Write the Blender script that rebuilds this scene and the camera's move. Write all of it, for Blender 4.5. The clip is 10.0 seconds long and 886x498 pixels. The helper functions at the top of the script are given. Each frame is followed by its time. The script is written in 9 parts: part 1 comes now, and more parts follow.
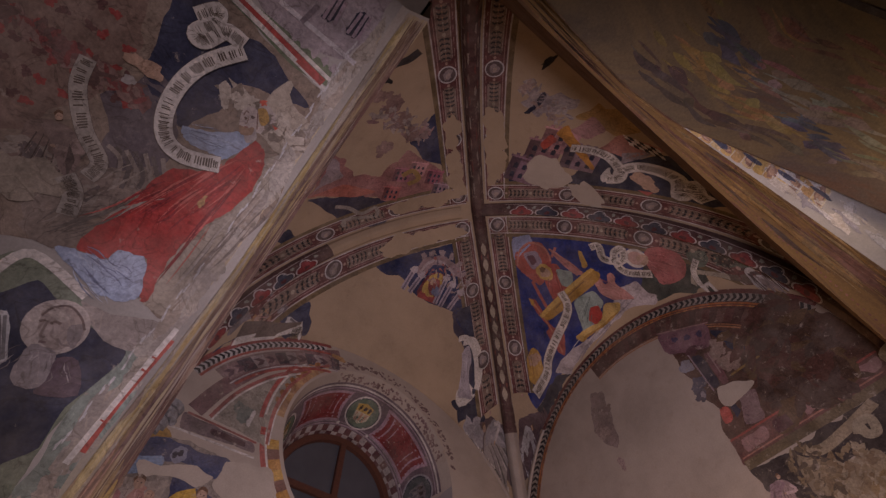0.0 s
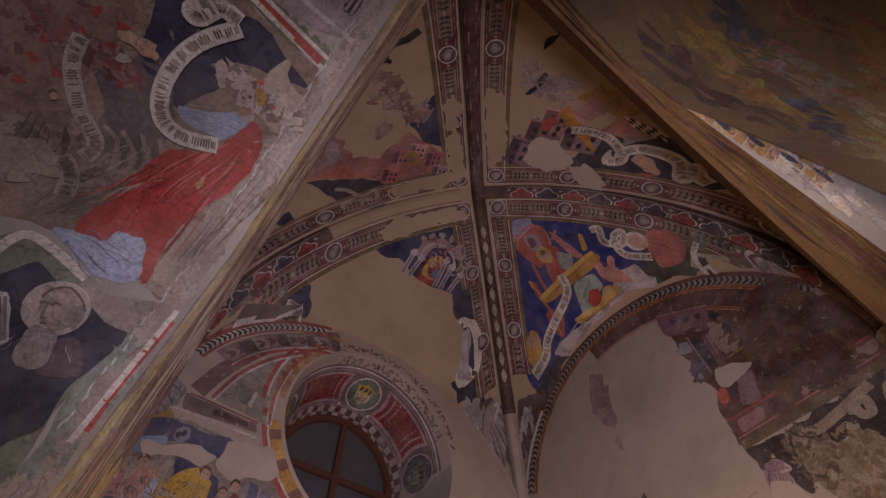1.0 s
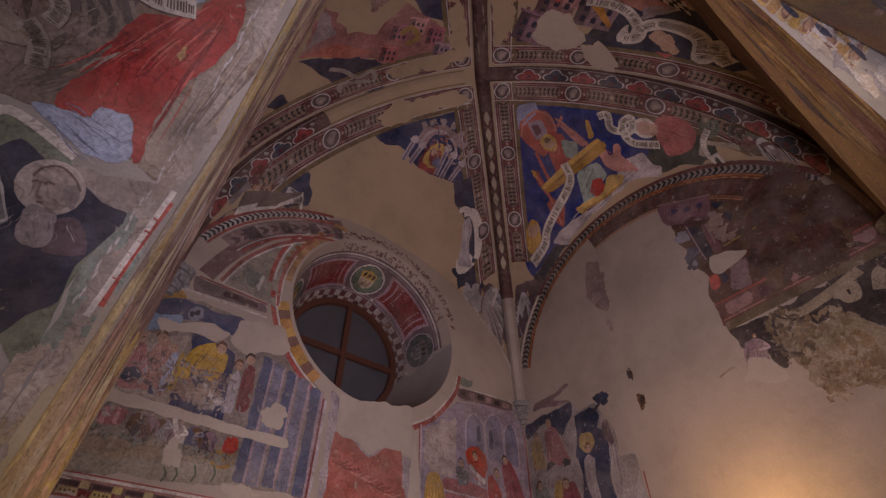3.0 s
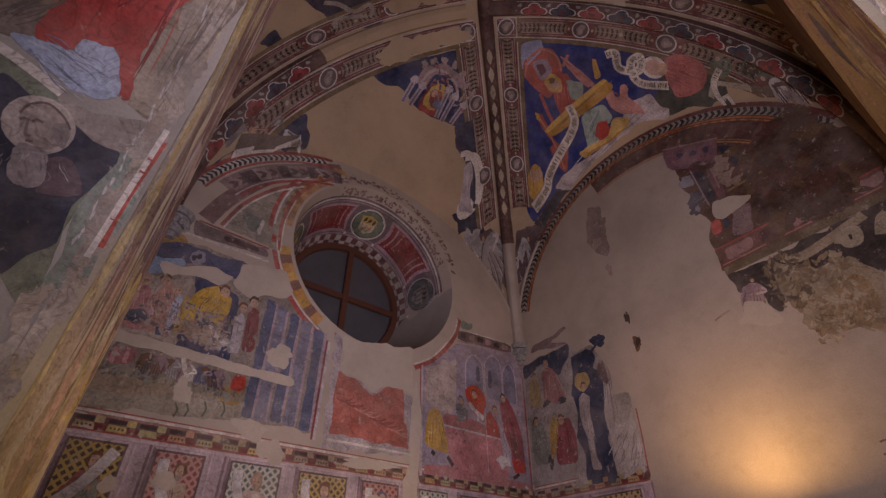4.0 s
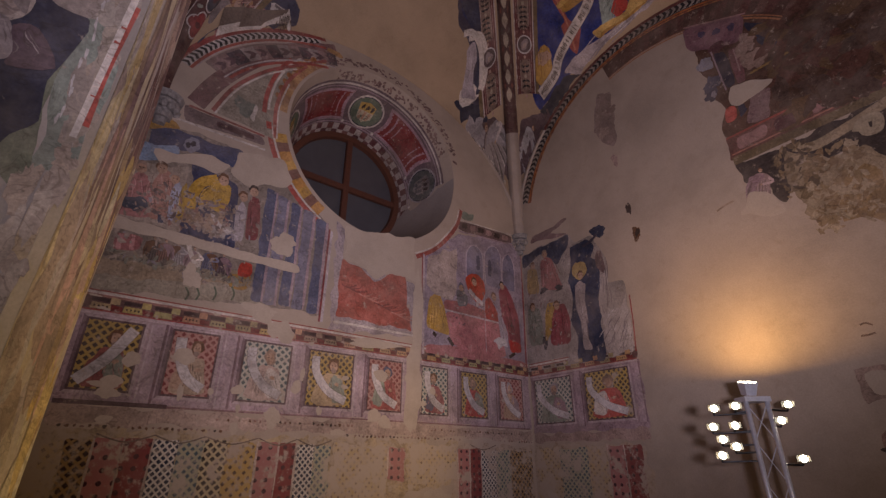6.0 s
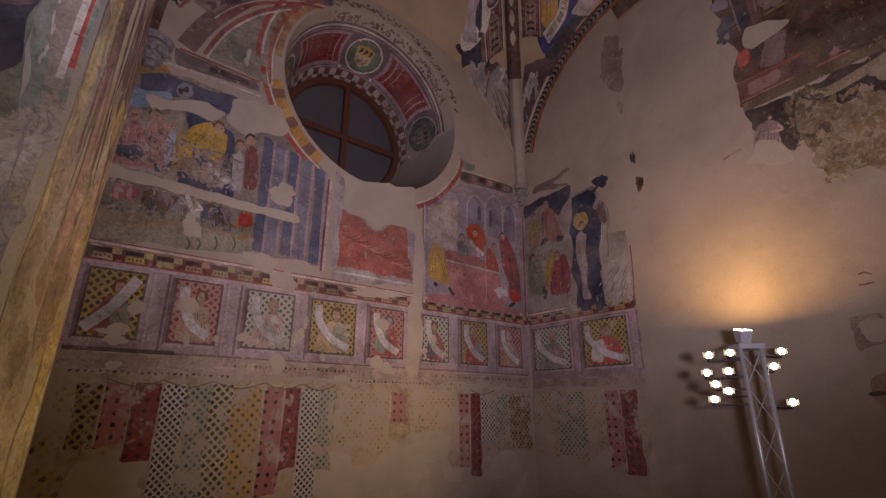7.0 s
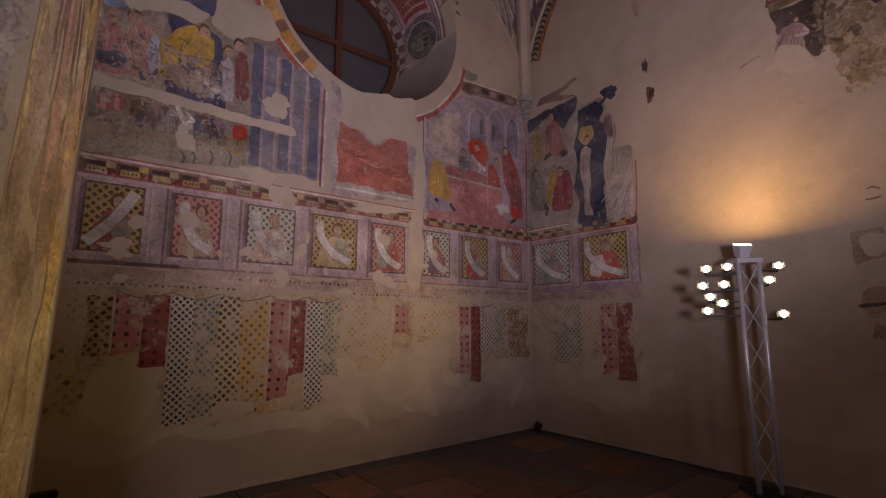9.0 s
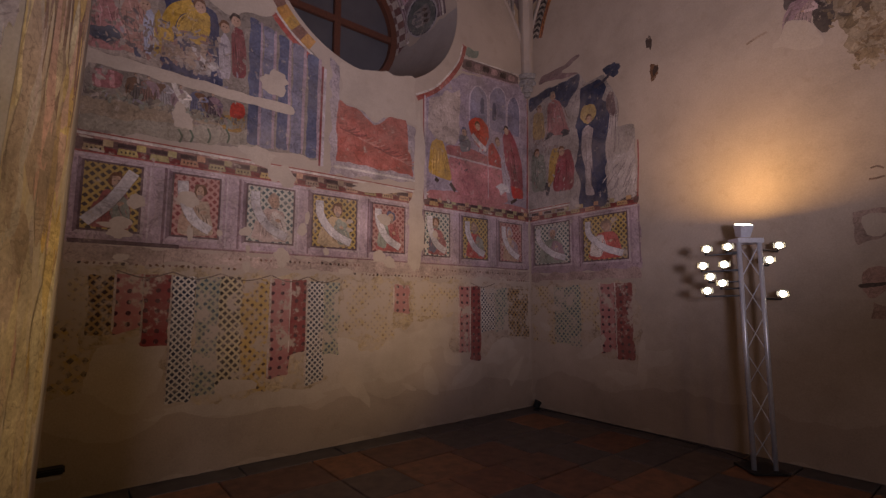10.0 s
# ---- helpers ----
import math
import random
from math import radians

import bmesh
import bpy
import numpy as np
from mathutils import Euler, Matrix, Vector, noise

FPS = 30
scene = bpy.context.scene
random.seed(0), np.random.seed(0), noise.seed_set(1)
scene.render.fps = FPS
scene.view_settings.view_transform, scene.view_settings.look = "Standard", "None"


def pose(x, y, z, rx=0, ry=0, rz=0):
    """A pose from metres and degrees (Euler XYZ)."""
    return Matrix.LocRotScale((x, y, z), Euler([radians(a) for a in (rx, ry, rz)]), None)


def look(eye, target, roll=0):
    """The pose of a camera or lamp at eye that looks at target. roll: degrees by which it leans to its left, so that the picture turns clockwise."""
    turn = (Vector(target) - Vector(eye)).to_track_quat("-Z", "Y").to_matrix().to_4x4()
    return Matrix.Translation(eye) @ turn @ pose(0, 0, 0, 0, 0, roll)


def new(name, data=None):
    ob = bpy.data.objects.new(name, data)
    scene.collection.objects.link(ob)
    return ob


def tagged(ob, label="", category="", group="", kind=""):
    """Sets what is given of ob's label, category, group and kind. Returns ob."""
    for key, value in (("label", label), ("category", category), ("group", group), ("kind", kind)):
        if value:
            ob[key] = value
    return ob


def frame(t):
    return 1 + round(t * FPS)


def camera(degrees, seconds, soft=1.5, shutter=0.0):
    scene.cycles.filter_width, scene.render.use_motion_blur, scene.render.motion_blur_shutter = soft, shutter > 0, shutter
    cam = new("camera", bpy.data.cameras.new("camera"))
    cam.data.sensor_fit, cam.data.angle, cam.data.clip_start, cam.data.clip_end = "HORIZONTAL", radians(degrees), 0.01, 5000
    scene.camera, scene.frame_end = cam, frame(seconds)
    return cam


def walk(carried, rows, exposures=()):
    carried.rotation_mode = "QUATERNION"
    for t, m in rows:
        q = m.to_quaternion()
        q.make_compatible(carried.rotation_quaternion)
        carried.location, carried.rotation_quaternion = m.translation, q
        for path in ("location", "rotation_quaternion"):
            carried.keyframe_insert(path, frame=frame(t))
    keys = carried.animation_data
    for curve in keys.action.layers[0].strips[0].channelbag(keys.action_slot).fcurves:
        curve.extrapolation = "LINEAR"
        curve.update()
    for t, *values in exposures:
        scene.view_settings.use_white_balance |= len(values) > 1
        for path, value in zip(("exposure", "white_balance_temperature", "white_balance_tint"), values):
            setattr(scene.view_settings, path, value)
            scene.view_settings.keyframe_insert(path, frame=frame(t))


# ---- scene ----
cam = camera(86.5, 10.0, soft=1.4)
# seconds, eye, pan, tilt, lean
PATH = [
    (0.0, -0.038, -0.053, 1.806, 1.39, 58.82, 0.58), (0.5, -0.035, -0.05, 1.807, 1.39, 58.2, 0.58),
    (1.0, -0.03, -0.043, 1.808, 1.37, 56.79, 0.58), (1.5, -0.021, -0.032, 1.81, 1.35, 54.29, 0.54),
    (2.0, -0.008, -0.015, 1.812, 1.31, 50.75, 0.46), (2.5, 0.004, 0.001, 1.812, 1.27, 47.38, 0.38),
    (3.0, 0.017, 0.019, 1.811, 1.26, 43.69, 0.32), (4.5, 0.052, 0.063, 1.802, 1.28, 34.08, 0.15),
    (5.0, 0.064, 0.079, 1.797, 1.3, 30.73, 0.11), (5.5, 0.075, 0.093, 1.791, 1.29, 27.52, 0.03),
    (7.0, 0.104, 0.131, 1.768, 1.4, 18.58, -0.05), (7.5, 0.113, 0.142, 1.76, 1.43, 15.95, -0.06),
    (8.0, 0.121, 0.153, 1.751, 1.45, 13.18, -0.08), (8.5, 0.128, 0.162, 1.743, 1.5, 10.84, -0.07),
    (9.0, 0.134, 0.17, 1.735, 1.52, 8.74, -0.07), (9.5, 0.139, 0.175, 1.73, 1.54, 7.23, -0.09),
    (10.0, 0.141, 0.178, 1.726, 1.55, 6.41, -0.11)]
walk(cam, [(t, pose(x, y, z, 90 + tilt, lean, pan - 40)) for t, x, y, z, pan, tilt, lean in PATH])

# ---- plan, in metres ----
NY, EX = 5.6, 6.37            # inner faces of the north and east walls
WX, SY = 0.1, -0.4            # the vault's west and south edges
BX, BY = 3.1, 2.66            # under the boss
SPRING, TOP = 5.7, 10.0       # vault springing and boss height
OX, OZ, OR = 3.215, 6.333, 1.516  # oculus: centre and outer radius
WC, WR, WD = (3.235, 6.25), 1.11, 1.3  # its glass: centre, radius and depth in the wall

# ---- light ----
world = bpy.data.worlds.new("night")
scene.world = world
world.use_nodes = True
world.node_tree.nodes["Background"].inputs[0].default_value = (0.25, 0.28, 0.45, 1)
world.node_tree.nodes["Background"].inputs[1].default_value = 0.03


def lamp(name, kind, energy, colour, m, **settings):
    data = bpy.data.lights.new(name, kind)
    data.energy, data.color = energy, colour
    if kind == "SPOT":
        data.spot_size, data.spot_blend = radians(settings["cone"]), settings.get("blend", 0.6)
        data.shadow_soft_size = settings.get("soft", 0.05)
    elif kind == "AREA":
        data.shape, data.size, data.size_y = "RECTANGLE", settings["size"], settings["size"]
        data.spread = radians(settings.get("spread", 180))
    else:
        data.shadow_soft_size = settings.get("soft", 0.05)
    ob = new(name, data)
    ob.matrix_world = m
    return tagged(ob, settings.get("label", ""), "light")


TX, TY = 5.9, 2.12            # lighting tower
lamp("nave_floodlight", "AREA", 86, (0.96, 0.84, 1.03), look((-2.6, -3.0, 3.6), (0.4, 2.4, 4.6)), size=1.6)
lamp("choir_floodlight", "SPOT", 850, (0.91, 0.82, 1.05), look((1.4, -0.6, 1.95), (3.9, 3.75, 6.25)), cone=121, blend=0.95, soft=0.22)
lamp("flood_beam", "AREA", 23.5, (1.0, 0.58, 0.20), look((TX - 0.2, TY, 2.61), (TX - 0.16, TY, 3.6)), size=0.12, spread=166)
lamp("south_floodlight", "SPOT", 36, (1.0, 0.70, 0.36), look((3.2, -1.9, 2.5), (EX, 2.6, 2.0)), cone=75, blend=1.0, soft=0.12)
lamp("side_beam", "SPOT", 165, (1.0, 0.69, 0.31), look((TX - 0.3, TY + 0.32, 2.2), (2.7, NY, 1.9)), cone=72, blend=1.0)
lamp("side_beam", "SPOT", 440, (1.0, 0.74, 0.42), look((TX - 0.3, TY - 0.3, 2.0), (-0.1, 3.2, 2.0)), cone=36, blend=1.0)
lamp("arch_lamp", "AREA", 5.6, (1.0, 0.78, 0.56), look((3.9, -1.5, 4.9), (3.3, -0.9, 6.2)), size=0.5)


# ---- materials ----
def material(name):
    m = bpy.data.materials.new(name)
    m.use_nodes = True
    return m, m.node_tree, m.node_tree.nodes["Principled BSDF"]


def add(tree, kind, **values):
    n = tree.nodes.new(kind)
    for k, v in values.items():
        if k == "operation":
            n.operation = v
        else:
            n.inputs[k].default_value = v
    return n


def noise_at(tree, scale, detail=5.0, rough=0.6):
    n = add(tree, "ShaderNodeTexNoise", Scale=scale, Detail=detail, Roughness=rough)
    co = tree.nodes.new("ShaderNodeTexCoord")
    tree.links.new(co.outputs["Object"], n.inputs["Vector"])
    return n


def ramp(tree, source, stops):
    r = tree.nodes.new("ShaderNodeValToRGB")
    while len(r.color_ramp.elements) < len(stops):
        r.color_ramp.elements.new(0.5)
    for e, (at, c) in zip(r.color_ramp.elements, stops):
        e.position, e.color = at, (*c, 1) if len(c) == 3 else c
    tree.links.new(source, r.inputs[0])
    return r


def mix(tree, fac, a, b, how="MIX"):
    n = tree.nodes.new("ShaderNodeMix")
    n.data_type, n.blend_type = "RGBA", how
    for socket, v in ((n.inputs[0], fac), (n.inputs[6], a), (n.inputs[7], b)):
        if isinstance(v, (int, float)):
            socket.default_value = v
        elif isinstance(v, tuple):
            socket.default_value = (*v, 1)
        else:
            tree.links.new(v, socket)
    return n.outputs[2]


def relief(tree, bsdf, source, strength, distance):
    b = add(tree, "ShaderNodeBump", Strength=strength, Distance=distance)
    tree.links.new(source, b.inputs["Height"])
    tree.links.new(b.outputs[0], bsdf.inputs["Normal"])


PLASTER = (0.40, 0.31, 0.235)


def plaster(name, colour, stain=(0.25, 0.17, 0.11), grain=0.5):
    m, tree, bsdf = material(name)
    big, small, fine = noise_at(tree, 0.9, 6, 0.65), noise_at(tree, 6.0, 8, 0.7), noise_at(tree, 60.0, 4)
    light = tuple(min(1, c * 1.12) for c in colour)
    dark = tuple(c * 0.82 for c in colour)
    a = ramp(tree, big.outputs[0], [(0.32, dark), (0.5, colour), (0.7, light)]).outputs[0]
    spots = ramp(tree, small.outputs[0], [(0.56, (0, 0, 0)), (0.78, (0.4, 0.4, 0.4))]).outputs[0]
    c = mix(tree, spots, a, stain)
    grey = ramp(tree, fine.outputs[0], [(0.3, (0.86, 0.86, 0.86)), (0.7, (1.06, 1.06, 1.06))]).outputs[0]
    tree.links.new(mix(tree, 0.8, c, grey, "MULTIPLY"), bsdf.inputs["Base Color"])
    bsdf.inputs["Roughness"].default_value = 0.92
    bsdf.inputs["Specular IOR Level"].default_value = 0.15
    relief(tree, bsdf, mix(tree, 0.35, small.outputs[0], fine.outputs[0]), grain, 0.012)
    return m


FRESCO = {}


def fresco(colour, wear=0.35):
    """Faded pigment on plaster: mottled, rubbed through where it is worn."""
    key = (tuple(round(c, 3) for c in colour), wear)
    if key in FRESCO:
        return FRESCO[key]
    m, tree, bsdf = material("fresco_paint")
    big, small, fine = noise_at(tree, 2.6, 6, 0.65), noise_at(tree, 9.0, 9, 0.74), noise_at(tree, 38.0, 6, 0.75)
    light = tuple(min(1, c * 1.35 + 0.03) for c in colour)
    dark = tuple(c * 0.55 for c in colour)
    a = ramp(tree, big.outputs[0], [(0.3, dark), (0.5, colour), (0.72, light)]).outputs[0]
    b = mix(tree, 0.65, a, ramp(tree, fine.outputs[0], [(0.32, (0.45, 0.43, 0.42)), (0.66, (1.25, 1.22, 1.2))]).outputs[0], "MULTIPLY")
    contour = noise_at(tree, 5.0, 3, 0.55)
    contour.inputs["Distortion"].default_value = 0.8
    drawn = ramp(tree, contour.outputs[0], [(0.455, (1, 1, 1)), (0.472, (0.5, 0.47, 0.45)), (0.489, (1, 1, 1)), (0.535, (1, 1, 1)), (0.548, (1.3, 1.27, 1.22)), (0.561, (1, 1, 1))]).outputs[0]
    b = mix(tree, 0.75, b, drawn, "MULTIPLY")
    veil = noise_at(tree, 1.4, 7, 0.7)
    b = mix(tree, ramp(tree, veil.outputs[0], [(0.42, (0.02, 0.02, 0.02)), (0.68, (0.22 + 0.4 * wear,) * 3)]).outputs[0], b, tuple(0.8 * c for c in PLASTER))
    lost = ramp(tree, small.outputs[0], [(0.68 - 0.33 * wear, (0, 0, 0)), (0.74 - 0.25 * wear, (0.8, 0.8, 0.8))]).outputs[0]
    c = mix(tree, lost, b, PLASTER)
    tree.links.new(c, bsdf.inputs["Base Color"])
    bsdf.inputs["Roughness"].default_value = 0.85
    bsdf.inputs["Specular IOR Level"].default_value = 0.2
    relief(tree, bsdf, small.outputs[0], 0.35, 0.006)
    FRESCO[key] = m
    return m


def pattern(ground, mark, period, size, turned=True, wear=0.4):
    """A painted textile: a grid of marks on a ground, on walls that run along x or y."""
    key = (ground, mark, period, size, turned, wear)
    if key in FRESCO:
        return FRESCO[key]
    m, tree, bsdf = material("painted_cloth")
    co = tree.nodes.new("ShaderNodeTexCoord")
    warp = noise_at(tree, 3.0, 3)
    jig = add(tree, "ShaderNodeVectorMath", operation="MULTIPLY_ADD")
    tree.links.new(warp.outputs["Color"], jig.inputs[0])
    jig.inputs[1].default_value = (0.03, 0.03, 0.03)
    tree.links.new(co.outputs["Object"], jig.inputs[2])
    sep = tree.nodes.new("ShaderNodeSeparateXYZ")
    tree.links.new(jig.outputs[0], sep.inputs[0])

    def maths(op, a, b=0.0):
        n = tree.nodes.new("ShaderNodeMath")
        n.operation = op
        for s, v in zip(n.inputs, (a, b)):
            if isinstance(v, (int, float)):
                s.default_value = v
            else:
                tree.links.new(v, s)
        return n.outputs[0]
    u, v = maths("SUBTRACT", sep.outputs[0], sep.outputs[1]), sep.outputs[2]
    if turned:
        u, v = maths("ADD", u, v), maths("SUBTRACT", u, v)
    fu = maths("SUBTRACT", maths("FRACT", maths("DIVIDE", u, period)), 0.5)
    fv = maths("SUBTRACT", maths("FRACT", maths("DIVIDE", v, period)), 0.5)
    d = maths("MAXIMUM", maths("ABSOLUTE", fu), maths("ABSOLUTE", fv)) if turned else maths("SQRT", maths("ADD", maths("MULTIPLY", fu, fu), maths("MULTIPLY", fv, fv)))
    inside = maths("LESS_THAN", d, size)
    small, big = noise_at(tree, 12.0, 8, 0.72), noise_at(tree, 2.0, 4)
    base = mix(tree, inside, ground, mark)
    base = mix(tree, 0.6, base, ramp(tree, big.outputs[0], [(0.3, (0.7, 0.7, 0.7)), (0.7, (1.15, 1.15, 1.15))]).outputs[0], "MULTIPLY")
    veil = noise_at(tree, 1.7, 7, 0.7)
    base = mix(tree, ramp(tree, veil.outputs[0], [(0.38, (0.03, 0.03, 0.03)), (0.68, (0.34, 0.34, 0.34))]).outputs[0], base, tuple(0.82 * c for c in PLASTER))
    lost = ramp(tree, small.outputs[0], [(0.68 - 0.35 * wear, (0, 0, 0)), (0.80 - 0.28 * wear, (0.85, 0.85, 0.85))]).outputs[0]
    patchy = noise_at(tree, 3.4, 8, 0.68)
    gone = ramp(tree, patchy.outputs[0], [(0.63 - 0.16 * wear, (0, 0, 0)), (0.67 - 0.15 * wear, (0.9, 0.9, 0.9))]).outputs[0]
    tree.links.new(mix(tree, gone, mix(tree, lost, base, PLASTER), PLASTER), bsdf.inputs["Base Color"])
    bsdf.inputs["Roughness"].default_value = 0.88
    bsdf.inputs["Specular IOR Level"].default_value = 0.15
    relief(tree, bsdf, small.outputs[0], 0.3, 0.006)
    FRESCO[key] = m
    return m


def marbled(name, stops, across, along, swirl=1.2, rough=0.85, worn=0.6):
    """Streaked paint that runs along a moulding, from the surface's own coordinates."""
    m, tree, bsdf = material(name)
    co = tree.nodes.new("ShaderNodeTexCoord")
    st = add(tree, "ShaderNodeVectorMath", operation="MULTIPLY")
    tree.links.new(co.outputs["UV"], st.inputs[0])
    st.inputs[1].default_value = (across, along, 1.0)
    n = add(tree, "ShaderNodeTexNoise", Scale=1.0, Detail=7.0, Roughness=0.68, Distortion=swirl)
    tree.links.new(st.outputs[0], n.inputs["Vector"])
    small, fine = noise_at(tree, 14.0, 8, 0.72), noise_at(tree, 50.0, 4, 0.7)
    c = ramp(tree, n.outputs[0], stops).outputs[0]
    c = mix(tree, 0.5, c, ramp(tree, fine.outputs[0], [(0.3, (0.6, 0.58, 0.56)), (0.68, (1.15, 1.15, 1.15))]).outputs[0], "MULTIPLY")
    lost = ramp(tree, small.outputs[0], [(0.60, (0, 0, 0)), (0.70, (worn, worn, worn))]).outputs[0]
    tree.links.new(mix(tree, lost, c, tuple(0.9 * v for v in PLASTER)), bsdf.inputs["Base Color"])
    bsdf.inputs["Roughness"].default_value = rough
    bsdf.inputs["Specular IOR Level"].default_value = 0.2
    relief(tree, bsdf, small.outputs[0], 0.3, 0.006)
    return m


def plain(name, colour, rough=0.5, metal=0.0, scale=20.0, vary=0.25):
    m, tree, bsdf = material(name)
    n = noise_at(tree, scale, 6)
    lo, hi = tuple(c * (1 - vary) for c in colour), tuple(min(1, c * (1 + vary)) for c in colour)
    tree.links.new(ramp(tree, n.outputs[0], [(0.3, lo), (0.7, hi)]).outputs[0], bsdf.inputs["Base Color"])
    bsdf.inputs["Roughness"].default_value, bsdf.inputs["Metallic"].default_value = rough, metal
    relief(tree, bsdf, n.outputs[0], 0.15, 0.003)
    return m


def glow(name, colour, strength):
    m, tree, bsdf = material(name)
    bsdf.inputs["Emission Color"].default_value = (*colour, 1)
    bsdf.inputs["Emission Strength"].default_value = strength
    bsdf.inputs["Base Color"].default_value = (0.9, 0.85, 0.7, 1)
    return m


M_WALL = plaster("bare_plaster", PLASTER)
M_VAULT = plaster("vault_plaster", (0.385, 0.268, 0.165), (0.2, 0.13, 0.08))
M_LOSS = plaster("repair_plaster", (0.44, 0.345, 0.26), (0.33, 0.24, 0.17), 0.3)
M_WHITE = plaster("pale_plaster", (0.38, 0.32, 0.265), (0.26, 0.21, 0.16))
M_WOOD = plain("dark_window_wood", (0.10, 0.035, 0.018), 0.55, 0, 30)
M_GLASS = plain("night_glass", (0.085, 0.078, 0.08), 0.3, 0, 3, 0.12)
M_STONE = plain("carved_stone", (0.22, 0.19, 0.17), 0.85, 0, 25, 0.4)
M_ALU = plain("truss_aluminium", (0.74, 0.74, 0.80), 0.38, 0.5, 40, 0.1)
M_BLACK = plain("black_metal", (0.02, 0.02, 0.022), 0.5, 0.3, 40)
M_BULB = glow("lit_lens", (1.0, 0.86, 0.62), 11.0)
RED, DRED, ROSE, PINK = (0.40, 0.05, 0.03), (0.13, 0.022, 0.02), (0.33, 0.10, 0.085), (0.48, 0.23, 0.21)
BLUE, NIGHT, SLATE, SKY = (0.02, 0.03, 0.14), (0.018, 0.018, 0.035), (0.10, 0.10, 0.15), (0.25, 0.32, 0.42)
GOLD, OCHRE, BROWN, UMBER = (0.50, 0.26, 0.05), (0.34, 0.19, 0.05), (0.14, 0.065, 0.03), (0.05, 0.03, 0.022)
IVORY, FLESH, GREY, GREEN = (0.58, 0.50, 0.42), (0.42, 0.26, 0.17), (0.30, 0.26, 0.25), (0.13, 0.16, 0.09)
MAUVE, LILAC, SAGE, BLACK = (0.26, 0.16, 0.17), (0.34, 0.24, 0.25), (0.22, 0.24, 0.18), (0.015, 0.013, 0.014)


# ---- surfaces: u to the right as seen from inside, v upwards, off: out of the surface ----
def north(u, v, off=0.0):
    return Vector((u, NY - off, v))


def east(u, v, off=0.0):
    return Vector((EX - off, -u, v))


def vault_z(x, y):
    X = (x - BX) / ((EX - BX) if x > BX else (BX - WX))
    Y = (y - BY) / ((NY - BY) if y > BY else (BY - SY))
    if abs(Y) >= abs(X):
        m, s, crown = abs(Y), X, 8.15 if Y > 0 else 8.5
    else:
        m, s, crown = abs(X), Y, 8.7 if X > 0 else 8.3
    m = min(m, 1.0)
    s = max(-1.0, min(1.0, s / m)) if m > 1e-6 else 0.0
    rib = SPRING + (TOP - SPRING) * math.sqrt(max(0.0, 1 - m * m))
    ridge = crown + (TOP - crown) * (1 - m * m)
    return rib + max(0.0, ridge - rib) * math.sqrt(max(0.0, 1 - s * s))


def vault(u, v, off=0.0):
    e = 0.03
    gx = (vault_z(u + e, v) - vault_z(u - e, v)) / (2 * e)
    gy = (vault_z(u, v + e) - vault_z(u, v - e)) / (2 * e)
    n = Vector((gx, gy, -1.0)).normalized()
    return Vector((u, v, vault_z(u, v))) + n * off


AY, AZ, AR = 0.25, 2.3, 2.75   # west arch: centre and radius of its underside


def soffit(u, v, off=0.0):
    """Underside of the west arch: u is x, v the height on the jamb and then the way along the arc."""
    if v < AZ:
        return Vector((u, AY + AR - off, v))
    a = (v - AZ) / AR
    return Vector((u, AY + (AR - off) * math.cos(a), AZ + (AR - off) * math.sin(a)))


# ---- painting and building helpers ----
def mesh_object(name, verts, faces, mats, index=None, parent=None, label="", smooth=False):
    me = bpy.data.meshes.new(name)
    me.from_pydata([tuple(v) for v in verts], [], faces)
    for m in (mats if isinstance(mats, (list, tuple)) else [mats]):
        me.materials.append(m)
    if index:
        me.polygons.foreach_set("material_index", index)
    if smooth:
        me.polygons.foreach_set("use_smooth", [True] * len(me.polygons))
    me.update()
    ob = new(name, me)
    if parent:
        ob.parent = parent
    if label:
        ob["label"] = label
    return ob


def part(name, bm, mat, parent, label="", smooth=False):
    me = bpy.data.meshes.new(name)
    bm.to_mesh(me)
    bm.free()
    me.materials.append(mat)
    if smooth:
        me.polygons.foreach_set("use_smooth", [True] * len(me.polygons))
    ob = new(name, me)
    if parent:
        ob.parent = parent
    if label:
        ob["label"] = label
    return ob


def triangles(points, step):
    from mathutils.geometry import tessellate_polygon
    P = [Vector((a, b, 0)) for a, b in points]
    todo = [tuple(P[i] for i in t) for t in tessellate_polygon([P])]
    if not step:
        return todo
    done = []
    while todo:
        a, b, c = todo.pop()
        sides = [((a - b).length, a, b, c), ((b - c).length, b, c, a), ((c - a).length, c, a, b)]
        d, p, q, r = max(sides, key=lambda s: s[0])
        if d <= step:
            done.append((a, b, c))
        else:
            mid = (p + q) / 2
            todo += [(p, mid, r), (mid, q, r)]
    return done


COATS = [0]
WEAR = {vault: 0.06, soffit: 0.16}
COAT = {north: 0.0004, east: 0.0004, soffit: 0.0006}


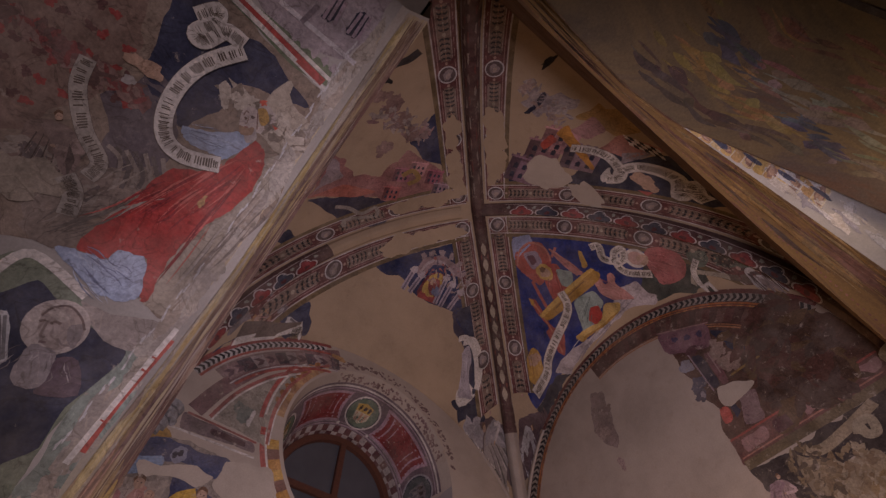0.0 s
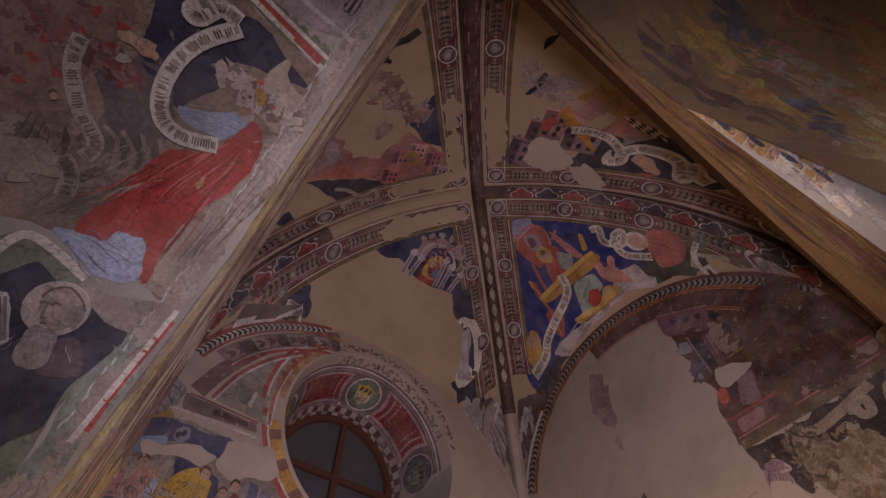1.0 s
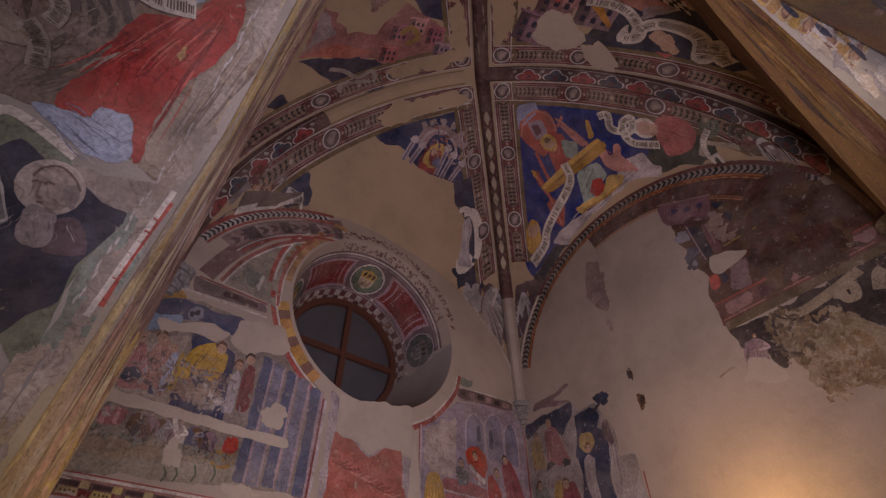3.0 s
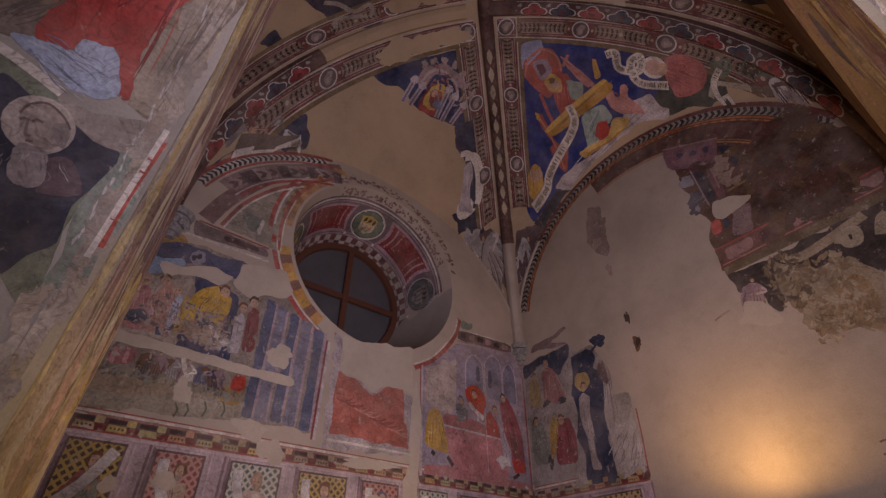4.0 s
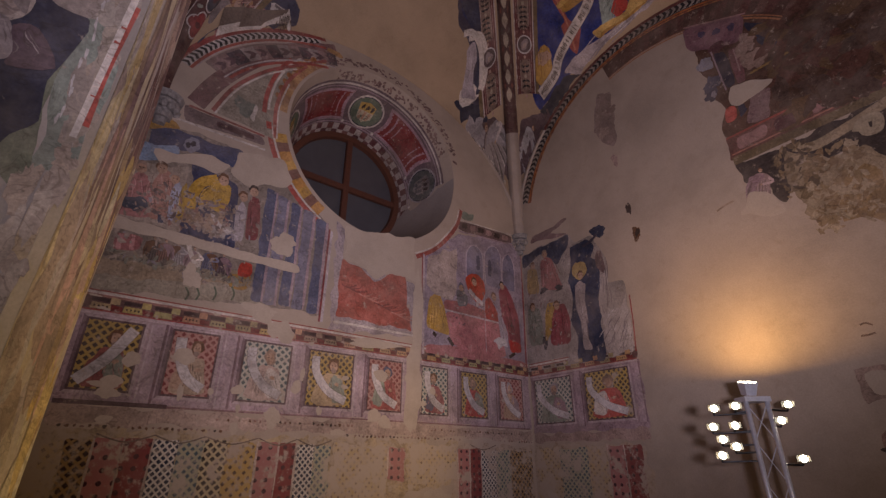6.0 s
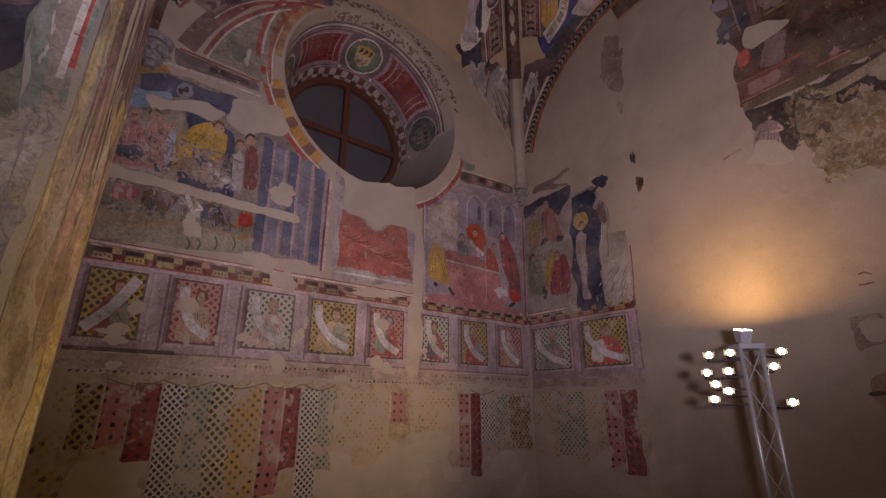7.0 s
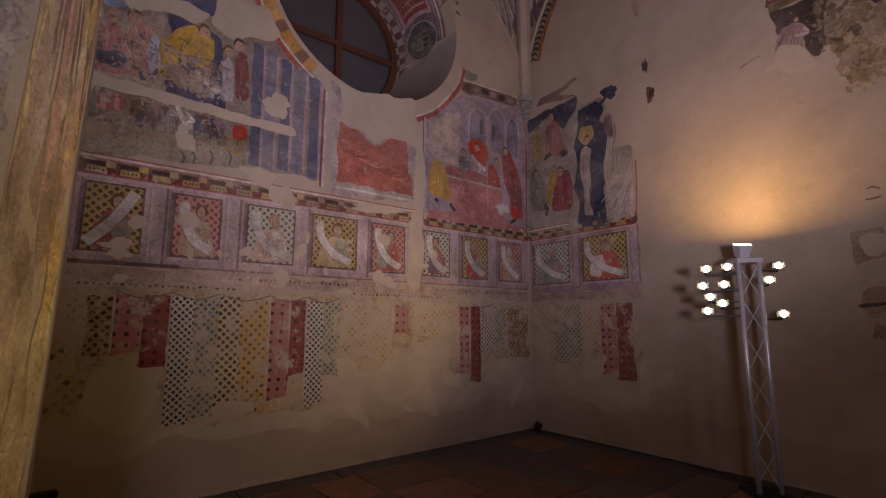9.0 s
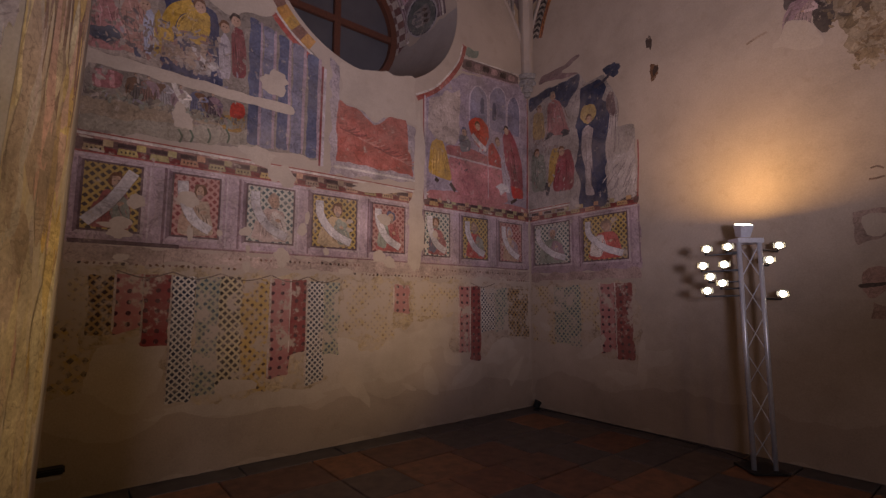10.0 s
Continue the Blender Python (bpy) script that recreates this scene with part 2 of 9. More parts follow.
def paint(name, surface, shapes, parent=None, label="", step=0.0, base=0.0015, parts=()):
    """Shapes (outline, colour or material, layer) as thin coats of paint on a surface: one mesh, and one for each part (name, shapes)."""
    verts, faces, index, mats, known, flat = [], [], [], [], {}, []
    for outline, mat, layer in shapes:
        if isinstance(mat, tuple):
            mat = fresco(mat, WEAR.get(surface, 0.28))
        if mat not in mats:
            mats.append(mat)
        k = mats.index(mat)
        COATS[0] += 1
        off = (0.004 if surface == vault else base) + COAT.get(surface, 0.0006) * layer + 0.000009 * (COATS[0] % 55)
        for tri in triangles(outline, step):
            ids = []
            for p in tri:
                key = (round(p.x, 4), round(p.y, 4), COATS[0])
                if key not in known:
                    known[key] = len(verts)
                    verts.append(surface(p.x, p.y, off))
                    flat.append((p.x, p.y))
                ids.append(known[key])
            if len(set(ids)) == 3:
                faces.append(ids)
                index.append(k)
    ob = mesh_object(name, verts, faces, mats, index, parent, label)
    uv = ob.data.uv_layers.new(name="UVMap")
    for loop in ob.data.loops:
        uv.data[loop.index].uv = flat[loop.vertex_index]
    for part_name, part_shapes in parts:
        if part_name != "brushwork" and len(part_shapes) > 7:
            piece = paint(part_name, surface, part_shapes[:1], ob, "", step, base)
            tagged(paint("brushwork", surface, part_shapes[1:], piece, "", step, base), kind="stuff")
            continue
        piece = paint(part_name, surface, part_shapes, ob, "", step, base)
        if part_name == "brushwork":
            tagged(piece, kind="stuff")
    return ob


def rect(u0, v0, u1, v1):
    return [(u0, v0), (u1, v0), (u1, v1), (u0, v1)]


def blob(u, v, ru, rv, rough=0.25, n=26, seed=None, turn=0.0):
    r = random.Random(seed if seed is not None else int(u * 977 + v * 331 + ru * 71))
    ph = [r.uniform(0, 6.28) for _ in range(5)]
    out = []
    for i in range(n):
        a = 2 * math.pi * i / n
        k = 1 + rough * (0.45 * math.sin(2 * a + ph[0]) + 0.35 * math.sin(3 * a + ph[1]) + 0.3 * math.sin(5 * a + ph[2]) + 0.22 * math.sin(9 * a + ph[3])) + rough * r.uniform(-0.18, 0.18)
        x, y = ru * k * math.cos(a), rv * k * math.sin(a)
        out.append((u + x * math.cos(turn) - y * math.sin(turn), v + x * math.sin(turn) + y * math.cos(turn)))
    return out


def disc(u, v, r, rv=None, n=20):
    return [(u + r * math.cos(6.2832 * i / n), v + (rv or r) * math.sin(6.2832 * i / n)) for i in range(n)]


def dabs(u0, v0, u1, v1, n, colours, layer, seed, size=0.05):
    """Loose brushwork: many small strokes of paint."""
    r = random.Random(seed)
    out = []
    for k in range(n):
        w = size * r.uniform(0.5, 1.6)
        out.append((blob(r.uniform(u0, u1), r.uniform(v0, v1), w, w * r.uniform(0.25, 0.6), 0.35, 12, seed + k, r.uniform(0, 3.14)), r.choice(colours), layer + k % 3))
    return out


def closed_curve(P, n=3):
    """A smooth closed line through points."""
    out = []
    m = len(P)
    for i in range(m):
        a, b, c, d = P[i - 1], P[i], P[(i + 1) % m], P[(i + 2) % m]
        for k in range(n):
            t = k / n
            out.append(tuple(b[j] + 0.5 * t * ((c[j] - a[j]) + t * (2 * a[j] - 5 * b[j] + 4 * c[j] - d[j] + t * (3 * (b[j] - c[j]) + d[j] - a[j]))) for j in (0, 1)))
    return out


def ragged(points, rough=0.05, seed=1, step=0.12):
    """An outline with broken edges, uneven at two scales."""
    r = random.Random(seed)
    out = []
    for (a, b), (c, d) in zip(points, points[1:] + points[:1]):
        n = max(1, int(math.hypot(c - a, d - b) / step))
        for i in range(n):
            t = i / n
            w = rough if i else rough * 0.3
            out.append((a + (c - a) * t + r.uniform(-w, w), b + (d - b) * t + r.uniform(-w, w)))
    w = rough * 0.22
    return [(x + r.uniform(-w, w), y + r.uniform(-w, w)) for x, y in closed_curve(out, 3)]


def soft(points, rough=0.006):
    """A hand-painted outline: corners rounded, edges a little unsteady."""
    r = random.Random(len(points) * 7 + int(points[0][0] * 100))
    out = []
    for (a, b), (c, d) in zip(points, points[1:] + points[:1]):
        out += [(a * 0.84 + c * 0.16, b * 0.84 + d * 0.16), (a * 0.5 + c * 0.5, b * 0.5 + d * 0.5), (a * 0.16 + c * 0.84, b * 0.16 + d * 0.84)]
    return [(x + r.uniform(-rough, rough), y + r.uniform(-rough, rough)) for x, y in closed_curve(out, 2)]


def folds(u0, v0, u1, v1, width, n, dark, lite, layer, seed=1):
    """Tapered brush strokes that run from one end of a robe to the other."""
    r = random.Random(seed)
    dx, dy = u1 - u0, v1 - v0
    L = math.hypot(dx, dy)
    nx, ny = -dy / L, dx / L
    out = []
    for k in range(n):
        s, t0 = r.uniform(-0.5, 0.5) * width, r.uniform(0.0, 0.55)
        t1, bend, w = min(1.0, t0 + r.uniform(0.2, 0.5)), r.uniform(-0.08, 0.08) * width, r.uniform(0.005, 0.015) * (L + width)
        a = [(u0 + dx * t + nx * (s * (0.5 + 0.6 * t) + bend * math.sin(3.14 * q)), v0 + dy * t + ny * (s * (0.5 + 0.6 * t) + bend * math.sin(3.14 * q))) for q, t in ((q, t0 + (t1 - t0) * q) for q in (0, 0.25, 0.5, 0.75, 1))]
        tops = [(x + nx * w * 0.5 * h, y + ny * w * 0.5 * h) for (x, y), h in zip(a, (0.05, 0.7, 1, 0.7, 0.05))]
        lows = [(x - nx * w * 0.5 * h, y - ny * w * 0.5 * h) for (x, y), h in zip(a, (0.05, 0.7, 1, 0.7, 0.05))]
        out.append((tops + lows[::-1], dark if k % 5 < 3 else lite, layer + k % 3))
    return out


def smooth_line(points, n=6):
    P = [points[0]] + list(points) + [points[-1]]
    out = []
    for i in range(1, len(P) - 2):
        for k in range(n):
            t = k / n
            f = [0.5 * (2 * P[i][j] + (P[i + 1][j] - P[i - 1][j]) * t + (2 * P[i - 1][j] - 5 * P[i][j] + 4 * P[i + 1][j] - P[i + 2][j]) * t * t
                        + (3 * P[i][j] - P[i - 1][j] - 3 * P[i + 1][j] + P[i + 2][j]) * t ** 3) for j in (0, 1)]
            out.append(tuple(f))
    return out + [tuple(points[-1])]


def ribbon(points, width, n=6):
    line = smooth_line(points, n) if n else list(points)
    left, right = [], []
    for i, (x, y) in enumerate(line):
        a, b = line[max(0, i - 1)], line[min(len(line) - 1, i + 1)]
        dx, dy = b[0] - a[0], b[1] - a[1]
        d = math.hypot(dx, dy) or 1
        left.append((x - dy / d * width / 2, y + dx / d * width / 2))
        right.append((x + dy / d * width / 2, y - dx / d * width / 2))
    return left + right[::-1]


def strips(points, width, colour, layer, n=6):
    """A ribbon as a row of short quads, safe where it bends."""
    line = smooth_line(points, n) if n else list(points)
    edge = ribbon(points, width, n)
    k = len(line)
    return [([edge[i], edge[i + 1], edge[2 * k - 2 - i], edge[2 * k - 1 - i]], colour, layer) for i in range(k - 1)]


def scroll(points, width=0.12, layer=6, colour=IVORY, writing=True):
    """A painted banderole with lines of marks that stand for its lettering."""
    out = strips(points, width * 1.06, (0.14, 0.10, 0.075), layer) + strips(points, width, colour, layer + 1)
    if writing:
        line = smooth_line(points, 16)
        r = random.Random(len(points))
        for i in range(2, len(line) - 2):
            if r.random() < 0.22:
                continue
            (a, b), (c, d) = line[i], line[i + 1]
            L = math.hypot(c - a, d - b) or 1
            nx, ny, k, h, w = -(d - b) / L, (c - a) / L, r.uniform(0.45, 0.75), width * r.uniform(0.2, 0.31), width * r.uniform(-0.05, 0.05)
            x, y = a + nx * w, b + ny * w
            out.append(([(x - nx * h, y - ny * h), (x + (c - a) * k - nx * h, y + (d - b) * k - ny * h), (x + (c - a) * k + nx * h, y + (d - b) * k + ny * h), (x + nx * h, y + ny * h)], (0.10, 0.07, 0.05), layer + 2))
    return out


def figure(u, v, h, robe, mantle=None, turn=0.0, halo=True, layer=3, hair=BROWN, seed=0, wide=1.0, hood=False):
    """A painted standing figure as plain shapes; (u, v) is at its feet, turn leans it (radians, anticlockwise)."""
    r = random.Random(seed + int(u * 100) + int(v * 37))
    ca, sa = math.cos(turn), math.sin(turn)

    def at(pts):
        return [(u + (x * ca - y * sa) * h, v + (x * sa + y * ca) * h) for x, y in pts]
    w = 0.16 * wide
    j = [r.uniform(-0.02, 0.02) for _ in range(8)]
    body = [(-w * 1.15, 0.0), (-w * 0.4, 0.02), (w * 0.3, -0.01), (w * 1.2, 0.01), (w * 1.05 + j[0], 0.3), (w * 0.95 + j[1], 0.55), (w * 0.9, 0.74), (w * 0.35, 0.83), (-w * 0.35, 0.83), (-w * 0.95, 0.72), (-w * 0.9 + j[2], 0.5), (-w * 1.1 + j[3], 0.25)]
    dark = tuple(c * 0.42 for c in robe)
    lite = tuple(min(1, c * 1.5 + 0.04) for c in robe)
    out = [(soft(at(body), 0.004), robe, layer)]
    for k in range(5):
        x = (-0.8 + 0.4 * k) * w + j[k] * 0.5
        out.append((at([(x, 0.02), (x + 0.022, 0.02), (x * 0.6 + 0.012, 0.6), (x * 0.6, 0.62)]), dark, layer + 1))
        out.append((at([(x + 0.03, 0.03), (x + 0.05, 0.03), (x * 0.6 + 0.028, 0.5)]), lite, layer + 1))
    if mantle:
        side = 1 if r.random() < 0.5 else -1
        out.append((soft(at([(side * w * 1.1, 0.1), (side * w * 1.3, 0.4), (side * w * 1.0, 0.76), (0, 0.82), (-side * w * 0.5, 0.74), (side * w * 0.1, 0.55), (side * w * 0.5, 0.3)]), 0.004), mantle, layer + 2))
        out.append((at([(side * w * 1.05, 0.15), (side * w * 1.1, 0.4), (side * w * 0.7, 0.6), (side * w * 0.8, 0.35)]), tuple(c * 0.5 for c in mantle), layer + 3))
    arm = -1 if r.random() < 0.5 else 1
    out.append((at(ribbon([(arm * w * 0.8, 0.68), (arm * w * 1.25, 0.54), (arm * w * 0.3, 0.5)], 0.07, 3)), lite, layer + 3))
    out.append((at(blob(arm * w * 0.2, 0.5, 0.03, 0.025, 0.2, 10, 3)), FLESH, layer + 4))
    if halo:
        out.append((at(disc(0, 0.91, 0.105)), GOLD, layer + 2))
        out.append((at(disc(0, 0.91, 0.09)), (0.42, 0.27, 0.1), layer + 3))
    out.append((at(blob(-0.006, 0.932, 0.055, 0.058, 0.2, 14, 5)), hair if not hood else robe, layer + 4))
    out.append((at(blob(0.008, 0.902, 0.045, 0.056, 0.08, 14, 7)), FLESH, layer + 5))
    out += [(at(blob(0.008 + q, 0.912, 0.007, 0.005, 0.1, 6, 2)), UMBER, layer + 6) for q in (-0.016, 0.018)]
    return out


def robed(outline, colour, layer, top, foot, width, n=12, seed=1):
    """A painted robe: its outline with dark and light folds from top to foot."""
    return [(soft(outline, 0.004), colour, layer)] + folds(*top, *foot, width, n, tuple(0.42 * c for c in colour), tuple(min(1, 1.35 * c + 0.07) for c in colour), layer + 1, seed)


def head(u, v, size, hair=BROWN, layer=9):
    """A small painted head with hair, face and eyes."""
    return [(blob(u, v + 0.2 * size, size * 0.85, size * 0.95, 0.2, 14, 5), hair, layer), (blob(u + 0.08 * size, v - 0.1 * size, size * 0.68, size * 0.85, 0.08, 14, 7), FLESH, layer + 1)] + [(blob(u + q * size, v + 0.05 * size, 0.12 * size, 0.08 * size, 0.1, 6, 2), UMBER, layer + 2) for q in (-0.18, 0.32)]


def building(u, v, w, h, colour, turn=0.0, layer=3, rows=2, cols=3):
    """A small painted house with windows and battlements."""
    ca, sa = math.cos(turn), math.sin(turn)

    def at(pts):
        return [(u + x * ca - y * sa, v + x * sa + y * ca) for x, y in pts]
    dark, lite = tuple(c * 0.45 for c in colour), tuple(min(1, c * 1.35) for c in colour)
    out = [(at(rect(-w / 2, 0, w / 2, h)), colour, layer), (at(rect(w * 0.18, 0, w / 2, h)), dark, layer + 1), (at(rect(-w * 0.55, h * 0.94, w * 0.55, h * 1.02)), lite, layer + 2)]
    n = 5
    for i in range(n):
        x = -w / 2 + w * i / n
        out.append((at(rect(x, h * 1.02, x + w / n * 0.55, h * 1.12)), colour, layer + 2))
    for i in range(cols):
        for k in range(rows):
            x, y = -w * 0.42 + w * 0.84 * (i + 0.25) / cols, h * (0.15 + 0.75 * k / rows)
            out.append((at([(x, y), (x + w * 0.13, y), (x + w * 0.13, y + h * 0.17), (x + w * 0.065, y + h * 0.23), (x, y + h * 0.17)]), NIGHT, layer + 2))
    return out


def thing(name, label, category, kind="", group=""):
    return tagged(new(name), label, category, group, kind)


def box_bm(*boxes, bevel=0.0):
    bm = bmesh.new()
    for (x0, y0, z0), (x1, y1, z1) in boxes:
        g = bmesh.ops.create_cube(bm, size=1, matrix=Matrix.Translation(((x0 + x1) / 2, (y0 + y1) / 2, (z0 + z1) / 2)) @ Matrix.Diagonal((x1 - x0, y1 - y0, z1 - z0, 1)))
    if bevel:
        bmesh.ops.bevel(bm, geom=bm.edges[:], offset=bevel, segments=2, affect="EDGES")
    return bm


def tube_bm(lines, radius, sides=8):
    bm = bmesh.new()
    for a, b in lines:
        a, b = Vector(a), Vector(b)
        m = Matrix.Translation((a + b) / 2) @ (b - a).to_track_quat("Z", "Y").to_matrix().to_4x4()
        bmesh.ops.create_cone(bm, cap_ends=True, segments=sides, radius1=radius, radius2=radius, depth=(b - a).length, matrix=m)
    return bm


def sweep(name, rings, mat, parent=None, label="", closed=True, smooth=False):
    """A skin over a row of like sections."""
    n = len(rings[0])
    verts = [p for ring in rings for p in ring]
    faces = []
    for i in range(len(rings) - 1):
        for k in range(n if closed else n - 1):
            a, b = i * n + k, i * n + (k + 1) % n
            faces.append((a, b, b + n, a + n))
    if closed:
        faces += [tuple(range(n))[::-1], tuple(range((len(rings) - 1) * n, len(rings) * n))]
    return mesh_object(name, verts, faces, mat, None, parent, label, smooth)


# ---- structure ----
def wall_with_oculus():
    verts, faces = [], []
    n = 64
    x0, x1, z0, z1 = -0.35, EX, 0.0, 9.2
    for i in range(n):
        a = 2 * math.pi * i / n
        c, s = math.cos(a), math.sin(a)
        k = min((x1 - OX) / c if c > 1e-9 else (x0 - OX) / c if c < -1e-9 else 1e9, (z1 - OZ) / s if s > 1e-9 else (z0 - OZ) / s if s < -1e-9 else 1e9)
        verts += [(OX + OR * c, NY, OZ + OR * s), (OX + c * k, NY, OZ + s * k), (WC[0] + WR * c, NY + WD, WC[1] + WR * s), (OX + c * k, NY + WD, OZ + s * k)]
    for i in range(n):
        j = (i + 1) % n
        a, b = 4 * i, 4 * j
        faces += [(a, a + 1, b + 1, b), (a + 2, a, b, b + 2)]
    corner = len(verts)
    verts += [(x1, NY, z0), (x1, NY, z1), (x0, NY, z1), (x0, NY, z0)]
    for c in range(4):
        cx, cz = verts[corner + c][0], verts[corner + c][2]
        best = None
        for i in range(n):
            p, q = verts[4 * i + 1], verts[4 * ((i + 1) % n) + 1]
            on_p = abs(p[0] - cx) < 1e-6 or abs(p[2] - cz) < 1e-6
            on_q = abs(q[0] - cx) < 1e-6 or abs(q[2] - cz) < 1e-6
            if on_p and on_q and abs(p[0] - q[0]) > 1e-6 and abs(p[2] - q[2]) > 1e-6:
                best = i
        if best is not None:
            faces.append((4 * best + 1, corner + c, 4 * ((best + 1) % n) + 1))
    return mesh_object("wall_north", verts, faces, M_WALL)


wall_n = tagged(wall_with_oculus(), "beige plastered chapel wall with worn frescoes and a round window", "wall", kind="structure")
wall_e = tagged(part("wall_east", box_bm(((EX, -3.2, 0), (EX + 0.6, NY + 1.1, 9.3))), M_WALL, None), "beige plastered chapel wall with fresco remains", "wall", kind="structure")


def vault_mesh():
    verts, faces, ids = [], [], {}
    for sx, sy, swap in ((1, 1, 0), (1, -1, 0), (1, 1, 1), (-1, 1, 1)):
        N, K = 56, 96
        base = len(verts)
        for i in range(N + 1):
            m = math.sin(math.pi / 2 * i / N)
            for k in range(K + 1):
                s = math.sin(math.pi / 2 * (2 * k / K - 1))
                X, Y = (m * s, m * sy) if not swap else (m * sx, m * s)
                x = BX + X * ((EX - BX) if X > 0 else (BX - WX))
                y = BY + Y * ((NY - BY) if Y > 0 else (BY - SY))
                verts.append((x, y, vault_z(x, y)))
        for i in range(N):
            for k in range(K):
                a = base + i * (K + 1) + k
                faces.append((a, a + 1, a + K + 2, a + K + 1))
    ob = mesh_object("ceiling_vault", verts, faces, M_VAULT, None, None, "", True)
    return ob


tagged(vault_mesh(), "painted ribbed groin vault with bare brown plaster patches", "vault", kind="structure")


def rib(cx, cy):
    """A diagonal rib from a corner to the boss."""
    rings = []
    dx, dy = BX - cx, BY - cy
    d = math.hypot(dx, dy)
    side = Vector((-dy / d, dx / d, 0))
    pts = []
    for i in range(41):
        m = math.cos(math.pi / 2 * i / 40)
        z = SPRING + (TOP - SPRING) * math.sqrt(max(0, 1 - m * m))
        pts.append(Vector((BX - dx * m, BY - dy * m, z)))
    for i, p in enumerate(pts):
        t = (pts[min(40, i + 1)] - pts[max(0, i - 1)]).normalized()
        n = side.cross(t).normalized()
        n = -n if n.dot(Vector((dx, dy, -4))) < 0 else n
        rings.append([p + side * a + n * b for a, b in ((-0.125, -0.1), (-0.125, 0.05), (-0.08, 0.12), (-0.045, 0.15), (0.045, 0.15), (0.08, 0.12), (0.125, 0.05), (0.125, -0.1))])
    return pts, rings


M_RIB = fresco((0.085, 0.038, 0.032), 0.25)
M_RIB_FOOT = plaster("rib_plaster", (0.38, 0.3, 0.24))
corners = {"ne": (EX, NY), "nw": (WX, NY), "se": (EX, SY), "sw": (WX, SY)}
RIBS = {}
for key, (cx, cy) in corners.items():
    pts, rings = rib(cx, cy)
    RIBS[key] = pts
    foot = 13 if key == "ne" else 0
    if foot:
        tagged(sweep("vault_rib_foot", rings[:foot + 1], M_RIB_FOOT), "bare plastered foot of a vault rib", "rib", kind="structure")
    if key == "nw":
        tagged(sweep("vault_rib_bare", rings[22:39], M_VAULT), "vault rib stripped to bare brown plaster", "rib", kind="structure")
        sw_part = rings[:23]
    else:
        sw_part = rings[foot:]
    ob = sweep("vault_rib", sw_part, M_RIB)
    tagged(ob, "moulded stone vault rib with dark red marbled paint", "rib", "vault ribs", "structure")


def edge_x(v):
    return -0.07 - 0.12 * max(0.0, min(1.0, (4.6 - v) / 2.2))


def far_x(v):
    """The far edge of the archway's splay, drawn in towards its foot."""
    return 0.13 - 0.04 * max(0.0, min(1.0, (3.3 - v) / 0.7)) - 0.02 * max(0.0, 2.6 - v)


# thin wall ribs rising from the corner corbel
for wall, crown, sign in (("n", 8.15, 1), ("e", 8.7, -1)):
    ring = []
    for i in range(14):
        t = 0.999 - 0.0225 * i
        z = SPRING + (crown - SPRING) * math.sqrt(1 - t * t) - 0.06
        p = Vector((BX + t * (EX - BX), NY - 0.01, z)) if wall == "n" else Vector((EX - 0.01, BY + t * (NY - BY), z))
        out, side = (Vector((0, -1, 0)), Vector((1, 0, 0))) if wall == "n" else (Vector((-1, 0, 0)), Vector((0, 1, 0)))
        ring.append([p - side * 0.035, p - side * 0.02 + out * 0.035, p + side * 0.02 + out * 0.035, p + side * 0.035])
    tagged(sweep("wall_rib", ring, M_RIB_FOOT), "thin plastered wall rib rising from the corbel", "rib", "wall ribs", "structure")


def west_arch():
    """Thick arch beside the camera: jamb and underside, with a splayed painted edge."""
    rows = []
    N = 40
    for i in range(-16, N + 1):
        v = AZ + AR * (math.pi * 0.5 * i / N) if i > 0 else AZ * (i + 16) / 16
        rows.append(v)
    rings = []
    for v in rows:
        a, b, c = soffit(-1.9, v), soffit(edge_x(v), v), soffit(edge_x(v) + 0.05, v, -0.06)
        d, e = soffit(far_x(v), v, -0.55), soffit(far_x(v), v, -3.2)
        rings.append([a, b, c, d, e])
    ob = sweep("wall_west", rings, M_WHITE, closed=False)
    return ob


tagged(west_arch(), "white plastered archway with frescoed underside", "archway", kind="structure")


# south arch: edge line, splay, gap and canopy behind it
def arch_z(x):
    return 2.9 + 2.9 * math.sqrt(max(0.0, 1 - ((x - 2.6) / 3.25) ** 2))


def south_rows():
    xs = [-0.6 + 6.3 * i / 60 for i in range(61)]
    c0 = [Vector((x, -0.2 - 0.02 * x, arch_z(x))) for x in xs]
    c1 = [Vector((x, -0.33 - 0.13 * max(0, x - 1.6), arch_z(x) - 0.02)) for x in xs]
    c2 = [Vector((x, -0.325 - 0.13 * max(0, x - 1.6) - 0.20 * max(0, x - 2.3), arch_z(x) - 0.05)) for x in xs]
    return xs, c0, c1, c2


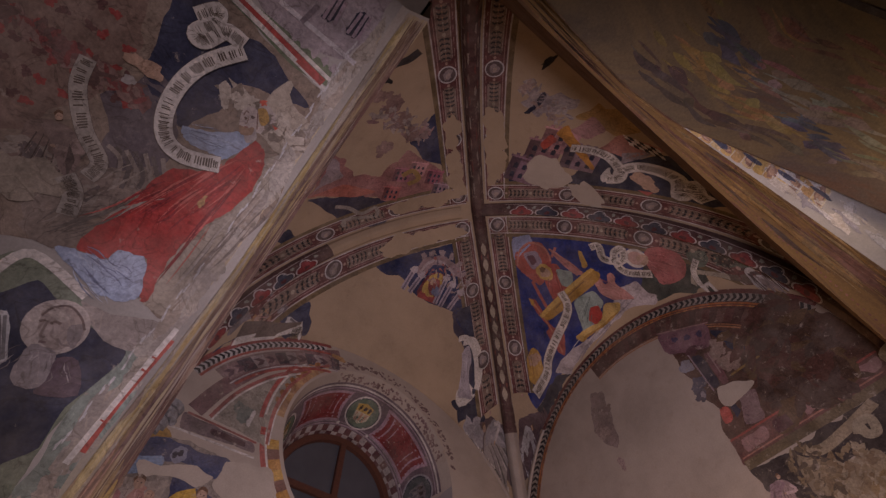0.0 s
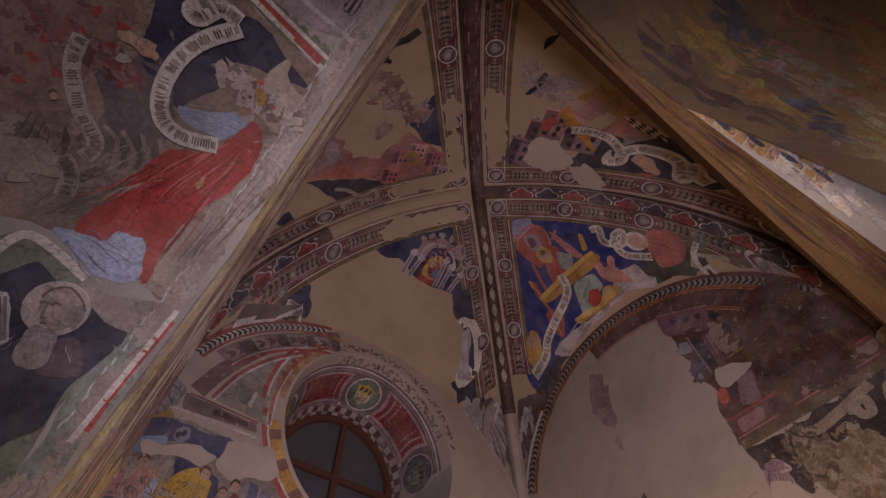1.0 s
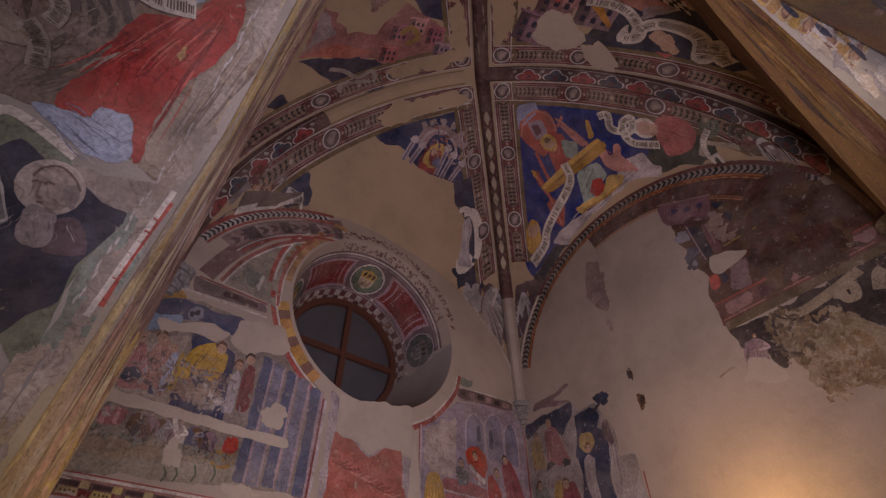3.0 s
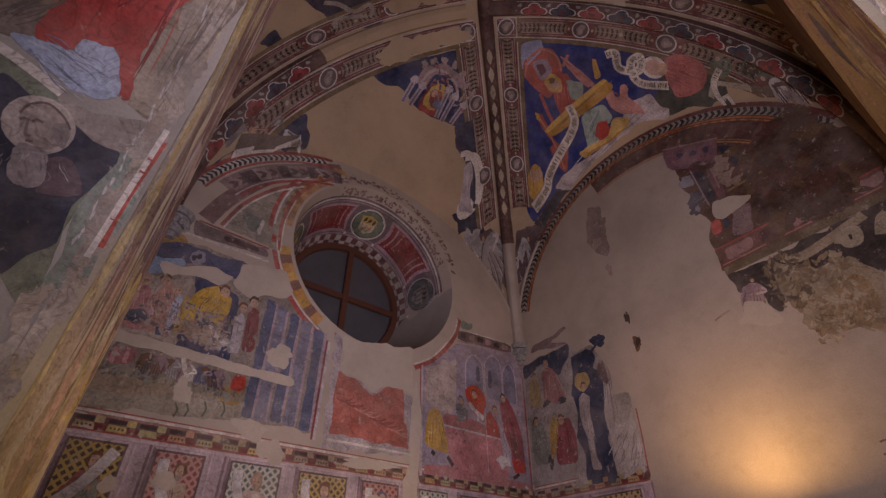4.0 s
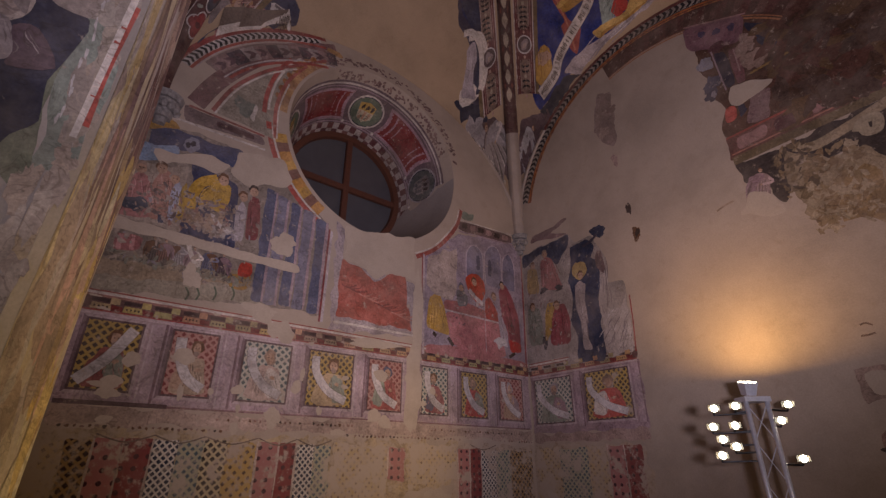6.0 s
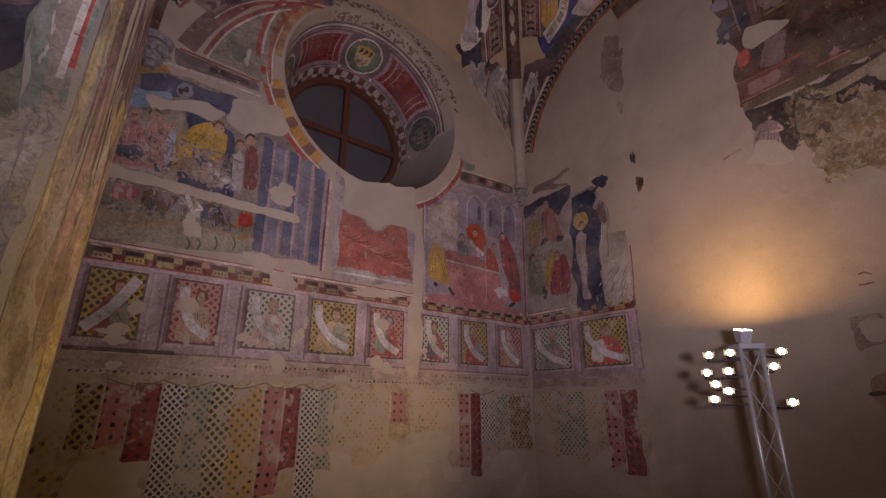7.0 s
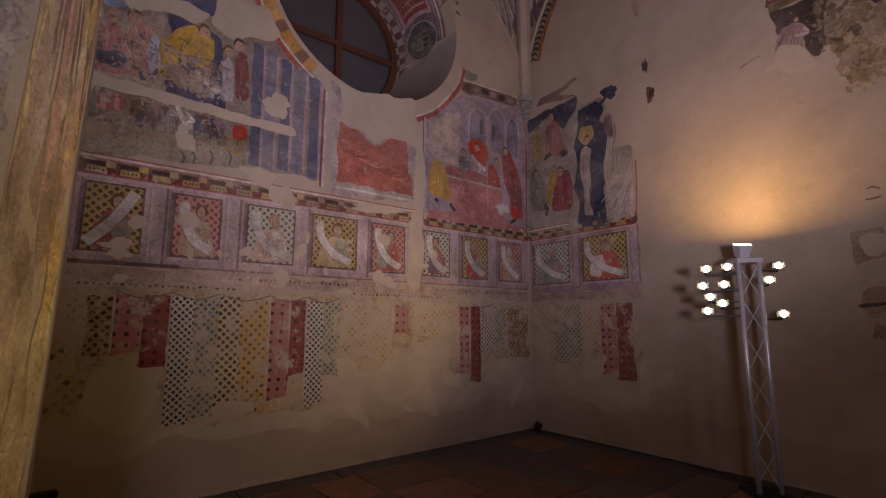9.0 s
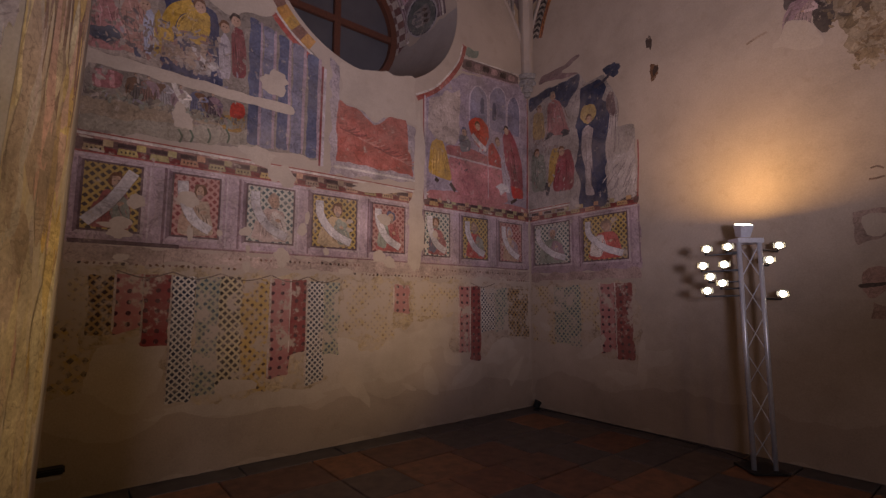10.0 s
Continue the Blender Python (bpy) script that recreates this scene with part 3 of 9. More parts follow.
xs, c0, c1, c2 = south_rows()
M_SPLAY = fresco((0.15, 0.075, 0.028), 0.1)
# canopy pigment kept near black: the low vault's shade is in the colour
M_CANOPY_SHADED = fresco((0.085, 0.045, 0.022), 0.05)
up = Vector((0, 0, 4.5))
tagged(sweep("wall_south", [[a + up, a, b, b + Vector((0, -0.05, 0.5))] for a, b in zip(c0, c1)], M_SPLAY, closed=False), "brown and gold painted arch edge", "arch", kind="structure")
tagged(sweep("arch_south_inner", [[b + Vector((0, 0.0, 0.0)), b + Vector((0, -0.35, 0.22)), b + Vector((0, -1.6, 0.5))] for b in c1], M_WHITE, closed=False), "lit white plaster reveal with gilt painted band", "arch", kind="structure")
tagged(sweep("ceiling_canopy", [[c + Vector((0, 0, 0.03)), c, c + Vector((0, -0.6, -0.12)), c + Vector((0, -2.6, -0.3))] for c in c2], M_CANOPY_SHADED, closed=False), "brown and ochre frescoed low vault, shade put into its dark colours", "vault", kind="structure")

# the rest of the building, closed round the camera
shell = box_bm(((-7, -7, -0.3), (EX + 0.6, NY + 1.1, -0.08)))
tagged(part("floor_bed", shell, M_STONE, None), "dark mortar bed under stone slabs", "floor", kind="structure")
tagged(part("wall_nave_west", box_bm(((-7.2, -7, 0), (-7, NY + 1.1, 11))), M_WALL, None), "plain plastered nave wall", "wall", kind="structure")
tagged(part("wall_nave_south", box_bm(((-7.2, -7.2, 0), (EX + 0.6, -7, 11))), M_WALL, None), "plain plastered nave wall", "wall", kind="structure")
tagged(part("wall_nave_north", box_bm(((-7, NY, 0), (-0.35, NY + 1.1, 11))), M_WALL, None), "plain plastered nave wall", "wall", kind="structure")
tagged(part("wall_nave_east", box_bm(((EX, -7, 0), (EX + 0.6, -3.2, 11))), M_WALL, None), "plain plastered nave wall", "wall", kind="structure")
tagged(part("ceiling_roof", box_bm(((-7.2, -7.2, 11), (EX + 0.6, NY + 1.1, 11.2))), M_WALL, None), "plain roof above the vault", "roof", kind="structure")

# round window
win = thing("window_1", "round window of dark glass with a brown wooden cross frame", "window", "structure")
wy, wc = NY + WD - 0.05, WC
mesh_object("pane", [(wc[0] + WR * math.cos(6.2832 * i / 48), wy + 0.04, wc[1] + WR * math.sin(6.2832 * i / 48)) for i in range(48)], [tuple(range(48))], M_GLASS, None, win, "dark night glass")
rings = []
for i in range(49):
    a = 6.2832 * i / 48
    rings.append([Vector((wc[0] + r * math.cos(a), wy + d, wc[1] + r * math.sin(a))) for r, d in ((WR + 0.01, 0.035), (WR + 0.01, -0.05), (WR - 0.10, -0.05), (WR - 0.11, 0.035))])
sweep("window_frame", rings, M_WOOD, win)
part("mullion", box_bm(((wc[0] - 0.055, wy - 0.045, wc[1] - WR + 0.08), (wc[0] + 0.055, wy + 0.03, wc[1] + WR - 0.08)), bevel=0.008), M_WOOD, win)
part("transom", box_bm(((wc[0] - WR + 0.08, wy - 0.04, wc[1] - 0.055), (wc[0] + WR - 0.08, wy + 0.028, wc[1] + 0.055)), bevel=0.008), M_WOOD, win)


# corbels
def corbel(x, y, sx, sy):
    ob = thing("corbel", "grey carved stone leaf corbel under the vault ribs", "corbel", "structure", "vault corbels")
    bm = bmesh.new()
    for k, (z, r) in enumerate(((5.40, 0.07), (5.47, 0.12), (5.54, 0.10), (5.60, 0.17), (5.70, 0.20))):
        bmesh.ops.create_cone(bm, cap_ends=True, segments=14, radius1=r * 0.9, radius2=r, depth=0.08, matrix=Matrix.Translation((x + sx * 0.02, y + sy * 0.02, z)))
    for k in range(12):
        a = k * math.pi / 6
        bmesh.ops.create_icosphere(bm, subdivisions=1, radius=0.06, matrix=Matrix.Translation((x + 0.16 * math.cos(a), y + 0.16 * math.sin(a), 5.58)))
    part("carving", bm, M_STONE, ob, smooth=False)


corbel(EX, NY, -1, -1)
corbel(WX + 0.12, NY, 1, -1)
corbel(EX, SY, -1, 1)


# lighting tower
# warm tan for one barn door of each pair, standing for lamplight on it
M_LIT_DOOR = plain("lamplit_door", (0.16, 0.11, 0.04), 0.5)


def truss_tower(x, y, height):
    ob = thing("lighting_tower", "aluminium truss stand with small lit spotlights on both sides", "lighting stand")
    w = 0.11
    ca, sa = math.cos(radians(40)), math.sin(radians(40))

    def at(a, b, z):
        return (x + a * ca + b * sa, y - a * sa + b * ca, z)
    posts = [(-w, -0.06), (w, -0.06), (0, 0.13)]
    for a, b in posts:
        part("tube", tube_bm([(at(a, b, 0.02), at(a, b, height))], 0.024, 12), M_ALU, ob, smooth=True)
    for (a, b), (c, d) in ((posts[0], posts[1]), (posts[1], posts[2]), (posts[2], posts[0])):
        n = 6
        lines = []
        for i in range(n):
            z0, z1 = 0.06 + (height - 0.1) * i / n, 0.06 + (height - 0.1) * (i + 1) / n
            lines.append((at(a, b, z0), at(c, d, z1)) if i % 2 else (at(c, d, z0), at(a, b, z1)))
        part("brace", tube_bm(lines, 0.006, 6), M_ALU, ob)
    bm = bmesh.new()
    bmesh.ops.create_cube(bm, size=1, matrix=Matrix.Translation((x, y, 0.012)) @ Matrix.Rotation(-radians(40), 4, "Z") @ Matrix.Diagonal((0.36, 0.36, 0.02, 1)))
    part("base_plate", bm, M_BLACK, ob)
    bm = bmesh.new()
    bmesh.ops.create_cube(bm, size=1, matrix=Matrix.Translation(at(0, 0.0, height - 0.01)) @ Matrix.Rotation(-radians(40), 4, "Z") @ Matrix.Diagonal((0.27, 0.2, 0.05, 1)))
    part("top_plate", bm, M_ALU, ob)
    # floodlight lying on top, facing up
    turn = Matrix.Translation(at(-0.03, -0.02, height + 0.1)) @ Matrix.Rotation(-radians(40), 4, "Z") @ Matrix.Rotation(radians(12), 4, "X")
    bm = bmesh.new()
    bmesh.ops.create_cone(bm, cap_ends=True, segments=4, radius1=0.07, radius2=0.10, depth=0.13, matrix=turn @ Matrix.Rotation(radians(45), 4, "Z"))
    head = part("floodlight", bm, M_ALU, ob, "grey floodlight facing up")
    bm = bmesh.new()
    bmesh.ops.create_cube(bm, size=1, matrix=turn @ Matrix.Translation((0, 0, 0.07)) @ Matrix.Diagonal((0.13, 0.11, 0.012, 1)))
    part("lens", bm, M_BULB, head, "glowing white lens")
    # arms with spotlights: side, drop from the top, reach
    for a, dz, reach, back in ((-1, 0.10, 0.42, 0.0), (-1, 0.08, 0.22, -0.05), (-1, 0.28, 0.46, 0.02), (-1, 0.27, 0.27, -0.05), (-1, 0.40, 0.40, 0.0), (-1, 0.47, 0.31, -0.06), (-1, 0.55, 0.43, 0.02),
                              (1, 0.06, 0.36, 0.0), (1, 0.22, 0.22, -0.04), (1, 0.58, 0.36, 0.0)):
        z = height - dz
        tip = Vector(at(a * reach, back, z))
        part("arm", tube_bm([(at(a * w, -0.06, z - 0.05), at(a * (reach), back + 0.04, z - 0.06)), (at(a * reach, back + 0.04, z - 0.06), tip)], 0.009, 6), M_BLACK, ob)
        aim = (Vector((-0.2, 0.2, z)) - tip).normalized()
        q = aim.to_track_quat("Z", "Y").to_matrix().to_4x4()
        bm = bmesh.new()
        bmesh.ops.create_cone(bm, cap_ends=True, segments=14, radius1=0.025, radius2=0.043, depth=0.08, matrix=Matrix.Translation(tip) @ q)
        bmesh.ops.create_cone(bm, cap_ends=False, segments=20, radius1=0.041, radius2=0.044, depth=0.03, matrix=Matrix.Translation(tip) @ q @ Matrix.Translation((0, 0, 0.05)))
        can = part("spotlight", bm, M_BLACK, ob, "small black spotlight")
        bm = bmesh.new()
        bmesh.ops.create_cone(bm, cap_ends=True, segments=24, radius1=0.035, radius2=0.033, depth=0.012, matrix=Matrix.Translation(tip) @ q @ Matrix.Translation((0, 0, 0.046)))
        part("lens", bm, M_BULB, can, "glowing warm lens")
        for side in (-1, 1):
            bm = bmesh.new()
            bmesh.ops.create_cube(bm, size=1, matrix=Matrix.Translation(tip) @ q @ Matrix.Translation((0.048 * side, 0, 0.085)) @ Matrix.Rotation(radians(24 * side), 4, "Y") @ Matrix.Diagonal((0.004, 0.06, 0.045, 1)))
            part("barn_door", bm, M_LIT_DOOR if side * a > 0 else M_BLACK, can)
    return ob


truss_tower(TX, TY, 2.40)
# ---- painted architecture on the walls ----
LATTICE_GOLD = pattern((0.40, 0.26, 0.07), (0.06, 0.04, 0.03), 0.085, 0.3, wear=0.3)
LATTICE_GREEN = pattern((0.46, 0.41, 0.32), (0.07, 0.10, 0.10), 0.085, 0.3, wear=0.35)
LATTICE_RED = pattern((0.40, 0.20, 0.16), (0.20, 0.05, 0.045), 0.085, 0.3)
CLOTHS = {
    "gold": pattern((0.42, 0.27, 0.09), (0.05, 0.03, 0.025), 0.115, 0.27, True, 0.75),
    "brown": pattern((0.30, 0.18, 0.07), (0.04, 0.022, 0.02), 0.085, 0.31, True, 0.6),
    "pink": pattern((0.36, 0.135, 0.12), (0.05, 0.012, 0.02), 0.105, 0.2, False, 0.45),
    "red": pattern((0.20, 0.03, 0.028), (0.06, 0.012, 0.016), 0.10, 0.22, False, 0.36),
    "blue": pattern((0.54, 0.47, 0.38), (0.02, 0.025, 0.045), 0.068, 0.33, True, 0.42),
    "sage": pattern((0.34, 0.31, 0.20), (0.05, 0.085, 0.10), 0.08, 0.29, True, 0.6),
    "white": pattern((0.50, 0.39, 0.22), (0.035, 0.025, 0.02), 0.085, 0.32, True, 0.5),
    "ochre": pattern((0.46, 0.28, 0.07), (0.08, 0.04, 0.018), 0.10, 0.22, True, 0.6),
    "faint": pattern((0.43, 0.30, 0.14), (0.14, 0.085, 0.045), 0.09, 0.22, True, 0.85),
}


def cornice(u0, u1, z, seed, tone=(0.38, 0.265, 0.13)):
    """Painted cornice of dentils seen from below: dotted boxes, dark steps and small blocks between thin lines."""
    r = random.Random(seed)
    out = [(ragged(rect(u0, z - 0.09, u1, z + 0.085), 0.006, seed, 0.2), (0.125, 0.065, 0.055), 0), (rect(u0, z + 0.07, u1, z + 0.095), IVORY, 1), (rect(u0, z + 0.10, u1, z + 0.112), (0.30, 0.05, 0.04), 1), (rect(u0, z + 0.045, u1, z + 0.07), (0.30, 0.15, 0.12), 1),
           (rect(u0, z - 0.095, u1, z - 0.08), (0.30, 0.06, 0.05), 1), (rect(u0, z - 0.125, u1, z - 0.10), (0.44, 0.34, 0.32), 1)]
    u = u0 + r.uniform(0.02, 0.1)
    while u < u1 - 0.22:
        c = tuple(k * r.uniform(0.75, 1.1) for k in tone)
        out.append(([(u, z - 0.075), (u + 0.175, z - 0.075), (u + 0.16, z - 0.015), (u + 0.01, z - 0.012)], c, 2))
        out.append(([(u + 0.175, z - 0.075), (u + 0.27, z - 0.075), (u + 0.265, z - 0.03), (u + 0.165, z - 0.02)], (0.16, 0.03, 0.025), 2))
        out.append((rect(u + 0.155, z - 0.012, u + 0.235, z + 0.05), tuple(k * 1.05 for k in c), 3))
        out.append((rect(u + 0.0, z + 0.0, u + 0.15, z + 0.035), (0.05, 0.026, 0.024), 2))
        out += [(disc(u + 0.035 + 0.034 * k, z - 0.045, 0.009, 0.012, n=6), UMBER, 3) for k in range(4)]
        u += 0.27
    for k in range(int((u1 - u0) * 2)):
        out.append((blob(r.uniform(u0, u1), z + r.uniform(-0.1, 0.1), r.uniform(0.015, 0.06), r.uniform(0.01, 0.035), 0.4, 14, seed + k), M_LOSS, 6))
    return out


def dado_panel(u0, u1, cloth, robe, mantle, lean, seed, z0=2.40, z1=3.03):
    """A painted niche with a half figure and a banderole."""
    r = random.Random(seed)
    um, w, h = (u0 + u1) / 2, u1 - u0, z1 - z0
    robe, mantle = (tuple(0.84 * a + 0.16 * b for a, b in zip(c, (0.38, 0.29, 0.23))) for c in (robe, mantle))
    out = [(rect(u0 - 0.05, z0 - 0.05, u1 + 0.05, z1 + 0.04), (0.42, 0.32, 0.31), 1), (rect(u0 - 0.02, z0 - 0.02, u1 + 0.02, z1 + 0.02), (0.12, 0.07, 0.07), 2), (rect(u0, z0, u1, z1), cloth, 3)]
    out.append(([(u0 - 0.05, z1 + 0.04), (u0 - 0.02, z1 + 0.02), (u0 - 0.02, z0 - 0.02), (u0 - 0.05, z0 - 0.05)], (0.2, 0.13, 0.14), 2))
    body = [(um - 0.40 * w, z0 + 0.01), (um + 0.40 * w, z0 + 0.01), (um + 0.36 * w, z0 + 0.3 * h), (um + 0.22 * w + 0.02 * lean, z0 + 0.60 * h), (um - 0.16 * w + 0.02 * lean, z0 + 0.62 * h), (um - 0.33 * w, z0 + 0.34 * h)]
    out.append((soft(body, 0.008), robe, 5))
    side = 1 if r.random() < 0.5 else -1
    out.append((soft([(um + side * 0.05 * w, z0 + 0.6 * h), (um + side * 0.30 * w, z0 + 0.48 * h), (um + side * 0.38 * w, z0 + 0.12 * h), (um + side * 0.12 * w, z0 + 0.05 * h), (um - side * 0.05 * w, z0 + 0.3 * h)], 0.008), mantle, 6))
    out += folds(um, z0 + 0.58 * h, um + 0.04 * lean, z0 + 0.03, w * 0.55, 16, tuple(c * 0.35 for c in robe), tuple(min(1, 1.35 * c + 0.06) for c in robe), 7, seed)
    out += [(blob(um + 0.03 * lean + 0.10 * w * k, z0 + h * (0.36 + 0.05 * k), 0.03, 0.022, 0.3, 10, seed + 30), FLESH, 9) for k in (-1, 1)]
    out.append((blob(um + 0.03 * lean, z0 + h * 0.77, w * 0.135, h * 0.135, 0.2, 16, seed + 2), r.choice((BROWN, (0.3, 0.2, 0.14), SLATE, GREY)), 7))
    out.append((blob(um + 0.03 * lean, z0 + h * 0.745, w * 0.088, h * 0.10, 0.12, 14, seed + 3), FLESH, 8))
    out += [(blob(um + 0.03 * lean + q * w, z0 + h * 0.76, 0.008, 0.006, 0.2, 6, seed), UMBER, 9) for q in (-0.035, 0.035)] + [(blob(um + 0.03 * lean, z0 + h * 0.665, w * 0.06, h * 0.05, 0.3, 10, seed + 6), (0.26, 0.18, 0.14), 9)]
    if seed == 1:
        line = [(u0 + 0.03, z0 + 0.06), (um, z0 + h * 0.45), (u1 - 0.06, z1 - 0.05)]
    else:
        line = [(u0 + 0.08, z1 - 0.06), (u0 + 0.1, z0 + h * 0.6), (um - 0.02, z0 + h * 0.28), (u1 - 0.07, z0 + 0.07)]
    return out[:4], [("half_figure", out[4:]), ("scroll", scroll(line, 0.10, 10, (0.52, 0.46, 0.43), False))]


SPEC = [(0.18, 0.63, LATTICE_GOLD, (0.27, 0.06, 0.05), SAGE, 1), (0.92, 1.35, LATTICE_RED, (0.42, 0.30, 0.2), FLESH, 1), (1.65, 2.17, LATTICE_GREEN, (0.45, 0.32, 0.26), IVORY, 1), (2.42, 3.0, LATTICE_GOLD, (0.44, 0.31, 0.17), SAGE, 1),
        (3.25, 3.75, LATTICE_RED, (0.34, 0.07, 0.06), SAGE, 1), (4.11, 4.56, LATTICE_GREEN, (0.30, 0.07, 0.075), SLATE, -1), (4.84, 5.35, LATTICE_GOLD, (0.42, 0.03, 0.025), SAGE, -1), (5.64, 6.15, LATTICE_RED, (0.40, 0.24, 0.14), LILAC, -1)]
shapes = [(ragged(rect(0.06, 2.28, 6.33, 3.11), 0.012, 3), (0.37, 0.26, 0.27), 0), (ragged(rect(0.1, 2.10, 6.33, 2.25), 0.03, 4), (0.39, 0.28, 0.22), 0)]
pieces, dots, losses = [], [], []
for u in (0.78, 1.5, 2.3, 3.12, 3.93, 4.7, 5.5):
    pieces.append(("pilaster", [(rect(u - 0.075, 2.3, u + 0.075, 3.08), (0.40, 0.29, 0.30), 1), (rect(u + 0.05, 2.3, u + 0.075, 3.08), (0.2, 0.12, 0.13), 2), (rect(u - 0.075, 2.3, u - 0.06, 3.08), (0.46, 0.36, 0.35), 2), (rect(u - 0.02, 2.45, u + 0.02, 2.95), (0.40, 0.29, 0.29), 2)]))
shapes += [(rect(0.1, 2.26, 1.0, 2.30), (0.12, 0.07, 0.07), 3), (rect(1.0, 2.265, 6.3, 2.285), (0.24, 0.13, 0.13), 3), (rect(0.1, 3.08, 6.33, 3.10), (0.46, 0.35, 0.34), 3)]
r = random.Random(12)
for row, height in ((0, 2.08), (1, 2.19)):
    for k in range(110):
        u = 0.2 + 0.056 * k
        if math.sin(2.1 * u + 3 * row) + r.uniform(-0.7, 0.7) > -0.1:
            dots.append((blob(u, height + r.uniform(-0.006, 0.006), r.uniform(0.010, 0.022), r.uniform(0.010, 0.018), 0.4, 8, k), r.choice((UMBER, BROWN, (0.24, 0.13, 0.1), (0.3, 0.2, 0.16))), 3))
for k in range(26):
    losses.append((blob(r.uniform(0.4, 4.4), r.uniform(2.1, 2.85), r.uniform(0.02, 0.11), r.uniform(0.02, 0.09), 0.2, 26, 40 + k), M_LOSS, 13))
losses.append((blob(3.95, 2.72, 0.15, 0.55, 0.25, 26, 77), M_LOSS, 12))
losses.append((blob(4.0, 3.6, 0.10, 0.8, 0.25, 26, 78), M_LOSS, 12))
pieces += [("brushwork", dots)] + [("plaster_loss", [q]) for q in losses]
tagged(paint("painted_dado", north, shapes, parts=pieces), "mauve painted panelling with worn mouldings", "fresco", kind="structure")
for k, (a, b, cloth, robe, mantle, lean) in enumerate(SPEC):
    ground, pieces = dado_panel(a, b, cloth, robe, mantle, lean, k + 1)
    tagged(paint("niche_panel", north, ground, parts=pieces), "painted niche with a half figure and a scroll on lattice", "fresco", "painted niches")
tagged(paint("painted_cornice", north, cornice(0.08, 3.95, 3.21, 5) + cornice(4.1, 6.34, 3.21, 6) + [(blob(2.02, 3.2, 0.16, 0.13, 0.3), M_LOSS, 8), (blob(3.3, 3.24, 0.4, 0.06, 0.4), M_LOSS, 8)]), "painted cornice with black and gold dentils", "fresco", kind="structure")

shapes = [(ragged(rect(-5.57, 2.2, -3.57, 3.1), 0.015, 5), (0.31, 0.21, 0.22), 0), (ragged(rect(-5.57, 2.07, -3.6, 2.2), 0.03, 6), (0.34, 0.23, 0.19), 0)]
for u in (-4.63, -3.64):
    shapes += [(rect(u - 0.06, 2.28, u + 0.06, 3.08), (0.38, 0.27, 0.28), 1), (rect(u + 0.04, 2.28, u + 0.06, 3.08), (0.2, 0.12, 0.13), 2)]
tagged(paint("painted_dado", east, shapes), "mauve painted panelling broken off at one end", "fresco", kind="structure")
for k, (a, b, cloth, robe, mantle, lean) in enumerate(((-5.48, -4.78, LATTICE_GREEN, SAGE, MAUVE, 1), (-4.5, -3.78, LATTICE_GOLD, (0.42, 0.05, 0.035), IVORY, 1))):
    ground, pieces = dado_panel(a, b, cloth, robe, mantle, lean, k + 21, 2.36, 3.02)
    tagged(paint("niche_panel", east, ground, parts=pieces), "painted niche with a half figure and a scroll on lattice", "fresco", "painted niches")
tagged(paint("painted_cornice", east, cornice(-5.58, -3.6, 3.21, 8)), "painted cornice with black and gold dentils", "fresco", kind="structure")


def curtain(surface, columns, seed, extra=()):
    strip, hem = [], list(extra)
    for k, (a, b, z0, z1, cloth) in enumerate(columns):
        piece = [(ragged([(a, z0), (b, z0 + random.Random(seed + k).uniform(-0.08, 0.08)), (b, z1), (a, z1)], 0.016 if cloth != 'faint' else 0.04, seed + k, 0.09), CLOTHS[cloth], 1 + k % 2)]
        if cloth in ("pink", "blue", "red"):
            piece.append((ragged(rect(a - 0.012, z0 + 0.05, a + 0.006, z1), 0.006, k, 0.2), (0.44, 0.34, 0.27), 3))
        strip.append(("cloth_strip", piece))
    for k in range(0, len(columns) - 1, 2):
        a, b = columns[k][0], columns[k + 1][1]
        if columns[k][4] != "faint" and b - a < 0.7:
            hem += strips([(a, 2.02), ((a + b) / 2, 1.955), (b, 2.02)], 0.012, (0.16, 0.11, 0.08), 4)
    ob = paint("painted_curtain", surface, hem, parts=strip)
    return tagged(ob, "painted patterned wall hangings worn away at the bottom", "fresco")


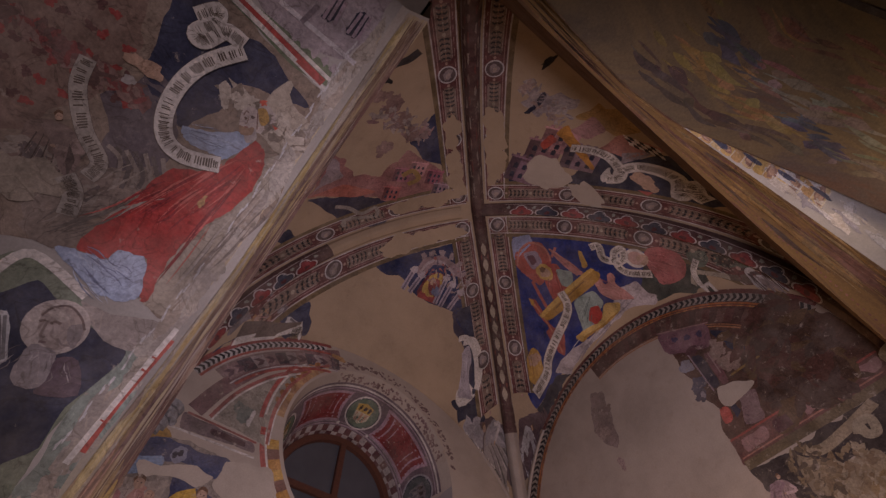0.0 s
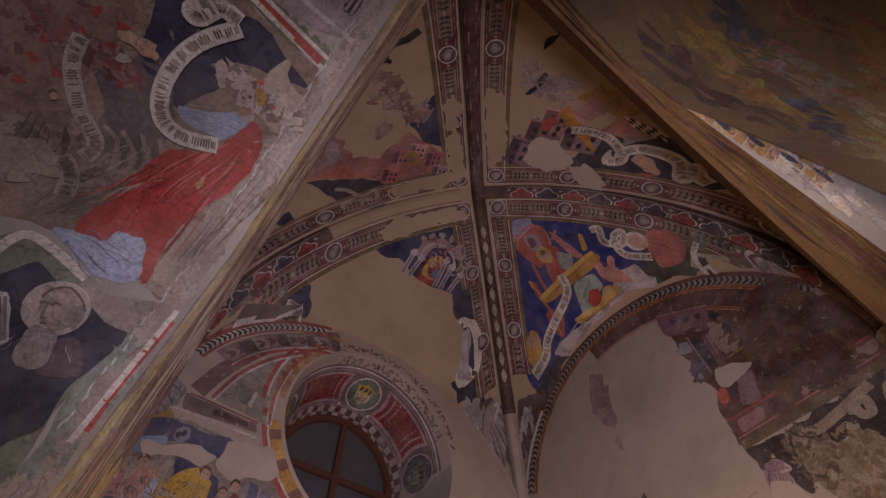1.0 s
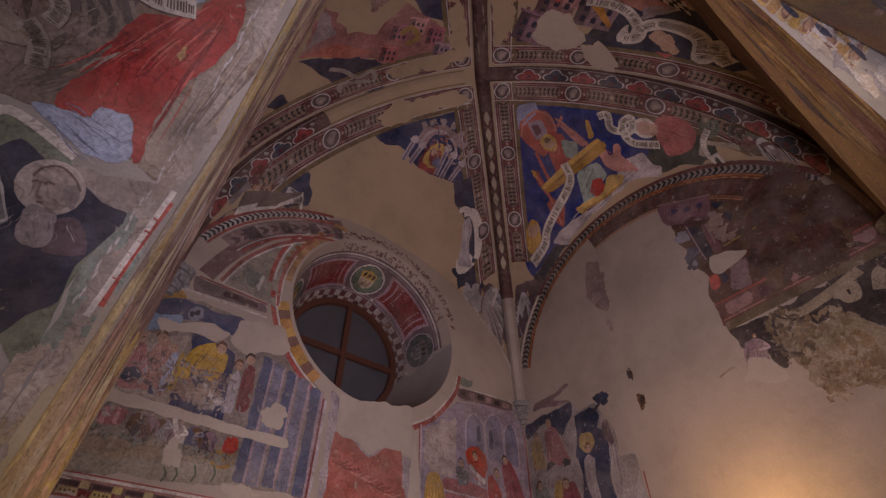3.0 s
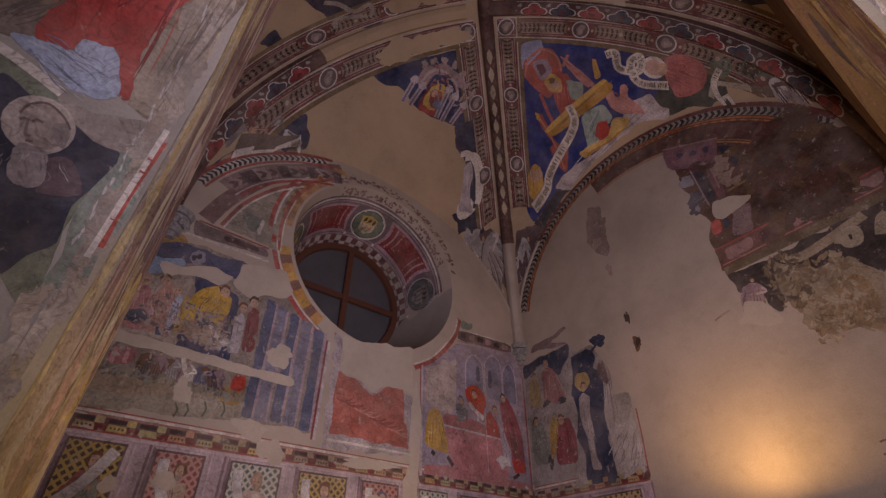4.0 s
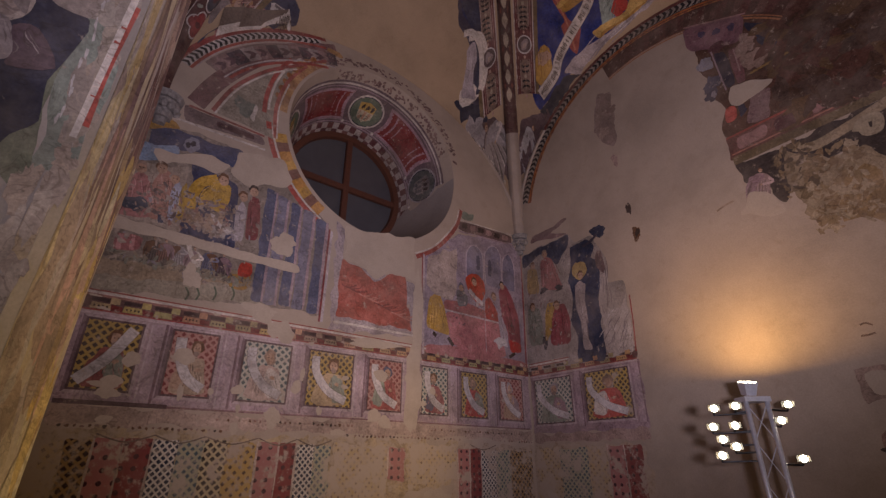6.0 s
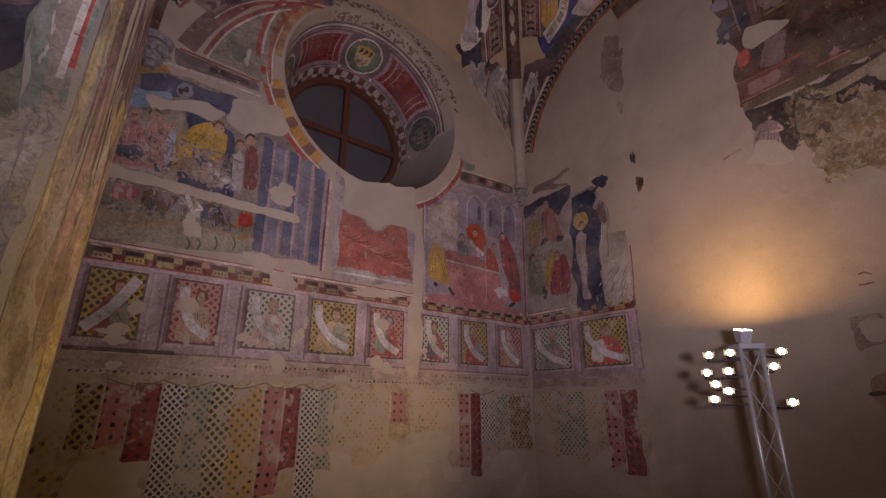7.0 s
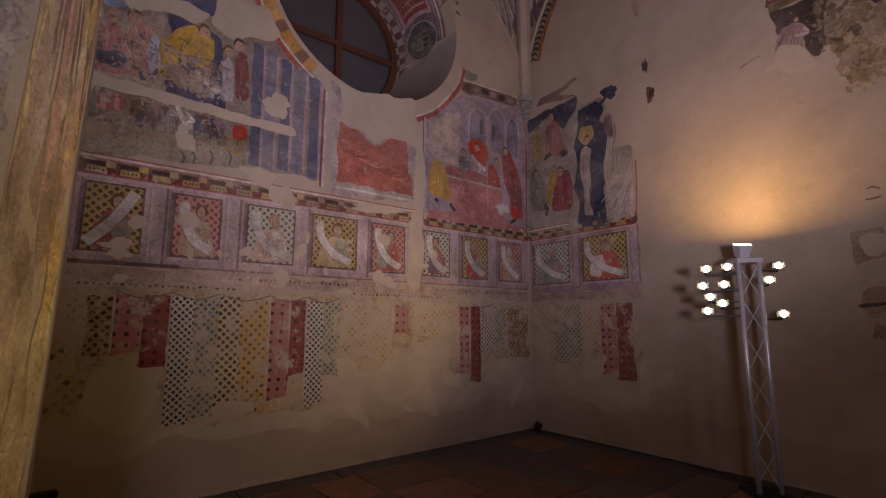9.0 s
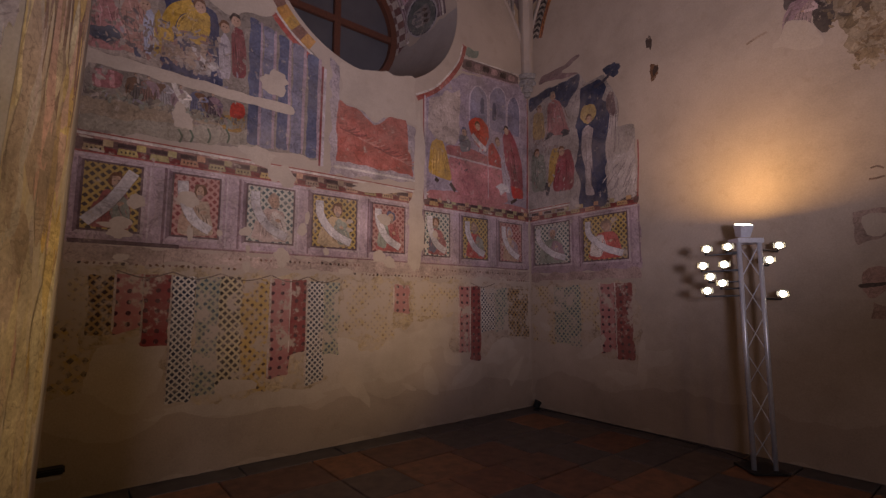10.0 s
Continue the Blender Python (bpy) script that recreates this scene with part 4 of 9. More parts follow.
curtain(north, [
    (0.02, 0.28, 0.95, 1.95, "faint"), (0.29, 0.49, 1.42, 1.97, "brown"), (0.49, 0.72, 1.42, 1.98, "pink"), (0.72, 0.96, 1.30, 1.98, "red"), (0.96, 1.18, 0.72, 1.98, "blue"), (1.19, 1.41, 0.78, 1.97, "sage"),
    (1.41, 1.64, 0.82, 1.98, "white"), (1.64, 1.94, 0.8, 1.97, "ochre"), (1.95, 2.18, 0.86, 1.97, "pink"), (2.18, 2.38, 1.12, 1.97, "red"), (2.38, 2.6, 0.75, 1.96, "blue"), (2.6, 2.8, 1.1, 1.95, "sage"),
    (2.82, 3.6, 1.3, 1.98, "faint"), (3.6, 3.85, 1.6, 1.95, "pink"), (3.9, 4.75, 1.5, 2.0, "faint"), (4.75, 4.98, 0.98, 1.96, "pink"), (4.98, 5.19, 0.86, 1.96, "red"), (5.2, 5.5, 1.25, 1.95, "blue"), (5.5, 5.8, 1.25, 1.95, "sage"), (5.8, 6.3, 1.2, 1.95, "brown")], 60,
    [(blob(0.12, 1.2, 0.2, 0.3, 0.3, seed=9), CLOTHS["gold"], 3),
     (ragged([(0.04, 0.85), (0.9, 1.05), (1.2, 0.72), (2.3, 0.70), (3.0, 0.95), (3.6, 1.35), (4.6, 1.5), (4.75, 2.03), (0.04, 2.05)], 0.06, 5), fresco((0.40, 0.29, 0.16), 0.75), 0),
     (ragged([(4.55, 1.05), (5.2, 0.85), (5.6, 1.15), (6.3, 1.1), (6.3, 2.02), (4.7, 2.02)], 0.05, 6), fresco((0.37, 0.27, 0.19), 0.75), 0)])
curtain(east, [(-5.55, -5.1, 1.1, 1.98, "faint"), (-5.1, -4.6, 1.1, 1.98, "sage"), (-4.6, -4.28, 1.3, 1.98, "faint"), (-4.26, -4.0, 0.98, 2.0, "pink"), (-4.0, -3.74, 0.92, 2.0, "red")], 90,
    [(ragged([(-5.55, 1.1), (-4.9, 1.25), (-4.2, 0.95), (-3.7, 0.88), (-3.62, 1.4), (-3.7, 2.0), (-5.55, 2.02)], 0.06, 7), fresco((0.35, 0.25, 0.16), 0.75), 0)])
M_FOOT, M_PATCH = plaster("foot_plaster", (0.35, 0.265, 0.2)), plaster("patch_plaster", (0.43, 0.34, 0.26), (0.33, 0.25, 0.18), 0.4)
r = random.Random(31)
# darker band up to about half a metre, ragged along its top
foot = [(0.05, 0.02), (6.35, 0.02)] + [(6.35 - 0.35 * k, 0.52 + r.uniform(-0.08, 0.12)) for k in range(19)]
shapes = [(ragged(foot, 0.035, 3), M_FOOT, 0)]
for u, v, a, b in ((0.62, 1.05, 0.36, 0.30), (2.95, 0.95, 0.42, 0.28), (3.7, 1.05, 0.6, 0.3), (4.4, 1.25, 0.35, 0.22), (5.6, 0.95, 0.4, 0.2), (1.6, 0.62, 0.7, 0.1), (2.3, 0.66, 0.5, 0.12)):
    shapes.append((blob(u, v, a, b, 0.3, 34, int(u * 10)), M_PATCH, 0))
shapes += dabs(0.1, 0.5, 6.2, 1.1, 10, [M_LOSS, M_PATCH], 1, 5, 0.2)
tagged(paint("plaster_patches", north, shapes), "pale repairs and darker plaster along the wall foot", "plaster", kind="structure")
shapes = [(ragged([(-5.57, 0.02), (0.5, 0.02)] + [(0.5 - 0.4 * k, 0.5 + r.uniform(-0.08, 0.12)) for k in range(16)], 0.035, 4), M_FOOT, 0)] + dabs(-5.4, 0.6, -3.0, 1.4, 6, [M_LOSS, M_PATCH], 1, 6, 0.2)
tagged(paint("plaster_patches", east, shapes), "pale repairs and darker plaster on the wall", "plaster", kind="structure")


# ---- vault bands ----
def rib_line(key, m, d):
    """A point in plan, m of the way from the boss to a corner, d metres beside the rib."""
    cx, cy = corners[key]
    dx, dy = BX - cx, BY - cy
    L = math.hypot(dx, dy)
    x, y = BX - dx * m - dy / L * d, BY - dy * m + dx / L * d
    return (min(max(x, WX + 0.01), EX - 0.01), min(max(y, SY + 0.01), NY - 0.01))


def rib_strip(key, m0, m1, d0, d1, colour, layer, n=24):
    out = []
    for i in range(n):
        a, b = m0 + (m1 - m0) * i / n, m0 + (m1 - m0) * (i + 1) / n
        out.append(([rib_line(key, a, d0), rib_line(key, b, d0), rib_line(key, b, d1), rib_line(key, a, d1)], colour, layer))
    return out


def rib_band(key, side, m0, m1, seed):
    """Dark red border beside a rib: thin white lines, roundels and black leaf pairs on tan cartouches."""
    out = rib_strip(key, m0, m1, side * 0.17, side * 0.52, (0.13, 0.042, 0.036), 1)
    for a, b, c in ((0.168, 0.186, (0.46, 0.39, 0.34)), (0.215, 0.226, (0.34, 0.20, 0.17)), (0.464, 0.475, (0.34, 0.20, 0.17)), (0.507, 0.525, (0.46, 0.39, 0.34)), (0.53, 0.60, (0.16, 0.105, 0.05))):
        out += rib_strip(key, m0, m1, side * a, side * b, c, 2)
    r, c = random.Random(seed + 5), 0.345

    def leaf(m, pts):
        return [[rib_line(key, m + a, side * (c + flip * b)) for a, b in pts] for flip in (1, -1)]
    m, discs = m0 + 0.03, []
    while m < m1 - 0.02:
        u, v = rib_line(key, m, side * c)
        discs.append(("roundel", [(disc(u, v, 0.14, n=24), (0.50, 0.45, 0.41), 6), (disc(u, v, 0.12, n=24), (0.10, 0.065, 0.06), 7), (blob(u, v, 0.065, 0.085, 0.35, 14, seed + len(discs)), (0.26, 0.20, 0.18), 8), (blob(u + 0.012, v + 0.01, 0.03, 0.045, 0.3, 10, seed), (0.36, 0.26, 0.21), 9)]))
        a, b = m + 0.05, min(m1, m + 0.232)
        if b - a > 0.05:
            out += rib_strip(key, a, b, side * 0.245, side * 0.445, (0.20, 0.13, 0.095), 3, 6) + rib_strip(key, a, b, side * 0.252, side * 0.258, (0.40, 0.31, 0.26), 4, 6) + rib_strip(key, a, b, side * 0.432, side * 0.438, (0.40, 0.31, 0.26), 4, 6)
            out += [(q, (0.09, 0.03, 0.028), 4) for q in leaf(a, [(0, 0.035), (0.012, 0.1), (0, 0.1)])] + [(q, (0.09, 0.03, 0.028), 4) for q in leaf(b, [(0, 0.035), (-0.012, 0.1), (0, 0.1)])]
            mid, k = (a + b) / 2, 0.012
            while k < (b - a) / 2 - 0.012:
                for way in (-1, 1):
                    pts = [(way * k, 0.006), (way * (k - 0.002), 0.035), (way * (k + 0.004), 0.07), (way * (k + 0.0085), 0.06), (way * (k + 0.004), 0.036), (way * (k + 0.006), 0.01)]
                    out += [(q, (0.30, 0.22, 0.17), 6) for q in leaf(mid, [(way * (k + 0.009), 0.045 + 0.02 * r.random()), (way * (k + 0.012), 0.075), (way * (k + 0.0135), 0.05)])]
                    out += [(q, BLACK, 5) for q in leaf(mid, pts)]
                    x, y = rib_line(key, mid + way * (k + 0.008), side * c)
                    out.append((blob(x, y, 0.011, 0.011, 0.3, 7, 3), (0.40, 0.22, 0.12) if r.random() < 0.6 else (0.34, 0.30, 0.22), 6))
                k += 0.0165
            x, y = rib_line(key, mid, side * c)
            out.append((blob(x, y, 0.03, 0.03, 0.2, 8, 2), (0.36, 0.28, 0.2), 6))
            for e in (a - 0.008, b + 0.008):
                x, y = rib_line(key, e, side * c)
                out.append((blob(x, y, 0.024, 0.024, 0.2, 8, 2), (0.38, 0.24, 0.18), 6))
        m += 0.282
    return out, discs


for key, bands in {"ne": ((1, 0.05, 0.80), (-1, 0.05, 0.80)), "se": ((1, 0.05, 0.97), (-1, 0.05, 0.97)), "nw": ((1, 0.05, 0.9), (-1, 0.05, 0.9)), "sw": ((1, 0.05, 0.97), (-1, 0.05, 0.97))}.items():
    for k, (side, m0, m1) in enumerate(bands):
        extra = []
        if key == "sw":
            extra = [(blob(*rib_line(key, m, side * 0.36), 0.30, 0.16, 0.4, seed=k + int(m * 70), turn=0.75), M_VAULT, 10) for m in ((0.20, 0.27, 0.34, 0.42) if k else (0.16, 0.24, 0.40))]
        if key == "nw":
            extra = [(blob(*rib_line(key, m, side * 0.38), 0.34, 0.17, 0.35, seed=k + int(m * 50), turn=-0.75), M_VAULT, 10) for m in ((0.17, 0.3) if k else (0.16, 0.27, 0.38))]
        band, discs = rib_band(key, side, m0, m1, k)
        tagged(paint("vault_border", vault, band + extra, step=0.1, parts=discs), "dark red painted border with white roundels and leaves", "fresco", "vault borders", "structure")
# ---- fresco scenes ----
tagged(paint("fresco_healing_scene", north, [
    (ragged([(0.1, 3.33), (0.16, 5.36), (0.66, 5.45), (1.21, 5.39), (1.75, 5.17), (2.17, 5.02), (2.47, 4.72), (2.47, 3.49), (1.73, 3.46), (0.71, 3.37)], 0.03, 1), (0.24,0.19,0.15), 0),
    (ragged([(0.17, 5.36), (0.67, 5.39), (1.21, 5.39), (1.17, 5.16), (0.83, 5.18), (0.5, 5.11), (0.22, 5.03)], 0.03, 2), (0.06,0.065,0.12), 1),
    (ragged([(0.16, 5.42), (0.35, 5.5), (0.46, 5.41), (0.17, 5.27)], 0.02, 1), OCHRE, 2),
    (ragged([(0.14, 5.07), (0.5, 5.16), (0.52, 5.02), (0.15, 4.85)], 0.03, 1), SKY, 2),
    (ragged([(0.28, 5.05), (0.51, 5.07), (0.86, 5.21), (1.1, 5.15), (0.96, 4.97), (0.64, 4.99), (0.37, 4.87)], 0.03, 4), M_LOSS, 3),
    (ragged([(1.16, 5.37), (1.71, 5.51), (1.88, 5.22), (1.76, 5.08), (1.54, 5.06), (1.41, 4.94), (1.26, 4.97), (1.11, 5.07)], 0.03, 5), M_LOSS, 3),
    (ragged([(0.7, 5.04), (0.96, 4.97), (1.22, 4.91), (1.32, 4.08), (0.72, 4.12), (0.73, 4.56)], 0.02, 1), (0.05,0.05,0.09), 2),
    (ragged([(0.27, 4.83), (0.68, 4.93), (0.72, 4.12), (0.13, 4.13), (0.15, 4.74)], 0.03, 1), (0.33,0.26,0.2), 2),
    (soft([(0.18, 3.75), (0.18, 3.95), (0.42, 3.96), (0.41, 3.8)]), (0.30,0.12,0.11), 4),
    (soft([(0.21, 3.76), (0.2, 3.94), (0.24, 3.94), (0.25, 3.77)]), PINK, 5),
    (soft([(0.32, 3.79), (0.31, 3.96), (0.35, 3.95), (0.36, 3.8)]), PINK, 5)], step=0, parts=[
    ("rose_robe", robed([(0.10, 4.14), (0.11, 4.48), (0.19, 4.69), (0.28, 4.69), (0.37, 4.53), (0.47, 4.23), (0.36, 4.17)], (0.35,0.15,0.135), 4, (0.19, 4.65), (0.29, 4.16), 0.42, 18, 3) + head(*(0.21, 4.75), 0.075, (0.30,0.2,0.15), 8)),
    ("rose_robe", robed([(0.39, 4.19), (0.35, 4.59), (0.41, 4.82), (0.52, 4.79), (0.59, 4.55), (0.60, 4.20)], (0.37,0.19,0.14), 4, (0.41, 4.77), (0.51, 4.19), 0.34, 16, 5) + head(*(0.40, 4.82), 0.075, BROWN, 8)),
    ("pale_robe", robed([(0.58, 4.21), (0.54, 4.56), (0.59, 4.73), (0.65, 4.64), (0.68, 4.25)], (0.36,0.36,0.42), 5, (0.59, 4.69), (0.63, 4.25), 0.14, 9, 6) + head(*(0.55, 4.74), 0.07, (0.34,0.26,0.2), 8)),
    ("ochre_robe", robed([(0.66, 4.21), (0.64, 4.64), (0.68, 4.75), (0.73, 4.49), (0.72, 4.23)], (0.40,0.25,0.06), 6, (0.66, 4.70), (0.68, 4.25), 0.1, 7, 7)),
    ("dark_hat", [(blob(*(0.25, 4.31), 0.12, 0.09, 0.3), (0.05,0.055,0.075), 9), (soft([(0.48, 4.26), (0.53, 4.26), (0.56, 4.17), (0.50, 4.16)]), (0.06,0.06,0.09), 9)]),
    ("bending_figure", [*strips([(0.76, 4.43), (0.77, 4.65), (0.84, 4.81), (0.99, 4.91)], 0.13, (0.46,0.27,0.04), 6), *robed([(0.85, 4.68), (0.99, 4.89), (1.15, 4.87), (1.17, 4.68), (1.11, 4.48), (0.94, 4.50), (0.83, 4.51)], (0.47,0.28,0.045), 6, (1.04, 4.87), (0.94, 4.46), 0.3, 14, 9), *head(*(1.05, 4.92), 0.08, BROWN, 9)]),
    ("lying_figure", [(blob(*(0.82, 4.32), 0.17, 0.11, 0.35), (0.30,0.20,0.13), 5), (blob(*(1.02, 4.33), 0.14, 0.14, 0.4), (0.36,0.25,0.17), 6), (blob(*(1.15, 4.26), 0.12, 0.09, 0.4), (0.34,0.29,0.25), 7), *strips([(1.01, 4.45), (1.10, 4.33), (1.23, 4.26)], 0.05, (0.50,0.43,0.38), 8)]),
    ("pale_figure", robed([(1.28, 4.17), (1.26, 4.58), (1.31, 4.73), (1.38, 4.62), (1.40, 4.20)], (0.38,0.32,0.31), 5, (1.30, 4.68), (1.32, 4.20), 0.14, 9, 8) + head(*(1.31, 4.78), 0.07, BROWN, 8)),
    ("red_figure", robed([(1.42, 4.23), (1.38, 4.70), (1.42, 4.83), (1.51, 4.81), (1.56, 4.51), (1.56, 4.26)], (0.19,0.045,0.045), 6, (1.45, 4.78), (1.51, 4.27), 0.2, 12, 4) + head(*(1.42, 4.90), 0.075, UMBER, 9)),
    ("arched_house", [(soft([(0.54, 5.19), (0.55, 5.28), (0.61, 5.36), (0.69, 5.35), (0.72, 5.23), (0.64, 5.13)]), (0.26,0.25,0.29), 4), *[(blob(*q, 0.03, 0.04, 0.2), NIGHT, 5) for q in ((0.59, 5.23), (0.64, 5.27))]]),
    ("column", [(ragged([(1.58, 5.01), (1.71, 4.98), (1.73, 3.51), (1.61, 3.51)], 0.012, 0), (0.10,0.10,0.145), 4), (soft([(1.7, 4.99), (1.73, 4.98), (1.75, 3.51), (1.72, 3.52)]), LILAC, 5)]),
    ("column", [(ragged([(1.74, 4.96), (1.87, 4.94), (1.89, 3.51), (1.76, 3.5)], 0.012, 1), (0.19,0.17,0.205), 4), (soft([(1.86, 4.94), (1.89, 4.94), (1.91, 3.5), (1.88, 3.51)]), LILAC, 5)]),
    ("column", [(ragged([(1.92, 4.92), (2.05, 4.89), (2.07, 3.52), (1.94, 3.52)], 0.012, 2), (0.10,0.10,0.145), 4), (soft([(2.04, 4.9), (2.08, 4.89), (2.09, 3.52), (2.06, 3.53)]), LILAC, 5)]),
    ("column", [(ragged([(2.1, 4.88), (2.24, 4.85), (2.24, 3.52), (2.1, 3.51)], 0.012, 3), (0.19,0.17,0.205), 4), (soft([(2.23, 4.85), (2.27, 4.85), (2.26, 3.51), (2.23, 3.52)]), LILAC, 5)]),
    ("column", [(ragged([(2.29, 4.81), (2.44, 4.78), (2.44, 3.5), (2.3, 3.49)], 0.012, 4), (0.10,0.10,0.145), 4), (soft([(2.42, 4.79), (2.47, 4.78), (2.46, 3.49), (2.43, 3.5)]), LILAC, 5)]),
    ("figure", figure(0.54, 3.72, 0.28, (0.09,0.07,0.06), BROWN, 0.07, False, 4, wide=1.6)),
    ("figure", figure(0.65, 3.72, 0.28, (0.2,0.1,0.07), MAUVE, 0.07, False, 4, wide=1.6)),
    ("figure", figure(0.78, 3.72, 0.29, GREY, BROWN, 0.11, False, 4, wide=1.6)),
    ("figure", figure(0.94, 3.69, 0.30, IVORY, MAUVE, 0.07, False, 4, wide=1.6)),
    ("figure", figure(1.1, 3.71, 0.30, SLATE, BROWN, 0.07, False, 4, wide=1.6)),
    ("figure", figure(1.24, 3.69, 0.31, (0.08,0.05,0.06), MAUVE, 0.03, False, 4, wide=1.6)),
    ("scroll", scroll([(0.84, 4.02), (0.91, 3.86), (0.99, 3.77)], 0.05, 6, IVORY, False)),
    ("ground", [*strips([(2.485, 4.70), (2.475, 3.40)], 0.025, (0.22,0.05,0.05), 12), *strips([(2.52, 4.68), (2.51, 3.40)], 0.035, (0.46,0.38,0.37), 12), (ragged([(0.12, 3.64), (1.55, 3.84), (1.6, 3.49), (0.11, 3.33)], 0.03, 1), (0.32,0.235,0.15), 2), (ragged([(0.09, 3.45), (0.82, 3.56), (1.57, 3.66), (1.73, 3.46), (0.71, 3.38), (0.11, 3.33)], 0.03, 9), (0.30,0.25,0.18), 3), (ragged([(1.44, 3.93), (1.55, 3.94), (1.56, 3.79), (1.42, 3.77)], 0.02, 1), RED, 6), (ragged([(1.33, 3.75), (1.56, 3.79), (1.54, 3.62), (1.36, 3.61)], 0.02, 1), OCHRE, 5), *strips([(0.92, 3.51), (0.96, 3.44), (0.94, 3.37)], 0.02, (0.08,0.1,0.06), 6), *strips([(1.02, 3.54), (1.06, 3.46), (1.04, 3.39)], 0.02, (0.08,0.1,0.06), 6), *strips([(1.2, 3.58), (1.23, 3.5), (1.21, 3.42)], 0.02, (0.08,0.1,0.06), 6), *strips([(1.38, 3.62), (1.42, 3.54), (1.4, 3.46)], 0.02, (0.08,0.1,0.06), 6)]),
    ("brushwork", dabs(0.09, 4.17, 1.24, 4.64, 230, [(0.2,0.15,0.12), (0.3,0.22,0.17), (0.14,0.1,0.09), (0.34,0.27,0.22), (0.26,0.14,0.11)], 8, 155, 0.026)),
    ("brushwork", dabs(0.15, 3.66, 1.57, 3.75, 200, [(0.2,0.16,0.11), (0.28,0.22,0.15), (0.13,0.1,0.08), (0.24,0.23,0.17)], 8, 162, 0.028)),
    ("brushwork", dabs(0.09, 3.58, 1.72, 4.64, 80, [(0.36,0.28,0.22), (0.28,0.21,0.17), (0.24,0.2,0.21)], 10, 169, 0.03)),
    ("plaster_loss", [(ragged([(0.08, 4.12), (0.44, 4.12), (0.88, 4.1), (1.38, 4.08), (1.87, 4.08), (2.12, 4.06), (2.13, 3.97), (1.67, 3.97), (0.99, 3.97), (0.47, 3.99), (0.1, 3.99)], 0.015, 3), M_LOSS, 13), (blob(1.89, 4.3, 0.17, 0.14, 0.3), M_LOSS, 13), (blob(0.95, 3.64, 0.1, 0.12, 0.4), M_LOSS, 13), (blob(1.74, 3.39, 0.2, 0.1, 0.4), M_LOSS, 13)])]), "faded fresco of robed figures beside a striped timber hall", "fresco")

tagged(paint("fresco_brick_panel", north, [
    (ragged([(2.62, 3.31), (2.6, 4.87), (2.73, 4.75), (2.74, 4.3), (3.94, 4.22), (3.93, 3.44)], 0.03, 1), (0.37,0.295,0.285), 0),
    (ragged([(2.7, 3.52), (2.73, 4.32), (2.98, 4.27), (3.24, 4.12), (3.47, 4.28), (3.76, 4.31), (3.8, 4.06), (3.9, 3.51)], 0.025, 7), (0.36,0.10,0.07), 2)], step=0, parts=[
    ("streak", [*strips([(2.74, 3.96), (2.85, 3.94), (2.97, 4)], 0.018, (0.2,0.05,0.04), 3), *strips([(3, 3.89), (3.11, 3.87), (3.23, 3.93)], 0.018, (0.48,0.2,0.15), 3), *strips([(3.26, 3.81), (3.38, 3.79), (3.51, 3.84)], 0.018, (0.2,0.05,0.04), 3), *strips([(3.54, 3.73), (3.66, 3.71), (3.8, 3.76)], 0.018, (0.48,0.2,0.15), 3), *strips([(2.8, 3.95), (2.9, 3.93), (3.03, 3.97)], 0.018, (0.2,0.05,0.04), 3), *strips([(3.06, 3.87), (3.17, 3.85), (3.29, 3.89)], 0.018, (0.48,0.2,0.15), 3), *strips([(3.32, 3.8), (3.44, 3.77), (3.57, 3.81)], 0.018, (0.2,0.05,0.04), 3), *strips([(3.6, 3.72), (3.72, 3.69), (3.86, 3.72)], 0.018, (0.48,0.2,0.15), 3), *strips([(2.86, 3.93), (2.96, 3.91), (3.09, 3.94)], 0.018, (0.2,0.05,0.04), 3), *strips([(3.12, 3.86), (3.23, 3.84), (3.35, 3.9)], 0.018, (0.48,0.2,0.15), 3), *strips([(3.39, 3.78), (3.5, 3.76), (3.64, 3.82)], 0.018, (0.2,0.05,0.04), 3), *strips([(3.67, 3.7), (3.79, 3.68), (3.93, 3.73)], 0.018, (0.48,0.2,0.15), 3), *strips([(2.91, 3.92), (3.02, 3.9), (3.14, 3.95)], 0.018, (0.2,0.05,0.04), 3), *strips([(3.18, 3.85), (3.29, 3.82), (3.42, 3.87)], 0.018, (0.48,0.2,0.15), 3), *strips([(3.45, 3.77), (3.56, 3.74), (3.7, 3.78)], 0.018, (0.2,0.05,0.04), 3), *strips([(3.73, 3.69), (3.85, 3.66), (4, 3.7)], 0.018, (0.48,0.2,0.15), 3)]),
    ("white_line", [*strips([(2.68, 3.44), (3.93, 3.45)], 0.03, IVORY, 3)]),
    ("plaster_loss", [(ragged([(2.73, 4.82), (3.92, 4.99), (3.94, 4.27), (3.76, 4.31), (3.47, 4.28), (3.24, 4.15), (2.98, 4.3), (2.75, 4.33)], 0.03, 8), M_LOSS, 4)])]), "worn red painted panel with brush-like streaks", "fresco")

